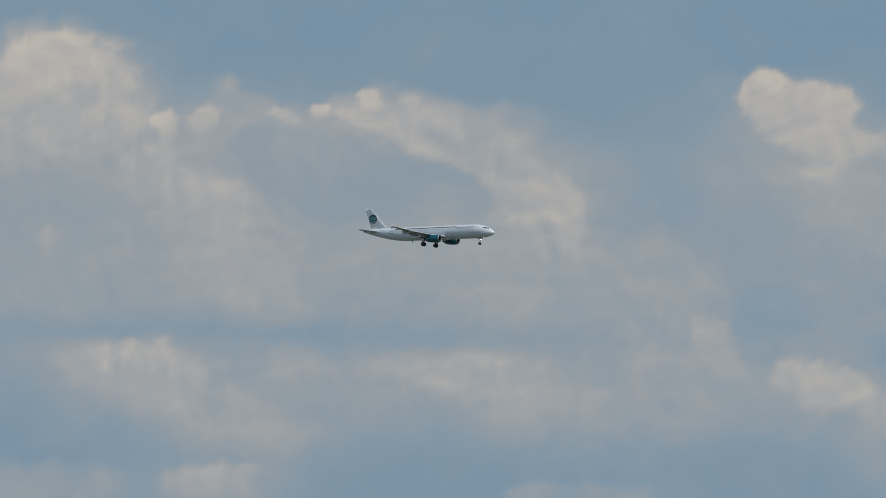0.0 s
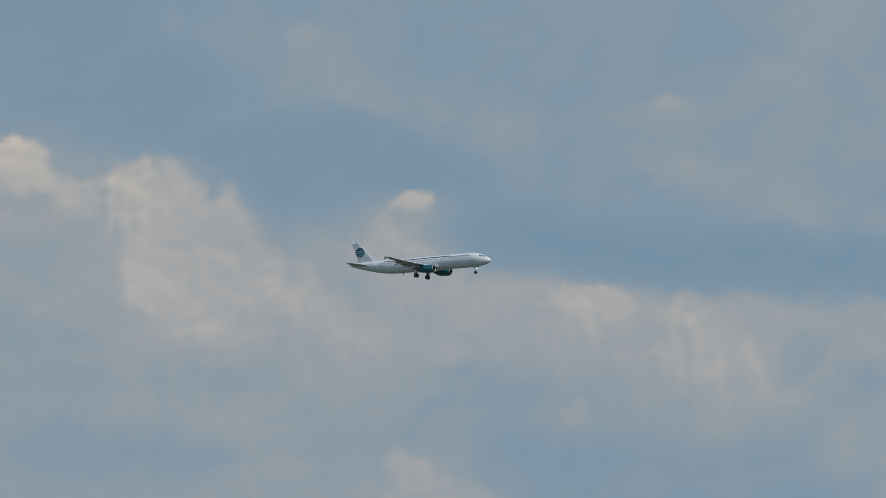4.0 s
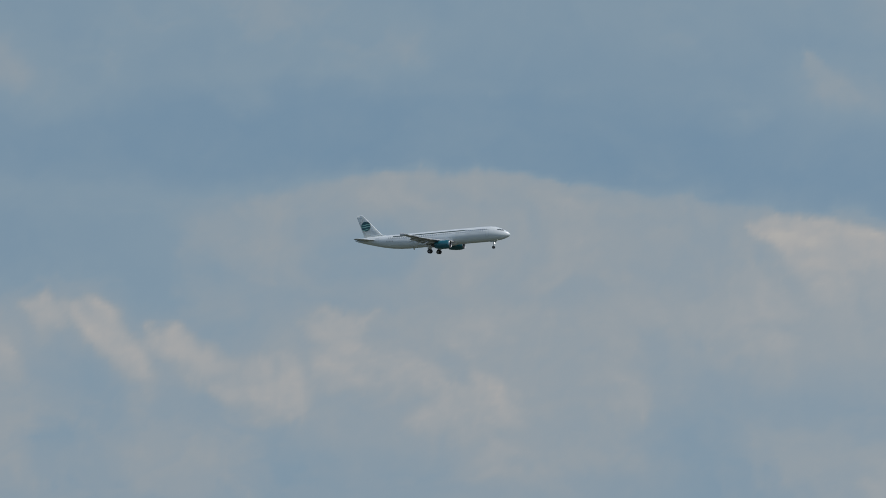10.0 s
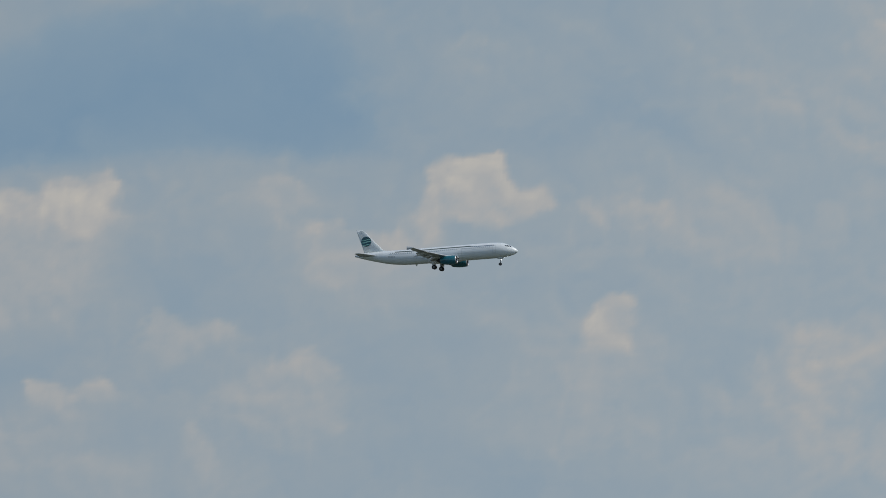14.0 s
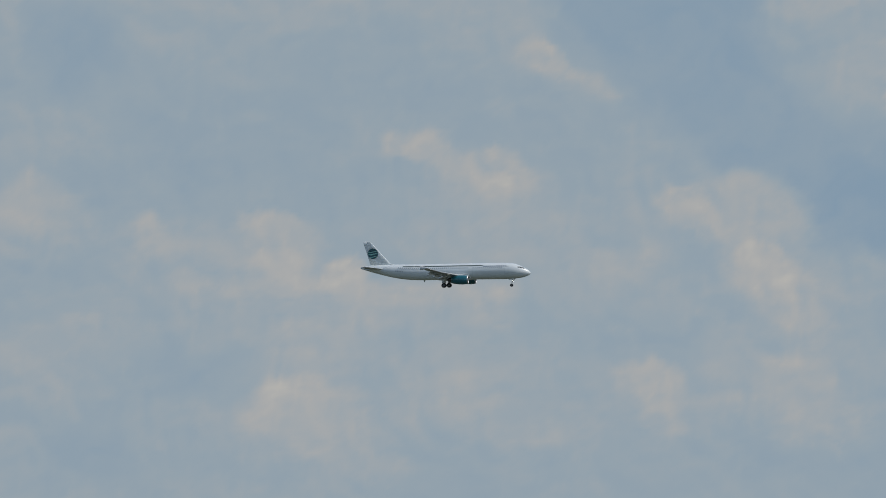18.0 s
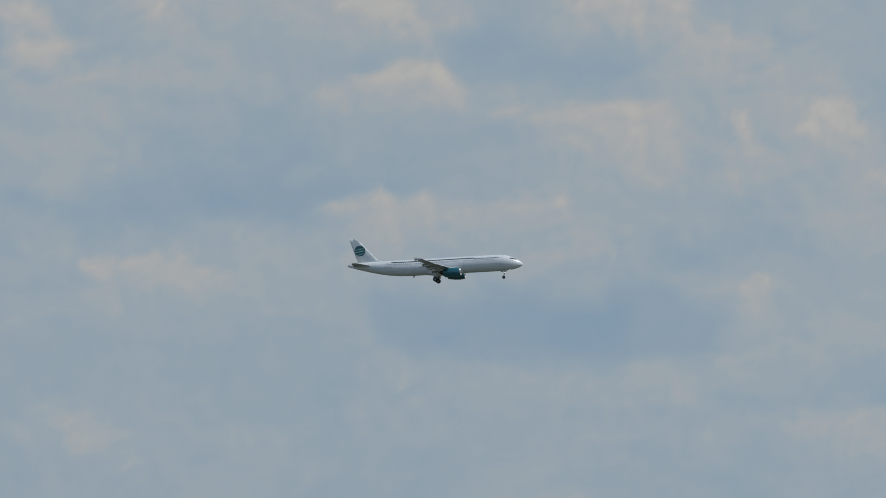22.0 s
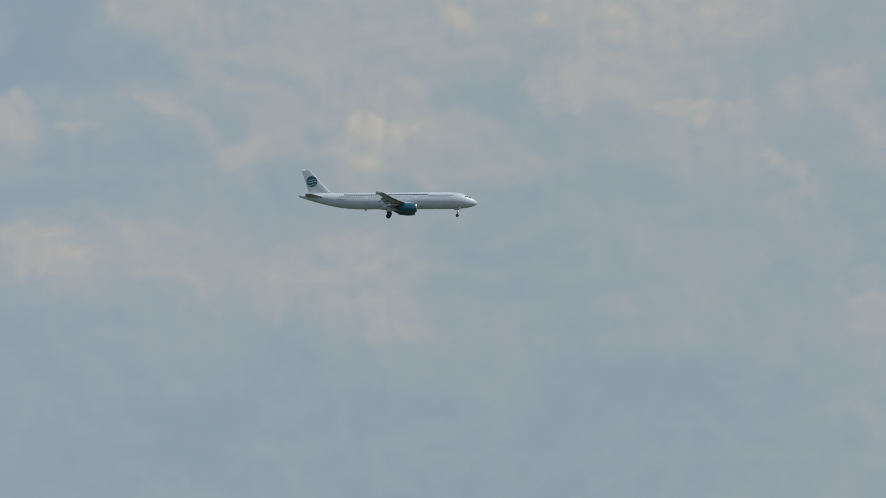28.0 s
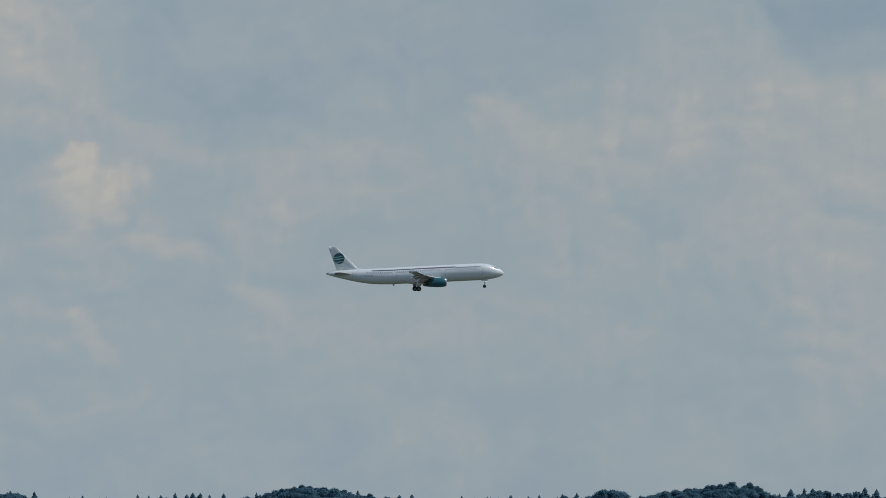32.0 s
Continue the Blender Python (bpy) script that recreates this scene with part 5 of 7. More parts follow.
    cloud(0.68, 0.63, 0.049, 0.1, (-4.35, 2.16), (-4.22, 2.21), (-3.97, 2.07), (-4.02, 2.03), (-4.24, 2.09))
    cloud(0.61, 0.58, 0.049, 0.1, (-2.88, 2.60), (-2.75, 2.58), (-2.70, 2.47), (-2.84, 2.45))
    cloud(0.32, 0.32, 0.048, 0, (-24.20, 3.27), (-23.96, 3.36), (-23.78, 3.27), (-23.89, 3.12), (-24.20, 3.13), (-24.29, 3.20))
    cloud(0.71, 0.61, 0.048, 0.3, (-15.42, 2.88), (-15.34, 2.94), (-15.25, 2.95), (-15.19, 2.88), (-15.03, 2.88), (-14.84, 2.87), (-14.66, 2.85), (-14.66, 2.76), (-14.99, 2.78), (-15.21, 2.81), (-15.34, 2.83))
    cloud(0.77, 0.66, 0.048, 0.3, (-12.44, 3.32), (-12.43, 3.42), (-12.33, 3.44), (-12.22, 3.43), (-12.21, 3.34), (-12.19, 3.25), (-12.31, 3.27), (-12.39, 3.28))
    cloud(0.78, 0.63, 0.048, 0.3, (-10.60, 3.36), (-10.44, 3.41), (-10.31, 3.47), (-10.13, 3.45), (-10.05, 3.34), (-10.22, 3.29), (-10.44, 3.32))
    cloud(0.77, 0.66, 0.048, 0.3, (-5.56, 2.88), (-5.48, 2.91), (-5.34, 2.90), (-5.14, 2.88), (-5.12, 2.81), (-5.34, 2.80), (-5.52, 2.84))
    cloud(0.66, 0.59, 0.046, 0.1, (-1.29, 2.75), (-1.16, 2.80), (-0.96, 2.82), (-0.92, 2.73), (-1.05, 2.66), (-1.23, 2.69))
    cloud(0.42, 0.40, 0.045, 0, (-30.22, 4.42), (-30.14, 4.44), (-30.11, 4.39), (-30.18, 4.38))
    cloud(0.58, 0.52, 0.044, 0.2, (-34.18, 4.13), (-34.16, 4.26), (-34.11, 4.28), (-34.05, 4.21), (-33.95, 4.16), (-33.94, 4.06), (-34.05, 4.06), (-34.14, 4.08))
    cloud(0.68, 0.66, 0.044, 0.2, (-32.02, 4.09), (-31.94, 4.11), (-31.85, 3.99), (-31.80, 3.88), (-31.94, 3.96))
    cloud(0.73, 0.68, 0.044, 0.3, (-21.79, 3.16), (-21.68, 3.07), (-21.59, 2.94), (-21.55, 2.88), (-21.70, 2.92), (-21.77, 3.05))
    cloud(0.73, 0.63, 0.044, 0.3, (-21.62, 3.29), (-21.51, 3.32), (-21.29, 3.34), (-21.11, 3.36), (-21.07, 3.32), (-21.10, 3.22), (-21.14, 3.16), (-21.20, 3.11), (-21.34, 3.09), (-21.51, 3.11), (-21.62, 3.18))
    cloud(0.66, 0.54, 0.044, 0.3, (-21.63, 2.41), (-21.58, 2.47), (-21.49, 2.50), (-21.40, 2.46), (-21.25, 2.51), (-21.18, 2.45), (-21.29, 2.30), (-21.45, 2.25), (-21.56, 2.32))
    cloud(0.71, 0.63, 0.044, 0.3, (-18.09, 2.66), (-18.05, 2.74), (-17.96, 2.70), (-17.94, 2.57), (-17.98, 2.48), (-18.07, 2.59))
    cloud(0.68, 0.60, 0.044, 0.2, (-4.42, 2.69), (-4.26, 2.71), (-4.20, 2.65), (-4.14, 2.54), (-4.15, 2.45), (-4.24, 2.38), (-4.51, 2.38), (-4.77, 2.39), (-4.46, 2.45), (-4.35, 2.54))
    cloud(0.66, 0.59, 0.042, 0.1, (-1.94, 3.11), (-1.78, 3.13), (-1.67, 3.02), (-1.76, 2.93), (-1.87, 2.95))
    cloud(0.63, 0.57, 0.042, 0.1, (-0.52, 2.80), (-0.36, 2.77), (-0.32, 2.69), (-0.47, 2.69))
    cloud(0.63, 0.57, 0.042, 0.1, (0.17, 2.44), (0.37, 2.42), (0.46, 2.33), (0.50, 2.23), (0.39, 2.22), (0.30, 2.33))
    cloud(0.36, 0.36, 0.042, 0, (-21.99, 3.23), (-21.93, 3.27), (-21.82, 3.26), (-21.86, 3.19), (-21.97, 3.19))
    cloud(0.40, 0.40, 0.042, 0, (-19.16, 3.53), (-19.03, 3.49), (-18.90, 3.40), (-18.88, 3.33), (-19.01, 3.35), (-19.11, 3.38), (-19.16, 3.45))
    cloud(0.68, 0.58, 0.040, 0.4, (-34.17, 3.08), (-34.10, 3.07), (-33.98, 3.00), (-33.90, 2.91), (-33.82, 2.84), (-33.96, 2.85), (-34.07, 2.96))
    cloud(0.63, 0.60, 0.040, 0.3, (-26.38, 2.98), (-26.29, 3.03), (-26.20, 3.01), (-26.22, 2.94), (-26.35, 2.93))
    cloud(0.66, 0.54, 0.040, 0.3, (-21.89, 2.36), (-21.84, 2.42), (-21.73, 2.43), (-21.66, 2.37), (-21.67, 2.27), (-21.84, 2.30))
    cloud(0.63, 0.57, 0.040, 0.3, (-20.45, 2.80), (-20.32, 2.87), (-20.23, 2.83), (-20.18, 2.79), (-20.27, 2.76), (-20.41, 2.76))
    cloud(0.60, 0.50, 0.040, 0.2, (-20.47, 2.45), (-20.41, 2.47), (-20.34, 2.36), (-20.27, 2.21), (-20.36, 2.21), (-20.43, 2.34))
    cloud(0.55, 0.50, 0.040, 0.2, (-20.14, 3.40), (-20.05, 3.42), (-19.98, 3.36), (-20.05, 3.31), (-20.14, 3.34))
    cloud(0.58, 0.50, 0.040, 0.2, (-19.94, 3.23), (-19.83, 3.25), (-19.79, 3.18), (-19.90, 3.16))
    cloud(0.61, 0.57, 0.040, 0.2, (-19.74, 3.20), (-19.63, 3.22), (-19.54, 3.15), (-19.56, 3.07), (-19.67, 3.11))
    cloud(0.61, 0.57, 0.040, 0.2, (-17.36, 3.63), (-17.27, 3.64), (-17.23, 3.56), (-17.32, 3.55))
    cloud(0.68, 0.63, 0.040, 0.2, (-17.72, 4.03), (-17.63, 4.05), (-17.56, 3.98), (-17.60, 3.94), (-17.69, 3.96))
    cloud(0.66, 0.61, 0.040, 0.2, (-1.76, 2.65), (-1.58, 2.69), (-1.49, 2.62), (-1.60, 2.56), (-1.72, 2.60))
    cloud(0.61, 0.58, 0.040, 0.1, (-4.68, 2.65), (-4.59, 2.67), (-4.55, 2.58), (-4.64, 2.58))
    cloud(0.64, 0.58, 0.040, 0.2, (-3.80, 2.69), (-3.58, 2.70), (-3.49, 2.60), (-3.44, 2.49), (-3.29, 2.56), (-3.27, 2.47), (-3.40, 2.45), (-3.31, 2.38), (-3.40, 2.38), (-3.49, 2.47), (-3.58, 2.58))
    cloud(0.68, 0.61, 0.040, 0.1, (-1.95, 3.09), (-1.82, 3.04), (-1.69, 2.93), (-1.75, 2.90), (-1.88, 2.98))
    cloud(0.68, 0.60, 0.039, 0.1, (-0.14, 3.15), (-0.05, 3.15), (-0.01, 2.97), (0.06, 2.84), (-0.05, 2.77), (-0.10, 2.93))
    cloud(0.66, 0.59, 0.039, 0.1, (-1.76, 2.66), (-1.65, 2.69), (-1.58, 2.60), (-1.69, 2.55))
    cloud(0.37, 0.37, 0.036, 0, (-28.06, 3.12), (-27.97, 3.14), (-27.88, 3.13), (-27.90, 3.10), (-28.02, 3.10))
    cloud(0.63, 0.58, 0.035, 0.3, (-34.89, 3.62), (-34.81, 3.66), (-34.73, 3.66), (-34.76, 3.60), (-34.87, 3.58))
    cloud(0.73, 0.63, 0.035, 0.4, (-34.67, 3.20), (-34.52, 3.23), (-34.35, 3.23), (-34.28, 3.17), (-34.18, 3.08), (-34.21, 3.03), (-34.32, 3.08), (-34.45, 3.09), (-34.61, 3.12))
    cloud(0.66, 0.57, 0.035, 0.3, (-21.07, 2.54), (-21.05, 2.63), (-20.94, 2.62), (-20.87, 2.56), (-20.87, 2.48), (-21.00, 2.52))
    cloud(0.72, 0.66, 0.035, 0.2, (-2.05, 2.91), (-1.98, 2.98), (-1.89, 2.96), (-1.89, 2.90))
    cloud(0.74, 0.64, 0.035, 0.2, (-3.09, 2.52), (-2.98, 2.56), (-2.91, 2.64), (-2.82, 2.60), (-2.73, 2.60), (-2.67, 2.60), (-2.71, 2.54), (-2.82, 2.45), (-2.89, 2.42), (-2.98, 2.47))
    cloud(0.64, 0.61, 0.035, 0.1, (-2.55, 3.04), (-2.46, 3.04), (-2.44, 2.98), (-2.53, 2.97))
    cloud(0.72, 0.62, 0.035, 0.1, (-0.85, 3.15), (-0.70, 3.15), (-0.61, 3.02), (-0.48, 2.86), (-0.56, 2.84), (-0.72, 2.95), (-0.83, 3.06))
    cloud(0.66, 0.59, 0.035, 0.1, (-0.52, 3.11), (-0.39, 3.15), (-0.23, 3.06), (-0.25, 2.97), (-0.41, 3.00))
    cloud(0.72, 0.62, 0.035, 0.1, (0.12, 3.15), (0.28, 3.13), (0.41, 3.02), (0.55, 2.91), (0.70, 2.73), (0.61, 2.72), (0.46, 2.86), (0.26, 3.02))
    cloud(0.66, 0.59, 0.035, 0.1, (-1.60, 3.06), (-1.54, 3.04), (-1.46, 2.97), (-1.56, 2.95))
    cloud(0.66, 0.59, 0.035, 0.1, (-1.51, 2.66), (-1.40, 2.66), (-1.32, 2.58), (-1.47, 2.58))
    cloud(0.63, 0.57, 0.035, 0.1, (-1.32, 2.46), (-1.20, 2.44), (-1.09, 2.38), (-1.25, 2.38))
    cloud(0.66, 0.59, 0.035, 0.1, (-0.23, 2.33), (-0.16, 2.38), (-0.03, 2.29), (0.08, 2.22), (-0.03, 2.18), (-0.16, 2.22))
    cloud(0.59, 0.56, 0.035, 0.1, (-0.34, 2.00), (-0.19, 2.00), (-0.19, 1.95), (-0.32, 1.95))
    cloud(0.91, 0.76, 0.033, 0.35, (-31.44, 3.86), (-31.43, 3.96), (-31.36, 3.98), (-31.31, 4.02), (-31.24, 3.99), (-31.16, 3.94), (-31.12, 3.88), (-31.03, 3.83), (-30.96, 3.81), (-30.94, 3.76), (-31.00, 3.69), (-31.09, 3.71), (-31.16, 3.75), (-31.27, 3.74), (-31.36, 3.79))
    cloud(0.71, 0.63, 0.033, 0.3, (-29.18, 3.39), (-29.13, 3.42), (-28.99, 3.42), (-28.84, 3.39), (-28.85, 3.29), (-29.04, 3.25), (-29.13, 3.29))
    cloud(0.50, 0.50, 0.033, 0.2, (-29.16, 2.93), (-29.10, 2.94), (-29.06, 2.93), (-29.08, 2.89), (-29.15, 2.89))
    cloud(0.60, 0.58, 0.033, 0.2, (-27.77, 3.12), (-27.64, 3.14), (-27.53, 3.12), (-27.55, 3.07), (-27.71, 3.08))
    cloud(0.40, 0.36, 0.033, 0.2, (-22.30, 4.05), (-22.24, 4.00), (-22.15, 3.92), (-22.08, 3.85), (-22.19, 3.84), (-22.27, 3.92))
    cloud(0.63, 0.58, 0.033, 0.1, (-2.58, 3.02), (-2.47, 3.00), (-2.38, 2.91), (-2.47, 2.94))
    cloud(0.72, 0.62, 0.032, 0.1, (0.06, 2.89), (0.19, 2.84), (0.37, 2.73), (0.41, 2.65), (0.30, 2.66), (0.17, 2.75))
    cloud(0.63, 0.57, 0.032, 0.1, (0.85, 2.18), (1.01, 2.15), (1.16, 2.11), (1.36, 2.09), (1.40, 2.03), (1.23, 2.06), (1.01, 2.09))
    cloud(0.59, 0.56, 0.032, 0.1, (0.83, 1.85), (0.92, 1.80), (1.01, 1.62), (0.92, 1.62), (0.85, 1.73))
    cloud(0.93, 0.78, 0.031, 0.35, (-32.14, 4.18), (-32.07, 4.24), (-32.02, 4.28), (-31.94, 4.25), (-31.80, 4.24), (-31.67, 4.20), (-31.64, 4.15), (-31.66, 4.06), (-31.58, 4.04), (-31.47, 4.06), (-31.43, 3.99), (-31.46, 3.87), (-31.50, 3.89), (-31.58, 3.96), (-31.67, 3.93), (-31.76, 3.84), (-31.80, 3.88), (-31.87, 3.94), (-31.96, 3.99), (-32.05, 4.04), (-32.10, 4.13))
    cloud(0.60, 0.55, 0.031, 0.2, (-21.80, 3.14), (-21.70, 3.17), (-21.66, 3.05), (-21.58, 2.94), (-21.51, 2.85), (-21.62, 2.87), (-21.73, 2.98))
    cloud(0.81, 0.68, 0.031, 0.35, (-19.52, 3.36), (-19.50, 3.47), (-19.39, 3.50), (-19.21, 3.52), (-19.18, 3.51), (-19.19, 3.42), (-19.13, 3.36), (-19.05, 3.36), (-19.01, 3.31), (-19.10, 3.29), (-19.25, 3.22), (-19.39, 3.27), (-19.50, 3.18), (-19.54, 3.25))
    cloud(0.73, 0.63, 0.031, 0.3, (-18.87, 3.30), (-18.82, 3.33), (-18.76, 3.32), (-18.72, 3.38), (-18.67, 3.39), (-18.60, 3.32), (-18.56, 3.34), (-18.50, 3.29), (-18.54, 3.22), (-18.62, 3.26), (-18.74, 3.26), (-18.82, 3.26))
    cloud(0.73, 0.66, 0.031, 0.3, (-18.89, 2.81), (-18.85, 2.90), (-18.78, 2.97), (-18.69, 2.95), (-18.68, 2.84), (-18.70, 2.75), (-18.80, 2.75), (-18.87, 2.78))
    cloud(0.64, 0.60, 0.031, 0.2, (-15.59, 2.96), (-15.50, 2.97), (-15.45, 2.87), (-15.54, 2.88))
    cloud(0.64, 0.57, 0.031, 0.2, (-8.96, 2.60), (-8.92, 2.64), (-8.84, 2.60), (-8.85, 2.51), (-8.92, 2.48), (-8.96, 2.54))
    cloud(0.74, 0.63, 0.031, 0.2, (-8.19, 2.40), (-8.06, 2.44), (-7.97, 2.38), (-7.90, 2.34), (-7.86, 2.25), (-7.90, 2.23), (-7.99, 2.31), (-8.14, 2.35))
    cloud(0.67, 0.58, 0.031, 0.1, (-6.89, 2.92), (-6.80, 2.94), (-6.76, 2.86), (-6.72, 2.72), (-6.78, 2.74), (-6.85, 2.86))
    cloud(0.66, 0.63, 0.031, 0.1, (-3.93, 3.07), (-3.86, 3.07), (-3.82, 3.00), (-3.89, 3.00))
    cloud(0.64, 0.61, 0.031, 0.1, (-3.33, 3.07), (-3.24, 3.08), (-3.15, 3.00), (-3.22, 2.98))
    cloud(0.68, 0.66, 0.029, 0.1, (-33.70, 4.12), (-33.59, 4.15), (-33.45, 4.06), (-33.32, 4.01), (-33.16, 3.91), (-33.01, 3.86), (-32.88, 3.88), (-32.77, 3.86), (-32.72, 3.76), (-32.70, 3.60), (-32.67, 3.55), (-32.79, 3.53), (-32.90, 3.58), (-33.02, 3.68), (-33.07, 3.82), (-33.16, 3.87), (-33.32, 3.92), (-33.45, 3.97), (-33.56, 4.02))
    cloud(0.74, 0.62, 0.028, 0.1, (0.41, 3.15), (0.55, 3.13), (0.70, 3.04), (0.61, 2.97), (0.48, 3.04))
    cloud(0.71, 0.66, 0.027, 0.1, (-33.45, 4.16), (-33.39, 4.17), (-33.30, 4.11), (-33.16, 4.04), (-33.23, 4.01), (-33.36, 4.08))
    cloud(0.97, 0.91, 0.027, 0.3, (-32.07, 4.24), (-32.00, 4.28), (-31.94, 4.24), (-31.96, 4.18), (-32.02, 4.19))
    cloud(0.48, 0.46, 0.027, 0.2, (-28.78, 4.15), (-28.73, 4.18), (-28.68, 4.15), (-28.70, 4.12), (-28.76, 4.13))
    cloud(0.32, 0.30, 0.027, 0.1, (-21.90, 4.04), (-21.86, 4.03), (-21.81, 3.88), (-21.86, 3.87), (-21.89, 3.96))
    cloud(0.63, 0.57, 0.027, 0.2, (-22.18, 3.33), (-22.07, 3.35), (-21.96, 3.27), (-21.90, 3.20), (-21.97, 3.16), (-22.04, 3.10), (-22.18, 3.11))
    cloud(0.77, 0.66, 0.027, 0.3, (-21.00, 3.36), (-20.85, 3.39), (-20.67, 3.41), (-20.70, 3.35), (-20.76, 3.29), (-20.79, 3.20), (-20.85, 3.11), (-20.94, 3.20), (-21.00, 3.29))
    cloud(0.66, 0.57, 0.027, 0.3, (-20.87, 2.54), (-20.84, 2.61), (-20.76, 2.62), (-20.70, 2.57), (-20.76, 2.53))
    cloud(0.66, 0.63, 0.027, 0.2, (-13.17, 3.63), (-13.10, 3.60), (-13.10, 3.54), (-13.16, 3.56))
    cloud(0.74, 0.66, 0.027, 0.1, (-5.82, 2.77), (-5.77, 2.80), (-5.72, 2.77), (-5.76, 2.73))
    cloud(0.61, 0.58, 0.027, 0.1, (-4.11, 2.58), (-4.00, 2.61), (-3.94, 2.58), (-4.02, 2.56))
    cloud(0.68, 0.60, 0.025, 0.1, (-0.73, 2.46), (-0.63, 2.49), (-0.61, 2.42), (-0.70, 2.40))
    cloud(0.34, 0.40, 0.024, 0.12, (-34.13, 3.98), (-34.05, 4.06), (-33.96, 4.06), (-33.85, 4.03), (-33.76, 4.08), (-33.63, 4.05), (-33.54, 3.98), (-33.45, 3.96), (-33.32, 3.91), (-33.16, 3.86), (-33.09, 3.83), (-33.05, 3.73), (-33.12, 3.69), (-33.32, 3.70), (-33.59, 3.69), (-33.76, 3.66), (-33.96, 3.80), (-34.05, 3.89))
    cloud(0.63, 0.57, 0.024, 0.2, (-18.88, 3.33), (-18.77, 3.38), (-18.63, 3.40), (-18.61, 3.25), (-18.81, 3.28))
    cloud(0.76, 0.62, 0.023, 0.15, (0.77, 2.42), (0.83, 2.49), (0.92, 2.49), (0.94, 2.42), (1.10, 2.41), (1.14, 2.35), (1.10, 2.30), (0.99, 2.30), (1.03, 2.22), (1.13, 2.18), (1.01, 2.14), (0.85, 2.23), (0.78, 2.31))
    cloud(0.89, 0.72, 0.022, 0.2, (-34.42, 4.06), (-34.40, 4.10), (-34.34, 4.12), (-34.30, 4.09), (-34.32, 4.03), (-34.38, 4.02))
    cloud(0.91, 0.74, 0.022, 0.2, (-34.28, 4.06), (-34.25, 4.12), (-34.20, 4.15), (-34.14, 4.11), (-34.15, 4.06), (-34.23, 4.02))
    cloud(0.85, 0.78, 0.022, 0.3, (-29.81, 3.73), (-29.74, 3.79), (-29.64, 3.81), (-29.64, 3.76), (-29.72, 3.71))
    cloud(0.68, 0.66, 0.022, 0.2, (-17.20, 3.11), (-17.16, 3.14), (-17.10, 3.10), (-17.16, 3.09))
    cloud(0.85, 0.80, 0.020, 0.3, (-33.60, 4.19), (-33.54, 4.20), (-33.48, 4.16), (-33.52, 4.12), (-33.58, 4.13))
    cloud(0.87, 0.78, 0.018, 0.3, (-33.95, 4.11), (-33.93, 4.14), (-33.86, 4.12), (-33.80, 4.05), (-33.85, 4.06), (-33.92, 4.09))
    cloud(0.87, 0.76, 0.018, 0.2, (-33.82, 4.11), (-33.79, 4.15), (-33.72, 4.15), (-33.70, 4.09), (-33.76, 4.09))


clouds()
TX, TE = GA + 1.6 * WARP_A, GE + 1.6 * WARP_E
COVER += (0.055 * np.interp(GE, [1.6, 2.2], [0.6, 1]) * fractal(TX / 0.40, TE / 0.25, 131, 5, 0.58) + 0.025 * fractal(TX / 0.20, TE / 0.15, 151, 4, 0.55, True)) * (0.30 + COVER)
RELIEF = HEADS - np.roll(HEADS, (3, 2), (0, 1))      # heads are lit from above and shaded below
COVER += 0.115 * RELIEF * np.clip((COVER - 0.36) / 0.3, 0, 1)
COVER = np.clip(COVER, 0.0, 1.0)


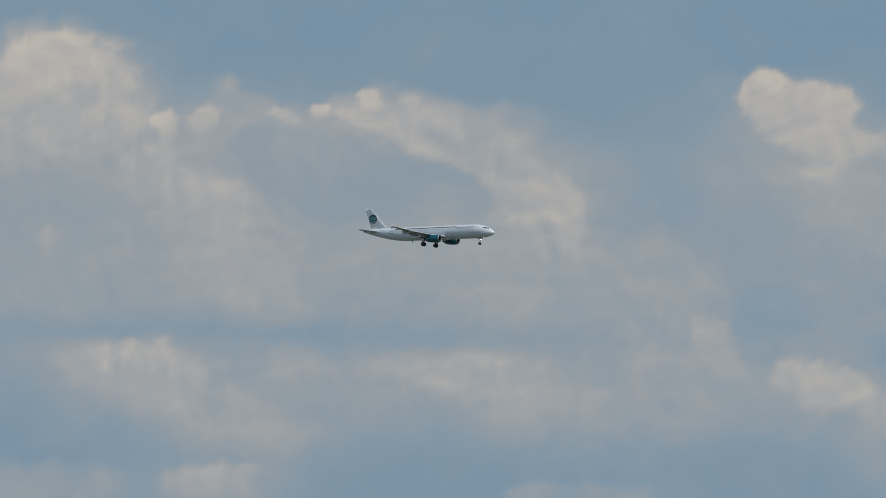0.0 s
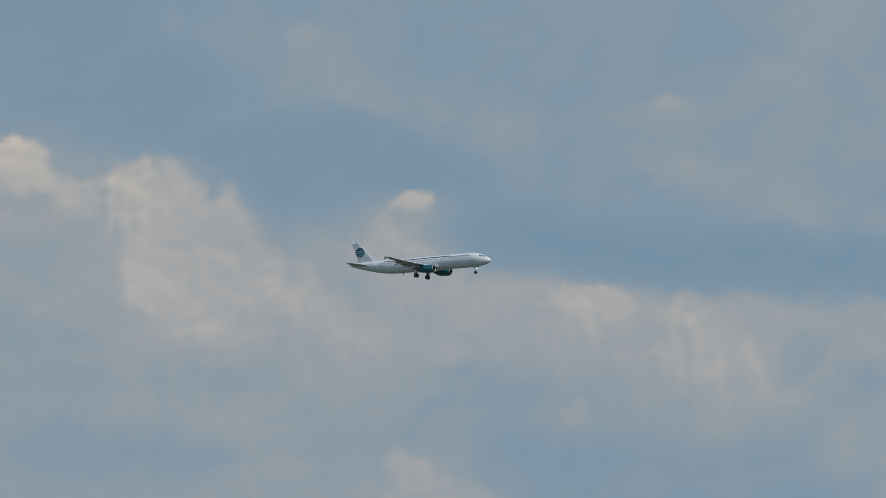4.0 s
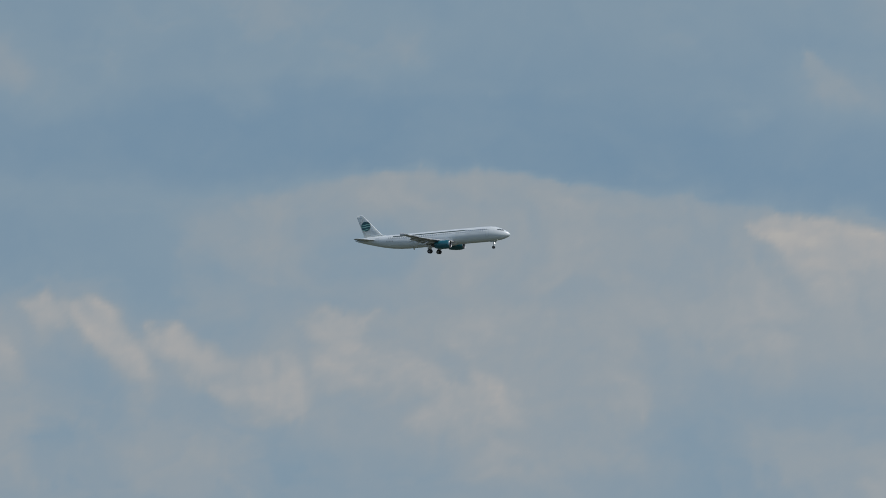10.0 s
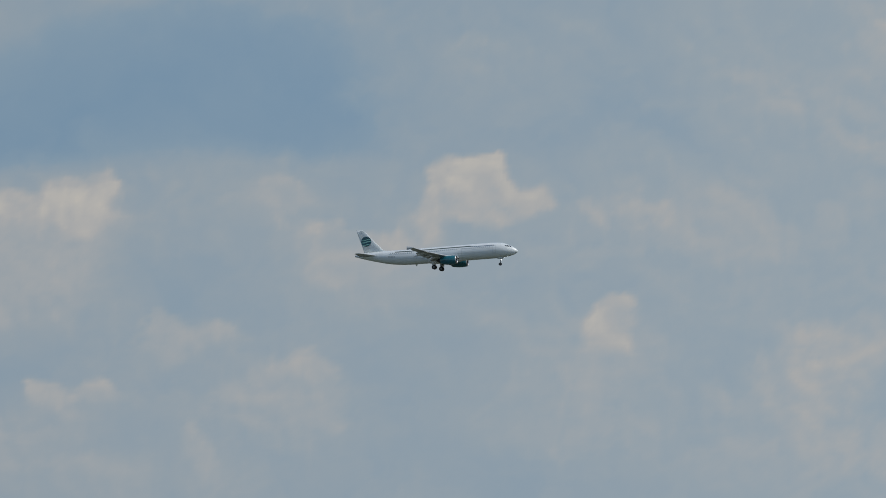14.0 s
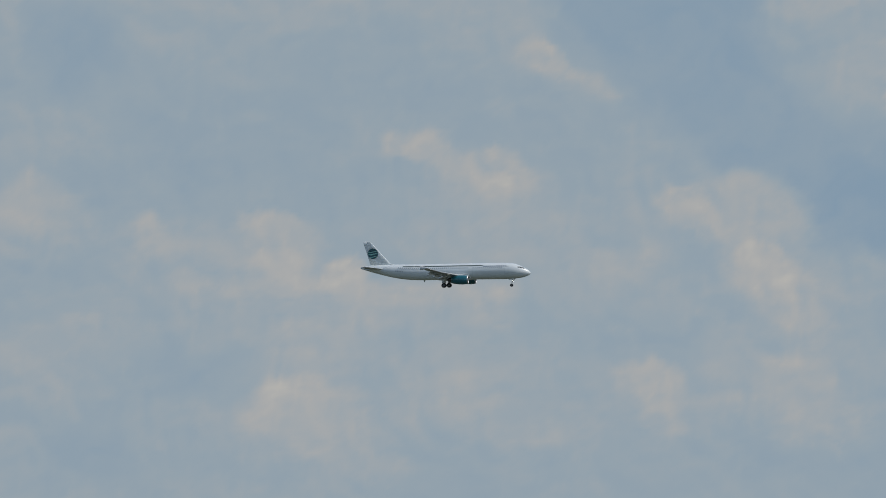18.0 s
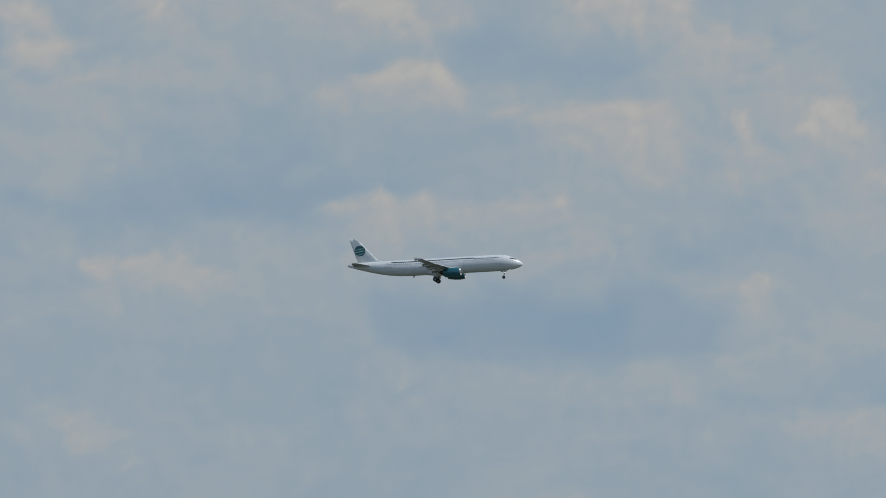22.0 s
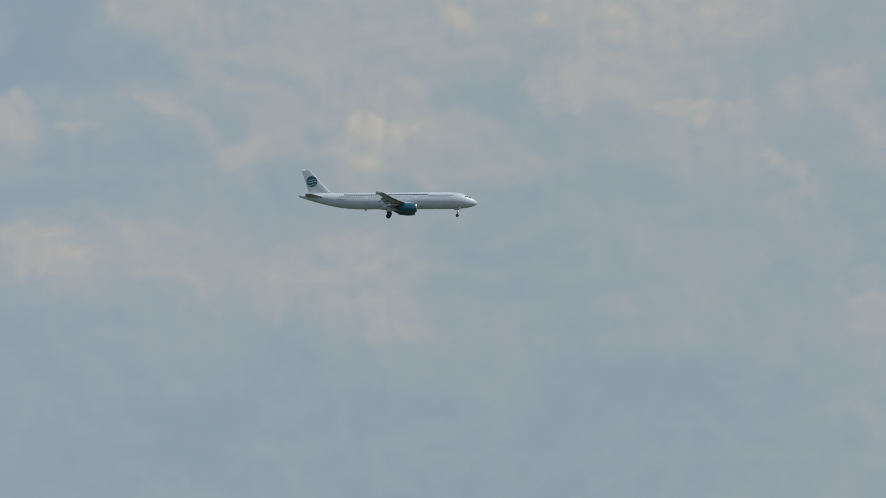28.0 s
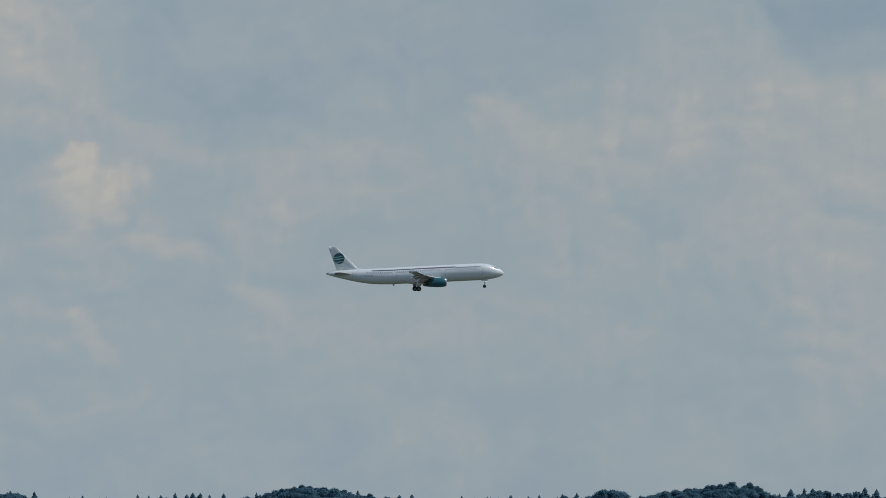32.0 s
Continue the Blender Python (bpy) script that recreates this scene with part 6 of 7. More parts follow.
def sky_backdrop():
    n_el, n_az = GA.shape
    ca = np.cos(np.radians(GE))
    co = np.stack([SKY_R * np.sin(np.radians(GA)) * ca, SKY_R * np.cos(np.radians(GA)) * ca, SKY_R * np.sin(np.radians(GE)) + EYE], -1).reshape(-1, 3)
    idx = np.arange(n_el * n_az).reshape(n_el, n_az)
    quads = np.stack([idx[:-1, :-1], idx[:-1, 1:], idx[1:, 1:], idx[1:, :-1]], -1).reshape(-1, 4)
    me = bpy.data.meshes.new("backdrop")
    me.vertices.add(len(co))
    me.vertices.foreach_set("co", co.ravel())
    me.loops.add(quads.size)
    me.loops.foreach_set("vertex_index", quads.ravel())
    me.polygons.add(len(quads))
    me.polygons.foreach_set("loop_start", np.arange(0, quads.size, 4))
    me.update(calc_edges=True)
    me.attributes.new("cloud_cover", "FLOAT", "POINT").data.foreach_set("value", COVER.ravel().astype(np.float32))
    cool = np.interp(GA, [-36, -23, -16.5, -6, -3, 5], [0, 0.1, 0.9, 1, 1, 1]).ravel()
    me.attributes.new("cool_air", "FLOAT", "POINT").data.foreach_set("value", cool.astype(np.float32))
    low = np.interp(GA, [-36, -6, -2.5, 1, 2.6, 5], [0, 0, 0.45, 0.45, 0.58, 0.58]).ravel()
    me.attributes.new("low_air", "FLOAT", "POINT").data.foreach_set("value", low.astype(np.float32))
    m = bpy.data.materials.new("cloudy_sky")
    m.use_nodes = True
    n, l = m.node_tree.nodes, m.node_tree.links
    n.clear()
    at = n.new("ShaderNodeAttribute")
    at.attribute_name = "cloud_cover"
    co, tx, add = n.new("ShaderNodeTexCoord"), n.new("ShaderNodeTexNoise"), n.new("ShaderNodeMath")
    tx.inputs["Scale"].default_value, tx.inputs["Detail"].default_value = 0.07, 6.0
    add.operation = "MULTIPLY_ADD"
    add.inputs[1].default_value = 0.07
    l.new(co.outputs["Object"], tx.inputs["Vector"])
    l.new(tx.outputs["Fac"], add.inputs[0])
    l.new(at.outputs["Fac"], add.inputs[2])
    # the air is a little warmer at the start of the pan, cooler further round, greyer low over the hills
    tone, last = n.new("ShaderNodeMix"), n.new("ShaderNodeMix")
    for mix, name in ((tone, "cool_air"), (last, "low_air")):
        mix.data_type = "RGBA"
        side = n.new("ShaderNodeAttribute")
        side.attribute_name = name
        l.new(side.outputs["Fac"], mix.inputs["Factor"])
    l.new(tone.outputs[2], last.inputs[6])
    for mix, slot, stops in ((tone, 6, ((0.0, (109, 138, 162)), (0.3, (128, 149, 165)), (0.5, (147, 156, 163)), (0.72, (165, 166, 167)), (1.0, (190, 184, 175)))),
                             (tone, 7, ((0.0, (120, 147, 172)), (0.3, (131, 153, 172)), (0.5, (147, 162, 173)), (0.72, (168, 170, 171)), (1.0, (192, 187, 178)))),
                             (last, 7, ((0.0, (122, 143, 160)), (0.3, (133, 149, 160)), (0.5, (150, 161, 165)), (0.72, (169, 171, 169)), (1.0, (194, 187, 175))))):
        ramp = n.new("ShaderNodeValToRGB")
        els = ramp.color_ramp.elements
        while len(els) < len(stops):
            els.new(0.5)
        for e, (p, c) in zip(els, stops):
            e.position, e.color = p, (*[((v / 255 + 0.055) / 1.055) ** 2.4 for v in c], 1)
        l.new(add.outputs[0], ramp.inputs[0])
        l.new(ramp.outputs[0], mix.inputs[slot])
    em, out = n.new("ShaderNodeEmission"), n.new("ShaderNodeOutputMaterial")
    l.new(last.outputs[2], em.inputs[0])
    l.new(em.outputs[0], out.inputs[0])
    m.cycles.emission_sampling = "NONE"
    me.materials.append(m)
    ob = new("backdrop", me)
    ob.visible_shadow = False
    tagged(ob, "hazy blue summer sky with drifting cream and grey cumulus clouds", "sky", kind="structure")


sky_backdrop()


# ---- ground and hills ----
def ground():
    bm = bmesh.new()
    bmesh.ops.create_grid(bm, x_segments=40, y_segments=40, size=9000)
    ob = part("ground", bm, FIELD, None, "flat green grassland reaching to the horizon")
    tagged(ob, category="ground", kind="structure")


ground()
RIDGE = 4700.0


def crest(az):
    """Elevation of the wooded ridge's ground, in degrees."""
    bump = lambda c, w, h: h * math.exp(-((az - c) / w) ** 2)
    e = 1.068 + bump(-0.45, 0.16, 0.0600) + bump(-0.23, 0.16, 0.0809) + bump(-0.08, 0.16, 0.0400) + bump(0.07, 0.16, 0.0689) + bump(0.25, 0.14, 0.0430) + bump(0.39, 0.12, 0.0253) + bump(0.55, 0.14, 0.0229) + bump(0.75, 0.14, 0.0009) + bump(1.02, 0.12, -0.0132)
    e += bump(1.25, 0.14, 0.0108) + bump(1.45, 0.1, -0.0023) + bump(1.6, 0.08, 0.0265) + bump(1.72, 0.09, 0.0441) + bump(1.85, 0.09, 0.0425) + bump(1.99, 0.09, 0.0185) + bump(2.27, 0.15, -0.0036) + bump(2.82, 0.14, 0.0151) + bump(2.94, 0.06, 0.0391)
    return e + bump(3.17, 0.1, 0.0374) + bump(3.29, 0.09, 0.0308) + bump(3.4, 0.07, 0.0594) + bump(3.5, 0.05, 0.0506) + bump(3.72, 0.15, 0.0341) + bump(3.95, 0.14, 0.0201) + bump(4.17, 0.15, 0.0164) + bump(-0.73, 0.2, 0.0186)


def hill_height(az, r):
    h = RIDGE * math.tan(radians(crest(az))) + EYE
    f = (r - 4550.0) / (RIDGE - 4550.0)
    f = 0 if f < 0 else 1 - (1 - f) ** 1.4 if f < 1 else 1 - 0.8 * min(1, (r - RIDGE) / 160.0) ** 2
    fall = min(1, (az + 9) / 5, (10 - az) / 5)
    return max(0.0, h * f * max(0, fall)) + 0.6 * noise.noise((az * 6, r * 0.02, 3.0)) + 0.2


def hill():
    bm = bmesh.new()
    rows = []
    for i in range(381):
        az = -9 + 19 * i / 380
        rows.append([bm.verts.new((r * math.sin(radians(az)), r * math.cos(radians(az)), hill_height(az, r))) for r in range(4530, 4861, 10)])
    for a, b in zip(rows, rows[1:]):
        for i in range(len(a) - 1):
            bm.faces.new((a[i], a[i + 1], b[i + 1], b[i]))
    # the slope takes the same haze-blued leaf colour as the trees
    tagged(part("hill", bm, HAZY_LEAF, None, "long low hill ridge under dark green forest, tinted blue for haze"), category="hill", kind="structure")


hill()


# ---- woods ----
def clump_mesh(seed, detail):
    """Points and faces of a ragged leaf clump of radius 1."""
    bm = bmesh.new()
    bmesh.ops.create_icosphere(bm, subdivisions=detail, radius=1)
    rnd = random.Random(seed)
    pts = []
    for v in bm.verts:
        k = 1 + 0.34 * noise.noise(v.co * 1.7 + Vector((seed * 3.1, 0, 0))) + rnd.uniform(-0.07, 0.07)
        pts.append(tuple(v.co * k))
    faces = [tuple(v.index for v in f.verts) for f in bm.faces]
    bm.free()
    return pts, faces


CLUMPS = [clump_mesh(s + 20, 2) for s in range(9)]


def leafy_crown(rnd, wide, high, sprays, spray, heaps=6):
    """A broadleaf crown: an uneven heap of clumps under many small sprays of leaves, some standing off it."""
    pts, faces, heap_of = [], [], []
    lean = rnd.uniform(-0.1, 0.1) * wide
    for k in range(heaps):
        a, t = rnd.uniform(0, 6.283), rnd.random()
        rr = 0.33 * wide * (1 - t) ** 0.6 * (0.2 if k == 0 else 1)
        s = wide * (0.32 if k == 0 else rnd.uniform(0.17, 0.25) * (1.1 - 0.35 * t))
        heap_of.append((rr * math.cos(a) + lean * t, rr * math.sin(a), high * (0.45 if k == 0 else 0.2 + 0.55 * t), s, s * rnd.uniform(0.65, 0.95) * high / wide * 1.1))
    for x0, y0, z0, s, sz in heap_of:
        p, f = CLUMPS[rnd.randrange(len(CLUMPS))]
        o = len(pts)
        pts += [(x0 + s * x, y0 + s * y, z0 + sz * z) for x, y, z in p]
        faces += [tuple(o + i for i in q) for q in f]
    for k in range(sprays):
        x0, y0, z0, s, sz = heap_of[rnd.randrange(heaps)]
        a, h = rnd.uniform(0, 6.283), rnd.uniform(-0.25, 1.0)
        w, q = math.sqrt(1 - h * h), rnd.uniform(0.92, 1.16)
        c = Vector((x0 + s * q * w * math.cos(a), y0 + s * q * w * math.sin(a), z0 + sz * q * h))
        o = len(pts)
        for _ in range(3):
            pts.append(tuple(c + Vector((rnd.gauss(0, 1), rnd.gauss(0, 1), 0.7 * rnd.gauss(0, 1))) * spray))
        faces.append((o, o + 1, o + 2))
    return pts, faces


def needle_crown(rnd, wide, high):
    """A conifer crown: ragged skirts of branches, narrowing to a tip."""
    pts, faces = [], []
    tiers, k = 8, 9
    for t in range(tiers):
        z0, z1 = high * (0.08 + 0.82 * t / tiers), high * (0.10 + 0.80 * (t + 1.7) / tiers)
        r = wide * 0.5 * (1 - t / tiers) ** 0.6
        o = len(pts)
        for i in range(k):
            a = 6.283 * (i + rnd.uniform(-0.35, 0.35)) / k
            q = r * rnd.uniform(0.5, 1.25)
            pts.append((q * math.cos(a), q * math.sin(a), z0 - 0.07 * high * rnd.random()))
        pts.append((0, 0, min(z1, high)))
        faces += [(o + i, o + (i + 1) % k, o + k) for i in range(k)]
    return pts, faces


def join_crowns(name, items, mat, label, category):
    """Many crowns as one mesh."""
    verts, faces, n = [], [], 0
    for (pts, fs), (x, y, z), turn in items:
        c, s = math.cos(turn), math.sin(turn)
        p = np.array(pts)
        verts.append(np.stack([x + c * p[:, 0] - s * p[:, 1], y + s * p[:, 0] + c * p[:, 1], z + p[:, 2]], -1))
        faces.append(np.array(fs) + n)
        n += len(p)
    verts, faces = np.concatenate(verts), np.concatenate(faces)
    me = bpy.data.meshes.new(name)
    me.vertices.add(len(verts))
    me.vertices.foreach_set("co", verts.ravel())
    me.loops.add(faces.size)
    me.loops.foreach_set("vertex_index", faces.ravel())
    me.polygons.add(len(faces))
    me.polygons.foreach_set("loop_start", np.arange(0, faces.size, 3))
    me.update(calc_edges=True)
    me.polygons.foreach_set("use_smooth", [True] * len(faces))
    me.materials.append(mat)
    return tagged(new(name, me), label, category, kind="stuff")


def is_leafy(az, rnd):
    """Broadleaves crown the hilltops, conifers stand on the saddles."""
    w = max(math.exp(-((az - c) / s) ** 4) for c, s in ((-0.07, 0.52), (1.8, 0.3), (3.3, 0.45)))
    return rnd.random() < 0.20 + 0.80 * w


def woods():
    rnd = random.Random(4)
    broad = [leafy_crown(rnd, rnd.uniform(5.0, 9.0), rnd.uniform(4.4, 5.8), 300, 0.36, 3) for _ in range(40)]
    spiky = [needle_crown(rnd, rnd.uniform(3.4, 5.0), rnd.uniform(5.0, 6.8)) for _ in range(20)]
    leaves, needles = [], []
    for j in range(24):
        r = RIDGE - 1 - 3.3 * j
        az = -2.0
        while az < 4.4:
            az += rnd.uniform(0.032, 0.066)
            rr, leafy = r + rnd.uniform(-2.2, 2.2), is_leafy(az, rnd) or rnd.random() < 0.3
            p = (rr * math.sin(radians(az)), rr * math.cos(radians(az)), hill_height(az, rr) - 2.3 + rnd.uniform(-0.5, 0.3) - (0 if leafy else 0.9))
            (leaves if leafy else needles).append((rnd.choice(broad if leafy else spiky), p, rnd.uniform(0, 6.28)))
    join_crowns("broadleaf_wood", leaves, HAZY_LEAF, "dense dark green broadleaf wood on the hillside, tinted blue for haze", "forest")
    join_crowns("conifer_wood", needles, HAZY_NEEDLE, "dense conifer wood on the hillside, its green tinted blue for haze", "forest")


def tree(kind, rnd, wide, high):
    """One tree of the skyline: tapered trunk, limbs and crown."""
    base = new(kind + "_tree")
    leafy = kind == "broadleaf"
    part("trunk", rod((0, 0, -0.4), (0, 0, high * (0.55 if leafy else 0.95)), high * 0.03, high * 0.008, 7), BARK, base)
    if leafy:
        for k in range(4):
            a = 1.6 * k + rnd.random()
            part("limb", rod((0, 0, high * 0.3), (0.3 * wide * math.cos(a), 0.3 * wide * math.sin(a), high * 0.65), high * 0.014, high * 0.006, 6), BARK, base)
    pts, faces = leafy_crown(rnd, wide, high, 700, 0.25) if leafy else needle_crown(rnd, wide, high)
    me = bpy.data.meshes.new("crown")
    me.from_pydata(pts, [], faces)
    me.polygons.foreach_set("use_smooth", [True] * len(faces))
    me.materials.append(HAZY_LEAF if leafy else HAZY_NEEDLE)
    new("crown", me).parent = base
    return tagged(base, "rounded dark green broadleaf tree on the ridge, tinted blue for haze" if leafy else "slender dark conifer standing out on the ridge, tinted blue for haze", "tree", "trees along the ridge")


def skyline():
    """Single trees along the ridge: tall broadleaves on the first hilltop, low crowns on the others, conifers along the saddles."""
    rnd = random.Random(9)
    tall = [tree("broadleaf", rnd, rnd.uniform(6.5, 9.5), rnd.uniform(6.0, 7.4)) for _ in range(9)]
    low = [tree("broadleaf", rnd, rnd.uniform(3.0, 5.2), rnd.uniform(3.0, 3.8)) for _ in range(7)]
    spiky = [tree("conifer", rnd, rnd.uniform(3.4, 5.2), rnd.uniform(4.2, 6.0)) for _ in range(8)]
    used, spots = set(), []
    az = -1.6
    while az < 4.3:
        az += rnd.uniform(0.018, 0.056)
        if not -0.25 < az < 0.2:
            leafy = is_leafy(az, rnd)
            spots.append((az, rnd.uniform(-4, 3), low if leafy else spiky, rnd.uniform(0.7, 1.5) if leafy else rnd.uniform(0.2, 2.4)))
    for back in (-5.5, -1.5, 2.5):
        az = -0.235 + rnd.uniform(0, 0.02)
        while az < 0.2:
            high = rnd.random() < 0.35 + 6 * min(az + 0.235, 0.2 - az)
            spots.append((az, back + rnd.uniform(-1, 1), tall if high else low, rnd.uniform(0.7, 1.8) if high else rnd.uniform(-0.1, 0.6)))
            az += rnd.uniform(0.024, 0.05)
    for az, back, kinds, sunk in spots:
        r = RIDGE + back
        src = rnd.choice(kinds)
        m = pose(r * math.sin(radians(az)), r * math.cos(radians(az)), hill_height(az, r) - sunk, 0, 0, rnd.uniform(0, 360))
        if src in used:
            copy_thing(src, m)
        else:
            used.add(src)
            src.matrix_basis = m
    for src in tall + low + spiky:
        if src not in used:
            az = rnd.uniform(0.4, 3.8)
            src.matrix_basis = pose(RIDGE * math.sin(radians(az)), RIDGE * math.cos(radians(az)), hill_height(az, RIDGE) - 1.6)


woods()
skyline()


# ---- airliner; x forward from the nose tip, y to port, z up from the cabin's axis ----
PROFILE = ((0.0, -0.55, 0.03), (0.08, -0.55, 0.22), (0.25, -0.53, 0.42), (0.55, -0.49, 0.66), (1.0, -0.43, 0.93), (1.6, -0.35, 1.20), (2.3, -0.24, 1.47), (3.1, -0.13, 1.71),
           (4.1, -0.01, 1.93), (5.3, 0.04, 2.05), (7.0, 0.06, 2.12), (12.0, 0.06, 2.12), (18.0, 0.05, 2.11), (24.0, 0.03, 2.09), (29.0, 0.0, 2.07), (31.5, 0.05, 2.03),
           (34.0, 0.19, 1.90), (36.5, 0.42, 1.68), (39.0, 0.71, 1.36), (41.3, 0.98, 1.00), (43.0, 1.15, 0.66), (44.1, 1.24, 0.40), (44.65, 1.27, 0.24))


def hull(x):
    """Middle height and half height of the fuselage x metres behind the nose."""
    xs = [p[0] for p in PROFILE]
    return float(np.interp(x, xs, [p[1] for p in PROFILE])), float(np.interp(x, xs, [p[2] for p in PROFILE]))


def skin(x, a, side=-1, off=0.0):
    """A point of the fuselage's skin: a degrees above the horizontal, side -1 to starboard."""
    zc, r = hull(x)
    return (-x, side * (r * 0.955 + off) * math.cos(radians(a)), zc + (r + off) * math.sin(radians(a)))


def patch(x0, x1, a0, a1, side=-1, off=0.012, nx=3, na=3, slant=0.0):
    """A thin plate that follows the fuselage's skin."""
    bm = bmesh.new()
    grid = [[bm.verts.new(skin(x0 + (x1 - x0) * i / nx + slant * j / na, a0 + (a1 - a0) * j / na, side, off)) for j in range(na + 1)] for i in range(nx + 1)]
    for i in range(nx):
        for j in range(na):
            bm.faces.new((grid[i][j], grid[i + 1][j], grid[i + 1][j + 1], grid[i][j + 1]))
    return bm


def outline(x0, x1, a0, a1, side, w=0.05):
    """A door seam: four thin strips on the skin."""
    bm = bmesh.new()
    da = math.degrees(w / 2.0)
    for r in ((x0, x1, a0, a0 + da), (x0, x1, a1 - da, a1), (x0, x0 + w, a0, a1), (x1 - w, x1, a0, a1)):
        g = [[bm.verts.new(skin(r[0] + (r[1] - r[0]) * i, r[2] + (r[3] - r[2]) * j / 6, side, 0.012)) for j in range(7)] for i in range(2)]
        for j in range(6):
            bm.faces.new((g[0][j], g[1][j], g[1][j + 1], g[0][j + 1]))
    return bm


def fuselage(plane):
    body = part("fuselage", loft([ring_x(-x, 0, z, r * 0.955, r, 48) for x, z, r in PROFILE]), WHITE, plane, "white painted fuselage")
    part("exhaust", loft([ring_x(-44.62, 0, 1.27, 0.2, 0.21, 16), ring_x(-44.8, 0, 1.28, 0.17, 0.18, 16)]), HOLE, body)
    fair = []
    for i in range(17):
        t = i / 16
        s = math.sin(math.pi * t) ** 0.45 if 0 < t < 1 else 0.03
        fair.append(ring_x(-13.8 - 12.2 * t, 0, -1.45, 2.02 * s, 0.98 * s, 24))
    part("belly_fairing", loft(fair), BELLY, plane, "light grey belly fairing")
    for side in (-1, 1):
        for x0, x1, a0, a1, sl in ((1.5, 1.98, 48, 70, 0.24), (2.06, 2.6, 41, 60, 0.2), (2.7, 3.2, 37, 50, 0.06)):
            part("cockpit_window", patch(x0, x1, a0, a1, side, 0.012, 4, 4, sl), GLASS, plane, "dark cockpit pane")
        for x in (5.6, 15.0, 27.4, 37.6):
            z, r = hull(x)
            part("door", outline(x, x + 0.92, -20, 36, side), SEAM, plane, "door with a grey seam")
        # cabin windows share one pane
        pane = patch(8.0, 8.23, 22.0, 30.5, side, 0.012, 1, 2)
        me = bpy.data.meshes.new("cabin_window")
        pane.to_mesh(me)
        pane.free()
        me.materials.append(PORT)
        for k in range(52):
            x = 7.2 + 0.535 * k
            if any(d - 0.3 < x < d + 1.1 for d in (15.0, 27.4)):
                continue
            w = new("cabin_window", me)
            w.parent = plane
            z = hull(x)[0]
            w.location = (8.0 - x, 0, z if x < 29.2 else z * 1.0)
            if x > 30:
                w.location.y = -side * (2.07 - hull(x)[1]) * 0.9
        rnd = random.Random(3)
        x = 6.1
        for k in range(11):
            w = rnd.uniform(0.34, 0.52)
            part("lettering", patch(x, x + w, 34.5, 43, side, 0.012, 2, 3), NAVY, plane, "dark blue title bar")
            x += w + 0.16
        part("cheatline", patch(12.4, 33.5, 40.0, 50.0, side, 0.012, 24, 3), LINE, plane, "dark grey line along the cabin roof")
        x = 6.6
        for k in range(9):
            w = rnd.uniform(0.3, 0.5)
            part("small_lettering", patch(x, x + w, 15, 18, side, 0.012, 2, 2), SEAM, plane)
            x += w + 0.2
        for k in range(5):
            part("registration_bar", patch(33.4 + 0.42 * k, 33.7 + 0.42 * k, -4, 9, side, 0.012, 2, 2), SEAM, plane)
    part("beacon", rod((-20, 0, 2.0), (-20, 0, 2.10), 0.08, 0.05), GLOW_R, plane, "red beacon")
    part("antenna", loft([foil(-9.5, 0, 2.02, 0.5, 0.1, upright=True), foil(-9.65, 0, 2.24, 0.2, 0.1, upright=True)]), WHITE, plane)
    part("antenna", loft([foil(-27.7, 0, -2.0, 0.6, 0.1, upright=True), foil(-27.9, 0, -2.55, 0.25, 0.1, upright=True)]), WHITE, plane)


def wing_at(y):
    """Leading edge x, height, chord and thickness of the wing at y metres from the axis."""
    ys = (1.4, 6.4, 12.0, 17.0)
    return [float(np.interp(y, ys, v)) for v in ((-15.5, -18.35, -21.45, -24.2), (-1.30, -0.78, 0.02, 1.08), (7.1, 4.35, 2.9, 1.5), (0.15, 0.125, 0.11, 0.1))]


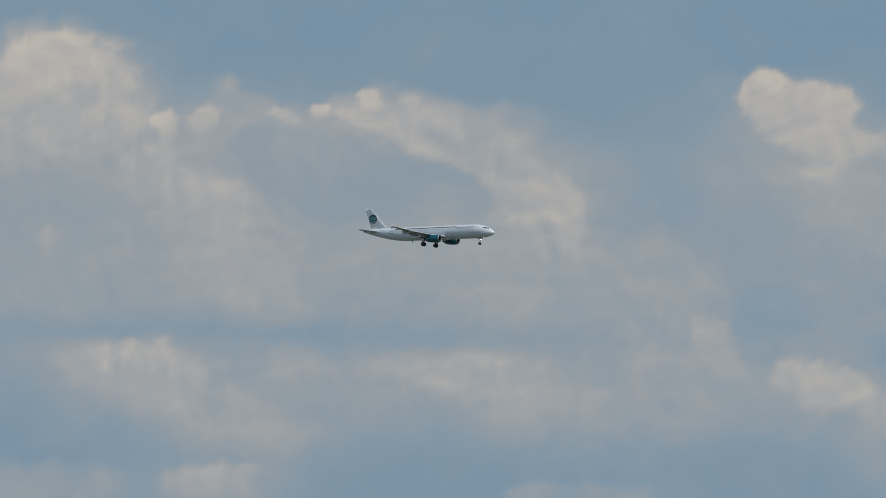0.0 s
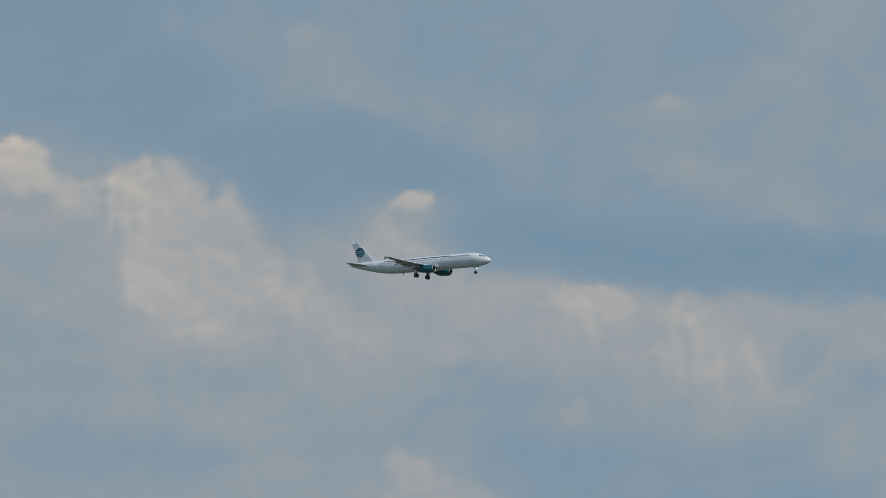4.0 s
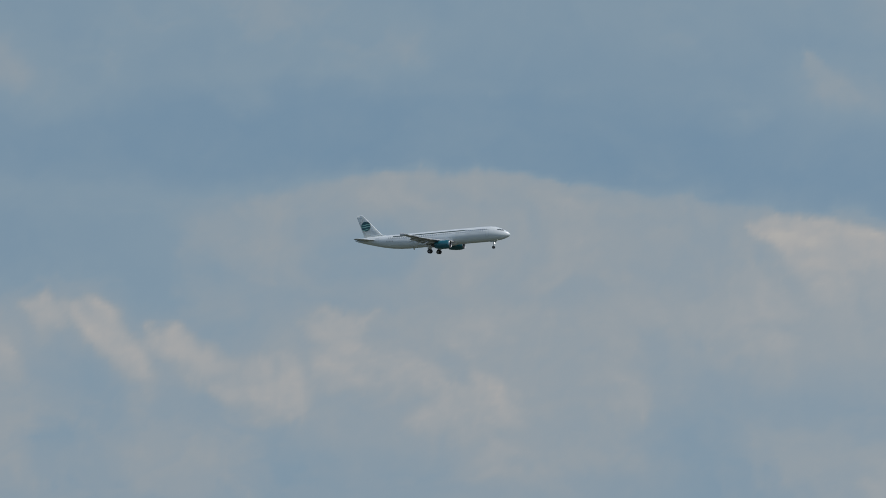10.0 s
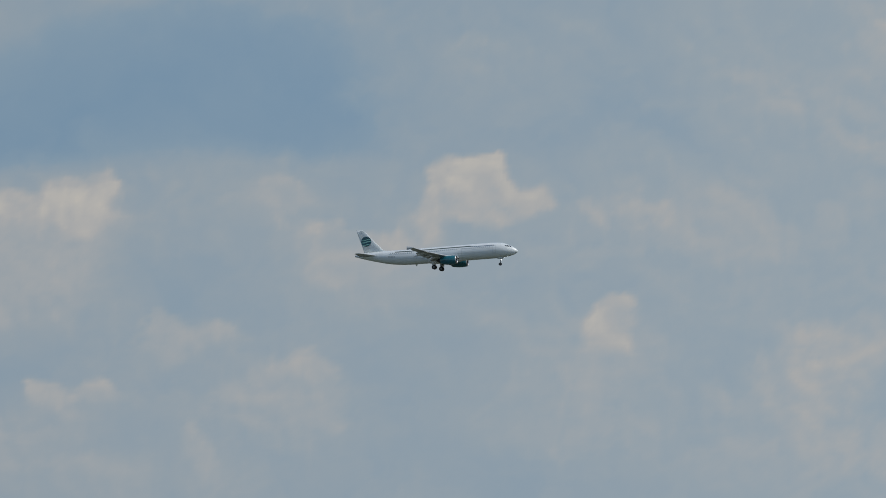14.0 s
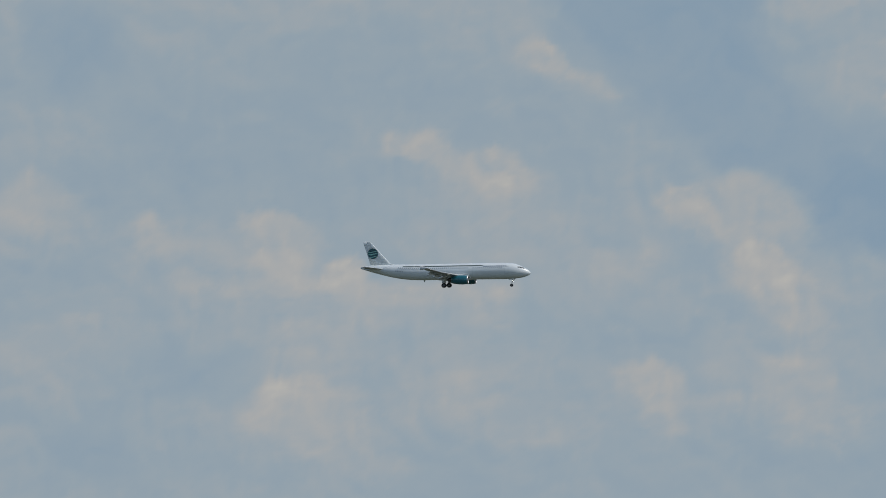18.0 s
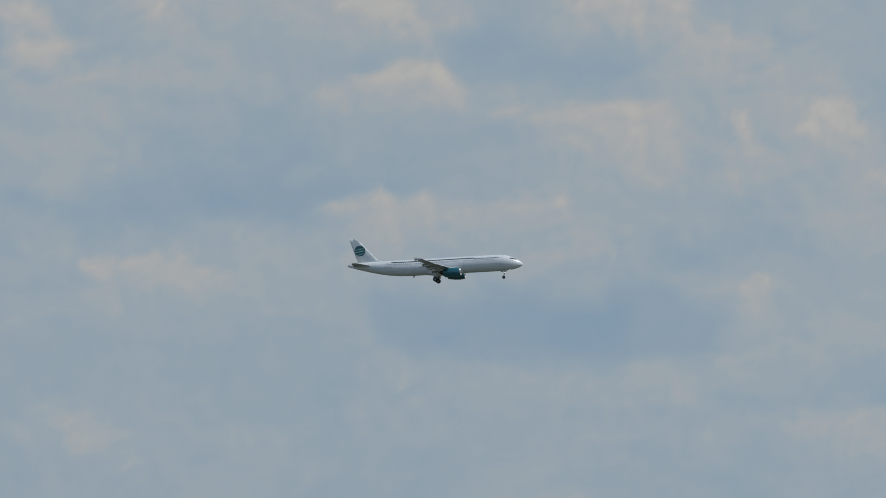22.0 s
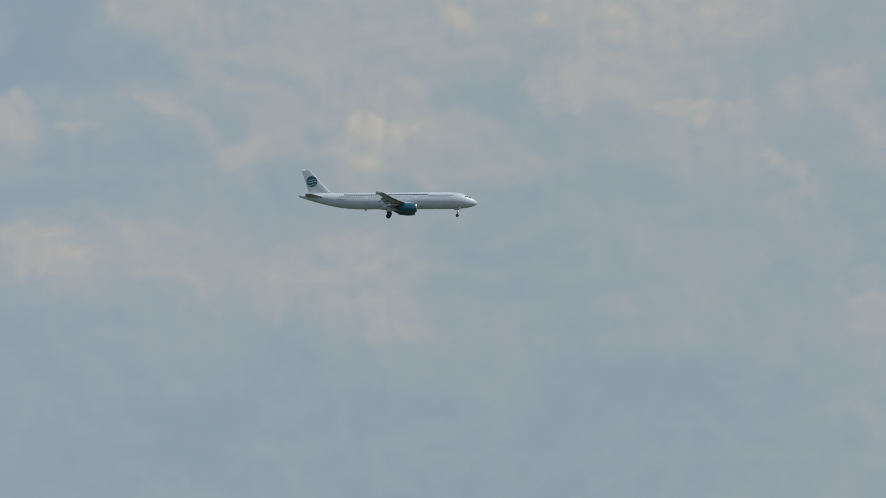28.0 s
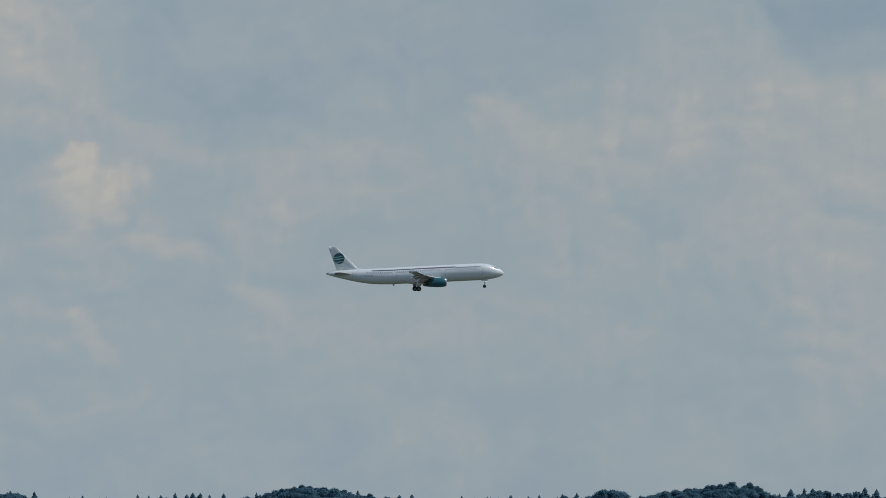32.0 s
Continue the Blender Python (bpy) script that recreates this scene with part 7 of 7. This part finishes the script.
def wing(plane, s):
    name = "wing"
    secs = []
    for y in (1.4, 3.0, 4.7, 6.4, 9.2, 12.0, 14.5, 16.6, 17.0):
        x, z, c, th = wing_at(y)
        secs.append(foil(x, s * y, z, c * (0.82 if y < 13 else 1.0) * (0.8 if y > 16.9 else 1), th, 1.5))
    w = part(name, loft(secs), WING, plane, "grey swept wing")
    # slats droop ahead of the leading edge
    for y0, y1 in ((2.4, 5.0), (6.6, 10.0), (10.1, 13.2), (13.3, 16.3)):
        ends = []
        for y in (y0, y1):
            x, z, c, th = wing_at(y)
            ends.append(foil(x + 0.26, s * y, z - 0.22, c * 0.16 + 0.14, 0.16, 24))
        part("slat", loft(ends), BARE, w, "extended metal slat")
    # flaps hang behind the trailing edge
    for y0, y1, d in ((2.1, 6.2, 25), (6.6, 12.9, 23)):
        ends = []
        for y in (y0, y1):
            x, z, c, th = wing_at(y)
            ends.append(foil(x - c * 0.80, s * y, z - 0.14, c * 0.25 + 0.12, 0.12, d))
        part("flap", loft(ends), FLAPM, w, "lowered flap")
    # canoe fairings under the flaps
    for y in (6.3, 9.0, 11.8):
        x, z, c, th = wing_at(y)
        rings = []
        for i in range(11):
            t = i / 10
            q = max(0.02, math.sin(math.pi * t) ** 0.7)
            rings.append(ring_x(x - c * 0.45 - 2.9 * t, s * y, z - 0.32 - 0.62 * t * t, 0.19 * q, 0.29 * q, 12))
        part("flap_fairing", loft(rings), WING, w)
    x, z, c, th = wing_at(17.0)
    part("wingtip_fence", loft([foil(x - 1.25, s * 17.03, z - 0.45, 0.6, 0.08, upright=True), foil(x + 0.1, s * 17.03, z, 1.95, 0.08, upright=True), foil(x - 1.2, s * 17.03, z + 0.5, 0.65, 0.08, upright=True)]), WING, w, "grey wingtip fence")
    part("navigation_light", rod((x + 0.02, s * 16.9, z), (x - 0.2, s * 16.98, z), 0.06), GLASS, w)


def engine(plane, s):
    y, z, aft = s * 5.75, -2.06, 0.5   # aft: the whole engine's shift towards the tail
    e = part("engine_nacelle", loft([ring_x(x - aft, y, z + dz, r, r, 32) for x, r, dz in
             ((-15.0, 0.98, 0.0), (-15.12, 1.07, 0.0), (-15.5, 1.16, -0.01), (-16.3, 1.22, -0.02), (-17.4, 1.21, 0.0), (-18.6, 1.08, 0.03), (-19.35, 0.92, 0.05), (-19.37, 0.86, 0.05),
              (-18.6, 0.80, 0.04))], False, False), TEAL, plane, "teal engine nacelle")
    part("intake_lip", loft([ring_x(x - aft, y, z, r, r, 32) for x, r in ((-15.2, 0.90), (-15.0, 0.93), (-14.93, 0.985), (-14.97, 1.04), (-15.14, 1.075), (-15.15, 1.08))], False, False), BARE, e, "polished metal intake lip")
    part("intake_duct", loft([ring_x(x - aft, y, z, r, r, 32) for x, r in ((-15.2, 0.90), (-15.9, 0.86), (-15.95, 0.86))], False, True), HOLE, e)
    part("spinner", loft([ring_x(x - aft, y, z, r, r, 16) for x, r in ((-15.45, 0.02), (-15.6, 0.14), (-15.93, 0.28))]), STEEL, e)
    part("exhaust_core", loft([ring_x(x - aft, y, z + 0.05, r, r, 24) for x, r in ((-18.7, 0.62), (-19.6, 0.56), (-20.15, 0.42), (-20.17, 0.3), (-20.7, 0.05))]), HOLE, e, "dark exhaust cone")
    part("strake", loft([[(-16.5, y - s * 0.86, z + 0.84), (-16.5, y - s * 0.90, z + 0.88), (-16.55, y - s * 0.88, z + 0.86)], [(-17.7, y - s * 0.84, z + 0.82), (-17.7, y - s * 1.12, z + 1.10), (-17.8, y - s * 0.98, z + 0.96)]]), TEAL, e)
    rings = []
    for x, top, low, wd in ((-15.9, -0.98, -1.1, 0.05), (-17.2, -0.80, -1.2, 0.20), (-18.6, -0.66, -1.25, 0.24), (-20.2, -0.72, -1.5, 0.2), (-21.6, -0.85, -1.15, 0.06)):
        rings.append([(x, y - wd, low), (x, y + wd, low), (x, y + wd, top), (x, y - wd, top)])
    part("pylon", loft(rings), WHITE, plane, "white engine pylon")


def tail(plane):
    fin = part("fin", loft([foil(-34.9, 0, 1.9, 5.6, 0.045, upright=True), foil(-36.95, 0, 2.35, 4.1, 0.1, upright=True), foil(-38.9, 0, 4.4, 3.35, 0.1, upright=True), foil(-41.65, 0, 7.5, 1.75, 0.1, upright=True), foil(-42.2, 0, 8.0, 1.35, 0.08, upright=True), foil(-42.45, 0, 8.15, 1.0, 0.05, upright=True)]), WHITE, plane, "white tail fin")
    part("rudder", loft([foil(-39.6, 0, 2.0, 2.6, 0.07, upright=True), foil(-41.0, 0, 4.4, 1.95, 0.075, upright=True), foil(-42.55, 0, 7.5, 1.4, 0.07, upright=True), foil(-42.9, 0, 8.14, 1.2, 0.04, upright=True)]), WHITE, plane, "white rudder")
    # round emblem: dark disc with pale waves, on both faces of the fin
    cx, cz, r = -41.5, 5.0, 1.36
    for s in (-1, 1):
        y = s * 0.21

        def face(x, z, up):
            return (x, y + s * (0.012 + up) - s * 0.028 * (z - cz), z)
        bm = bmesh.new()
        bm.faces.new([bm.verts.new(face(cx + r * math.cos(2 * math.pi * i / 40), cz + r * math.sin(2 * math.pi * i / 40), 0)) for i in range(40)])
        disc = part("emblem", bm, TEALD, fin, "dark teal round emblem", smooth=False)
        for z0, h, reach in ((0.30, 0.22, 0.93), (-0.12, 0.30, 0.97), (-0.66, 0.22, 0.74)):
            bm = bmesh.new()
            row = []
            for i in range(13):
                u = -1 + 2 * i / 12
                half = reach * r
                zz = cz + z0 * r + 0.13 * math.sin(2.4 * u)
                row.append((bm.verts.new(face(cx + u * half, zz - h * 0.5 * (1 - 0.5 * abs(u)), 0.008)), bm.verts.new(face(cx + u * half, zz + h * 0.5 * (1 - 0.5 * abs(u)), 0.008))))
            for a, b in zip(row, row[1:]):
                bm.faces.new((a[0], b[0], b[1], a[1]))
            part("wave", bm, MINT, disc, "pale green wave stripe", smooth=False)
        st = part("tailplane", loft([foil(-38.3, s * 0.5, 0.95, 4.1, 0.1), foil(-40.2, s * 3.6, 1.25, 2.6, 0.1), foil(-41.75, s * 6.1, 1.52, 1.45, 0.09), foil(-42.0, s * 6.22, 1.53, 1.0, 0.07)]), TAILG, plane, "grey tailplane")
        part("elevator", loft([foil(-42.15, s * 1.2, 1.0, 0.95, 0.12, 3), foil(-42.95, s * 5.9, 1.5, 0.45, 0.12, 3)]), FLAPM, st)


def landing_gear(plane):
    nose = part("nose_gear", rod((-4.75, 0, -1.6), (-5.07, 0, -3.66), 0.12, 0.085), STEEL, plane, "lowered nose gear leg")
    part("drag_brace", rod((-3.9, 0, -1.75), (-4.95, 0, -2.75), 0.06), STEEL, nose)
    part("axle", rod((-5.07, -0.34, -3.66), (-5.07, 0.34, -3.66), 0.06), STEEL, nose)
    for s in (-1, 1):
        lamp = part("landing_light", rod((-4.92, s * 0.2, -2.5), (-4.70, s * 0.2, -2.5), 0.10, 0.15), STEEL, nose, "lit landing light")
        part("lens", rod((-4.70, s * 0.2, -2.5), (-4.66, s * 0.2, -2.5), 0.14, 0.12), LAMP, lamp, "glowing white lens")
    for s in (-1, 1):
        t = part("tyre", wheel_rings((-5.07, s * 0.25, -3.66), 0.39, 0.23), RUBBER, nose)
        part("rim", wheel_rings((-5.07, s * 0.25, -3.66), 0.22, 0.25, 16), STEEL, t)
        part("gear_door", loft([[(-4.1, s * 0.42, -1.85), (-5.9, s * 0.42, -1.98), (-5.9, s * 0.46, -1.98), (-4.1, s * 0.46, -1.85)], [(-4.3, s * 0.52, -2.15), (-5.7, s * 0.52, -2.22), (-5.7, s * 0.56, -2.22), (-4.3, s * 0.56, -2.15)]]), WHITE, nose, "white nose gear door")
    for s in (-1, 1):
        y = s * 3.8
        leg = part("main_gear", rod((-21.95, s * 3.75, -1.0), (-22.20, y, -3.48), 0.19, 0.15), STEEL, plane, "lowered main gear leg")
        part("side_brace", rod((-22.0, s * 2.1, -1.5), (-22.1, s * 3.75, -2.35), 0.08), STEEL, leg)
        part("torque_link", rod((-22.5, y, -2.5), (-22.55, y, -3.4), 0.06), STEEL, leg)
        part("axle", rod((-22.20, y - 0.6, -3.48), (-22.20, y + 0.6, -3.48), 0.09), STEEL, leg)
        for d in (-0.46, 0.46):
            t = part("tyre", wheel_rings((-22.20, y + d, -3.48), 0.61, 0.42), RUBBER, leg)
            part("rim", wheel_rings((-22.20, y + d, -3.48), 0.33, 0.45, 16), STEEL, t)
        part("gear_door", loft([[(-21.45, y + s * 0.30, -1.1), (-22.75, y + s * 0.30, -1.1), (-22.75, y + s * 0.35, -1.1), (-21.45, y + s * 0.35, -1.1)], [(-21.55, y + s * 0.36, -2.9), (-22.65, y + s * 0.36, -2.9), (-22.65, y + s * 0.41, -2.9), (-21.55, y + s * 0.41, -2.9)]]), BELLY, leg, "grey main gear door")


def airliner():
    plane = new("airliner")
    fuselage(plane)
    for s in (-1, 1):
        wing(plane, s)
        engine(plane, s)
    tail(plane)
    landing_gear(plane)
    return tagged(plane, "white twin-engine passenger jet with teal engines and wheels down, flying", "airplane")


jet = airliner()


def dragonfly():
    """A small dark insect that crosses the view."""
    fly = new("dragonfly")
    part("body", loft([ring_x(x, 0, 0, r, r, 8) for x, r in ((-0.0115, 0.0005), (-0.0078, 0.0009), (0.0013, 0.0012), (0.004, 0.0021), (0.0078, 0.0022), (0.0098, 0.0015), (0.011, 0.0004))]), BIRD, fly)
    for s in (-1, 1):
        for x in (0.006, 0.0026):
            part("wing", loft([[(x - 0.002, s * 0.0013, 0.002), (x + 0.002, s * 0.0013, 0.002), (x + 0.002, s * 0.0013, 0.0023), (x - 0.002, s * 0.0013, 0.0023)],
                               [(x - 0.0013, s * 0.0115, 0.0045), (x + 0.0013, s * 0.0115, 0.0045), (x + 0.0013, s * 0.0115, 0.0048), (x - 0.0013, s * 0.0115, 0.0048)]]), BIRD, fly)
    return tagged(fly, "small dark insect darting across the open sky", "insect", "insects in the air")


flies = [dragonfly()]
flies += [copy_thing(flies[0], pose(40, -20, 3)), copy_thing(flies[0], pose(45, -20, 3)), copy_thing(flies[0], pose(50, -20, 3))]


def motions():
    walk(jet, [
        (0, pose(-2387.51, 3667.40, 279.20 + EYE, -0.06, -0.27, 4.66)),
        (0.5, pose(-2347.68, 3667.40, 276.96 + EYE, -0.16, 0.47, 4.66)),
        (1, pose(-2307.85, 3667.40, 274.80 + EYE, -0.30, 0.26, 4.66)),
        (1.5, pose(-2268.02, 3667.40, 272.61 + EYE, -0.46, -0.22, 4.66)),
        (2, pose(-2228.19, 3667.40, 270.31 + EYE, -0.61, -0.60, 4.66)),
        (2.5, pose(-2188.34, 3667.40, 267.81 + EYE, -0.77, -1.75, 4.66)),
        (3, pose(-2148.48, 3667.40, 265.17 + EYE, -0.94, -2.37, 4.66)),
        (3.5, pose(-2108.61, 3667.40, 262.51 + EYE, -1.08, -2.34, 4.66)),
        (4, pose(-2068.76, 3667.40, 260.01 + EYE, -1.14, -3.00, 4.66)),
        (4.5, pose(-2028.93, 3667.40, 257.67 + EYE, -1.14, -2.83, 4.66)),
        (6.5, pose(-1869.71, 3667.40, 248.53 + EYE, -1.14, -5.16, 4.66)),
        (7, pose(-1829.91, 3667.40, 246.21 + EYE, -1.14, -5.33, 4.66)),
        (7.5, pose(-1790.12, 3667.40, 243.85 + EYE, -0.84, -5.05, 4.66)),
        (8, pose(-1750.34, 3667.40, 241.49 + EYE, -0.11, -4.84, 4.66)),
        (8.5, pose(-1710.56, 3667.40, 239.13 + EYE, 0.76, -4.65, 4.66)),
        (9, pose(-1670.78, 3667.40, 236.77 + EYE, 1.48, -4.05, 4.66)),
        (9.5, pose(-1630.98, 3667.40, 234.40 + EYE, 1.79, -4.13, 4.66)),
        (10, pose(-1591.17, 3667.40, 232.01 + EYE, 1.62, -3.58, 4.66)),
        (10.5, pose(-1551.35, 3667.40, 229.60 + EYE, 1.19, -3.20, 4.66)),
        (11, pose(-1511.53, 3667.40, 227.17 + EYE, 0.63, -2.63, 4.66)),
        (11.5, pose(-1471.70, 3667.40, 224.73 + EYE, 0.08, -2.60, 4.66)),
        (12, pose(-1431.87, 3667.40, 222.31 + EYE, -0.35, -2.63, 4.66)),
        (12.5, pose(-1392.04, 3667.40, 219.93 + EYE, -0.52, -2.91, 4.66)),
        (13, pose(-1352.20, 3667.40, 217.64 + EYE, -0.52, -3.47, 4.66)),
        (13.5, pose(-1312.36, 3667.40, 215.42 + EYE, -0.52, -3.88, 4.66)),
        (14, pose(-1272.50, 3667.40, 213.19 + EYE, -0.51, -3.41, 4.66)),
        (14.3, pose(-1248.59, 3667.40, 211.80 + EYE, -0.51, -3.30, 4.66)),
        (14.5, pose(-1232.65, 3667.40, 210.85 + EYE, -0.44, -3.15, 4.66)),
        (16.5, pose(-1072.99, 3667.40, 201.25 + EYE, 3.29, -1.03, 4.66)),
        (17, pose(-1033.13, 3667.40, 198.87 + EYE, 3.66, -0.73, 4.66)),
        (17.5, pose(-993.30, 3667.40, 196.50 + EYE, 3.50, -0.49, 4.66)),
        (18, pose(-953.48, 3667.40, 194.13 + EYE, 3.11, -0.22, 4.66)),
        (18.5, pose(-913.65, 3667.40, 191.78 + EYE, 2.60, -0.62, 4.66)),
        (19, pose(-873.84, 3667.40, 189.39 + EYE, 1.69, -1.12, 4.66)),
        (19.5, pose(-834.06, 3667.40, 186.98 + EYE, 0.48, -1.69, 4.66)),
        (20, pose(-794.25, 3667.40, 184.57 + EYE, -0.27, -2.07, 4.66)),
        (20.5, pose(-754.44, 3667.40, 182.19 + EYE, -0.52, -2.20, 4.66)),
        (21, pose(-714.61, 3667.40, 179.79 + EYE, -0.71, -2.29, 4.66)),
        (21.5, pose(-674.80, 3667.40, 177.39 + EYE, -0.83, -2.60, 4.66)),
        (22, pose(-634.98, 3667.40, 175.01 + EYE, -0.87, -2.84, 4.66)),
        (22.5, pose(-595.21, 3667.40, 172.72 + EYE, -0.78, -3.12, 4.66)),
        (23, pose(-555.49, 3667.40, 170.48 + EYE, -0.61, -3.73, 4.66)),
        (23.5, pose(-515.71, 3667.40, 168.18 + EYE, -0.51, -3.89, 4.66)),
        (24, pose(-475.84, 3667.40, 165.73 + EYE, -1.27, -3.63, 4.66)),
        (24.4, pose(-443.93, 3667.40, 163.76 + EYE, -2.27, -3.16, 4.66)),
        (24.5, pose(-435.95, 3667.40, 163.29 + EYE, -2.52, -3.06, 4.66)),
        (25, pose(-396.06, 3667.40, 160.92 + EYE, -3.05, -2.34, 4.66)),
        (25.2, pose(-380.11, 3667.40, 159.97 + EYE, -3.25, -2.01, 4.66)),
        (25.5, pose(-356.22, 3667.40, 158.55 + EYE, -3.35, -1.57, 4.66)),
        (27.5, pose(-197.10, 3667.40, 149.15 + EYE, -1.28, -0.33, 4.66)),
        (28, pose(-157.18, 3667.40, 146.90 + EYE, -1.51, -0.29, 4.66)),
        (28.2, pose(-141.20, 3667.40, 145.97 + EYE, -1.57, -0.45, 4.66)),
        (28.5, pose(-117.18, 3667.40, 144.52 + EYE, -0.47, -0.76, 4.66)),
        (29, pose(-77.18, 3667.40, 142.08 + EYE, 2.49, -0.71, 4.66)),
        (29.5, pose(-37.38, 3667.40, 139.65 + EYE, 3.65, -0.85, 4.66)),
        (30, pose(2.40, 3667.40, 137.26 + EYE, 4.21, -1.30, 4.66)),
        (30.5, pose(42.20, 3667.40, 134.93 + EYE, 4.30, -1.96, 4.66)),
        (31, pose(81.98, 3667.40, 132.59 + EYE, 4.33, -2.53, 4.66)),
        (31.5, pose(121.74, 3667.40, 130.18 + EYE, 3.42, -2.91, 4.66)),
        (32, pose(161.50, 3667.40, 127.77 + EYE, 2.25, -2.85, 4.66)),
    ])
    walk(flies[0], [(0, pose(-79.88, 26.43, -0.02 + EYE, 0, 0, 27.0)), (5.1, pose(-40.55, 46.47, 3.21 + EYE, 0, 0, 27.0)), (6.6, pose(-28.99, 52.37, 4.16 + EYE, 0, 0, 27.0)), (7, pose(-25.90, 53.94, 4.41 + EYE, 0, 0, 27.0)), (8.5, pose(-14.33, 59.84, 5.36 + EYE, 0, 0, 27.0)), (32, pose(166.89, 152.20, 20.24 + EYE, 0, 0, 27.0))])
    walk(flies[1], [(0, pose(-74.32, 41.05, 2.85 + EYE, 0, 0, 26.5)), (5, pose(-41.69, 57.30, 3.74 + EYE, 0, 0, 26.5)), (6.5, pose(-31.90, 62.18, 4.01 + EYE, 0, 0, 26.5)), (6.7, pose(-30.60, 62.83, 4.05 + EYE, 0, 0, 26.5)), (8.2, pose(-20.81, 67.70, 4.32 + EYE, 0, 0, 26.5)), (32, pose(134.50, 145.08, 8.60 + EYE, 0, 0, 26.5))])
    walk(flies[2], [(0, pose(-102.85, 34.74, 1.29 + EYE, 0, 0, 24.9)), (7.4, pose(-44.06, 62.04, 4.50 + EYE, 0, 0, 24.9)), (8.9, pose(-32.14, 67.57, 5.15 + EYE, 0, 0, 24.9)), (9, pose(-31.34, 67.94, 5.19 + EYE, 0, 0, 24.9)), (10.5, pose(-19.43, 73.47, 5.85 + EYE, 0, 0, 24.9)), (32, pose(151.39, 152.78, 15.18 + EYE, 0, 0, 24.9))])
    walk(flies[3], [(0, pose(-118.87, 13.06, 2.18 + EYE, 0, 0, 24.9)), (11, pose(-31.53, 53.65, 2.62 + EYE, 0, 0, 24.9)), (12, pose(-23.59, 57.34, 2.66 + EYE, 0, 0, 24.9)), (13, pose(-15.65, 61.03, 2.70 + EYE, 0, 0, 24.9)), (32, pose(135.21, 131.14, 3.46 + EYE, 0, 0, 24.9))])


motions()
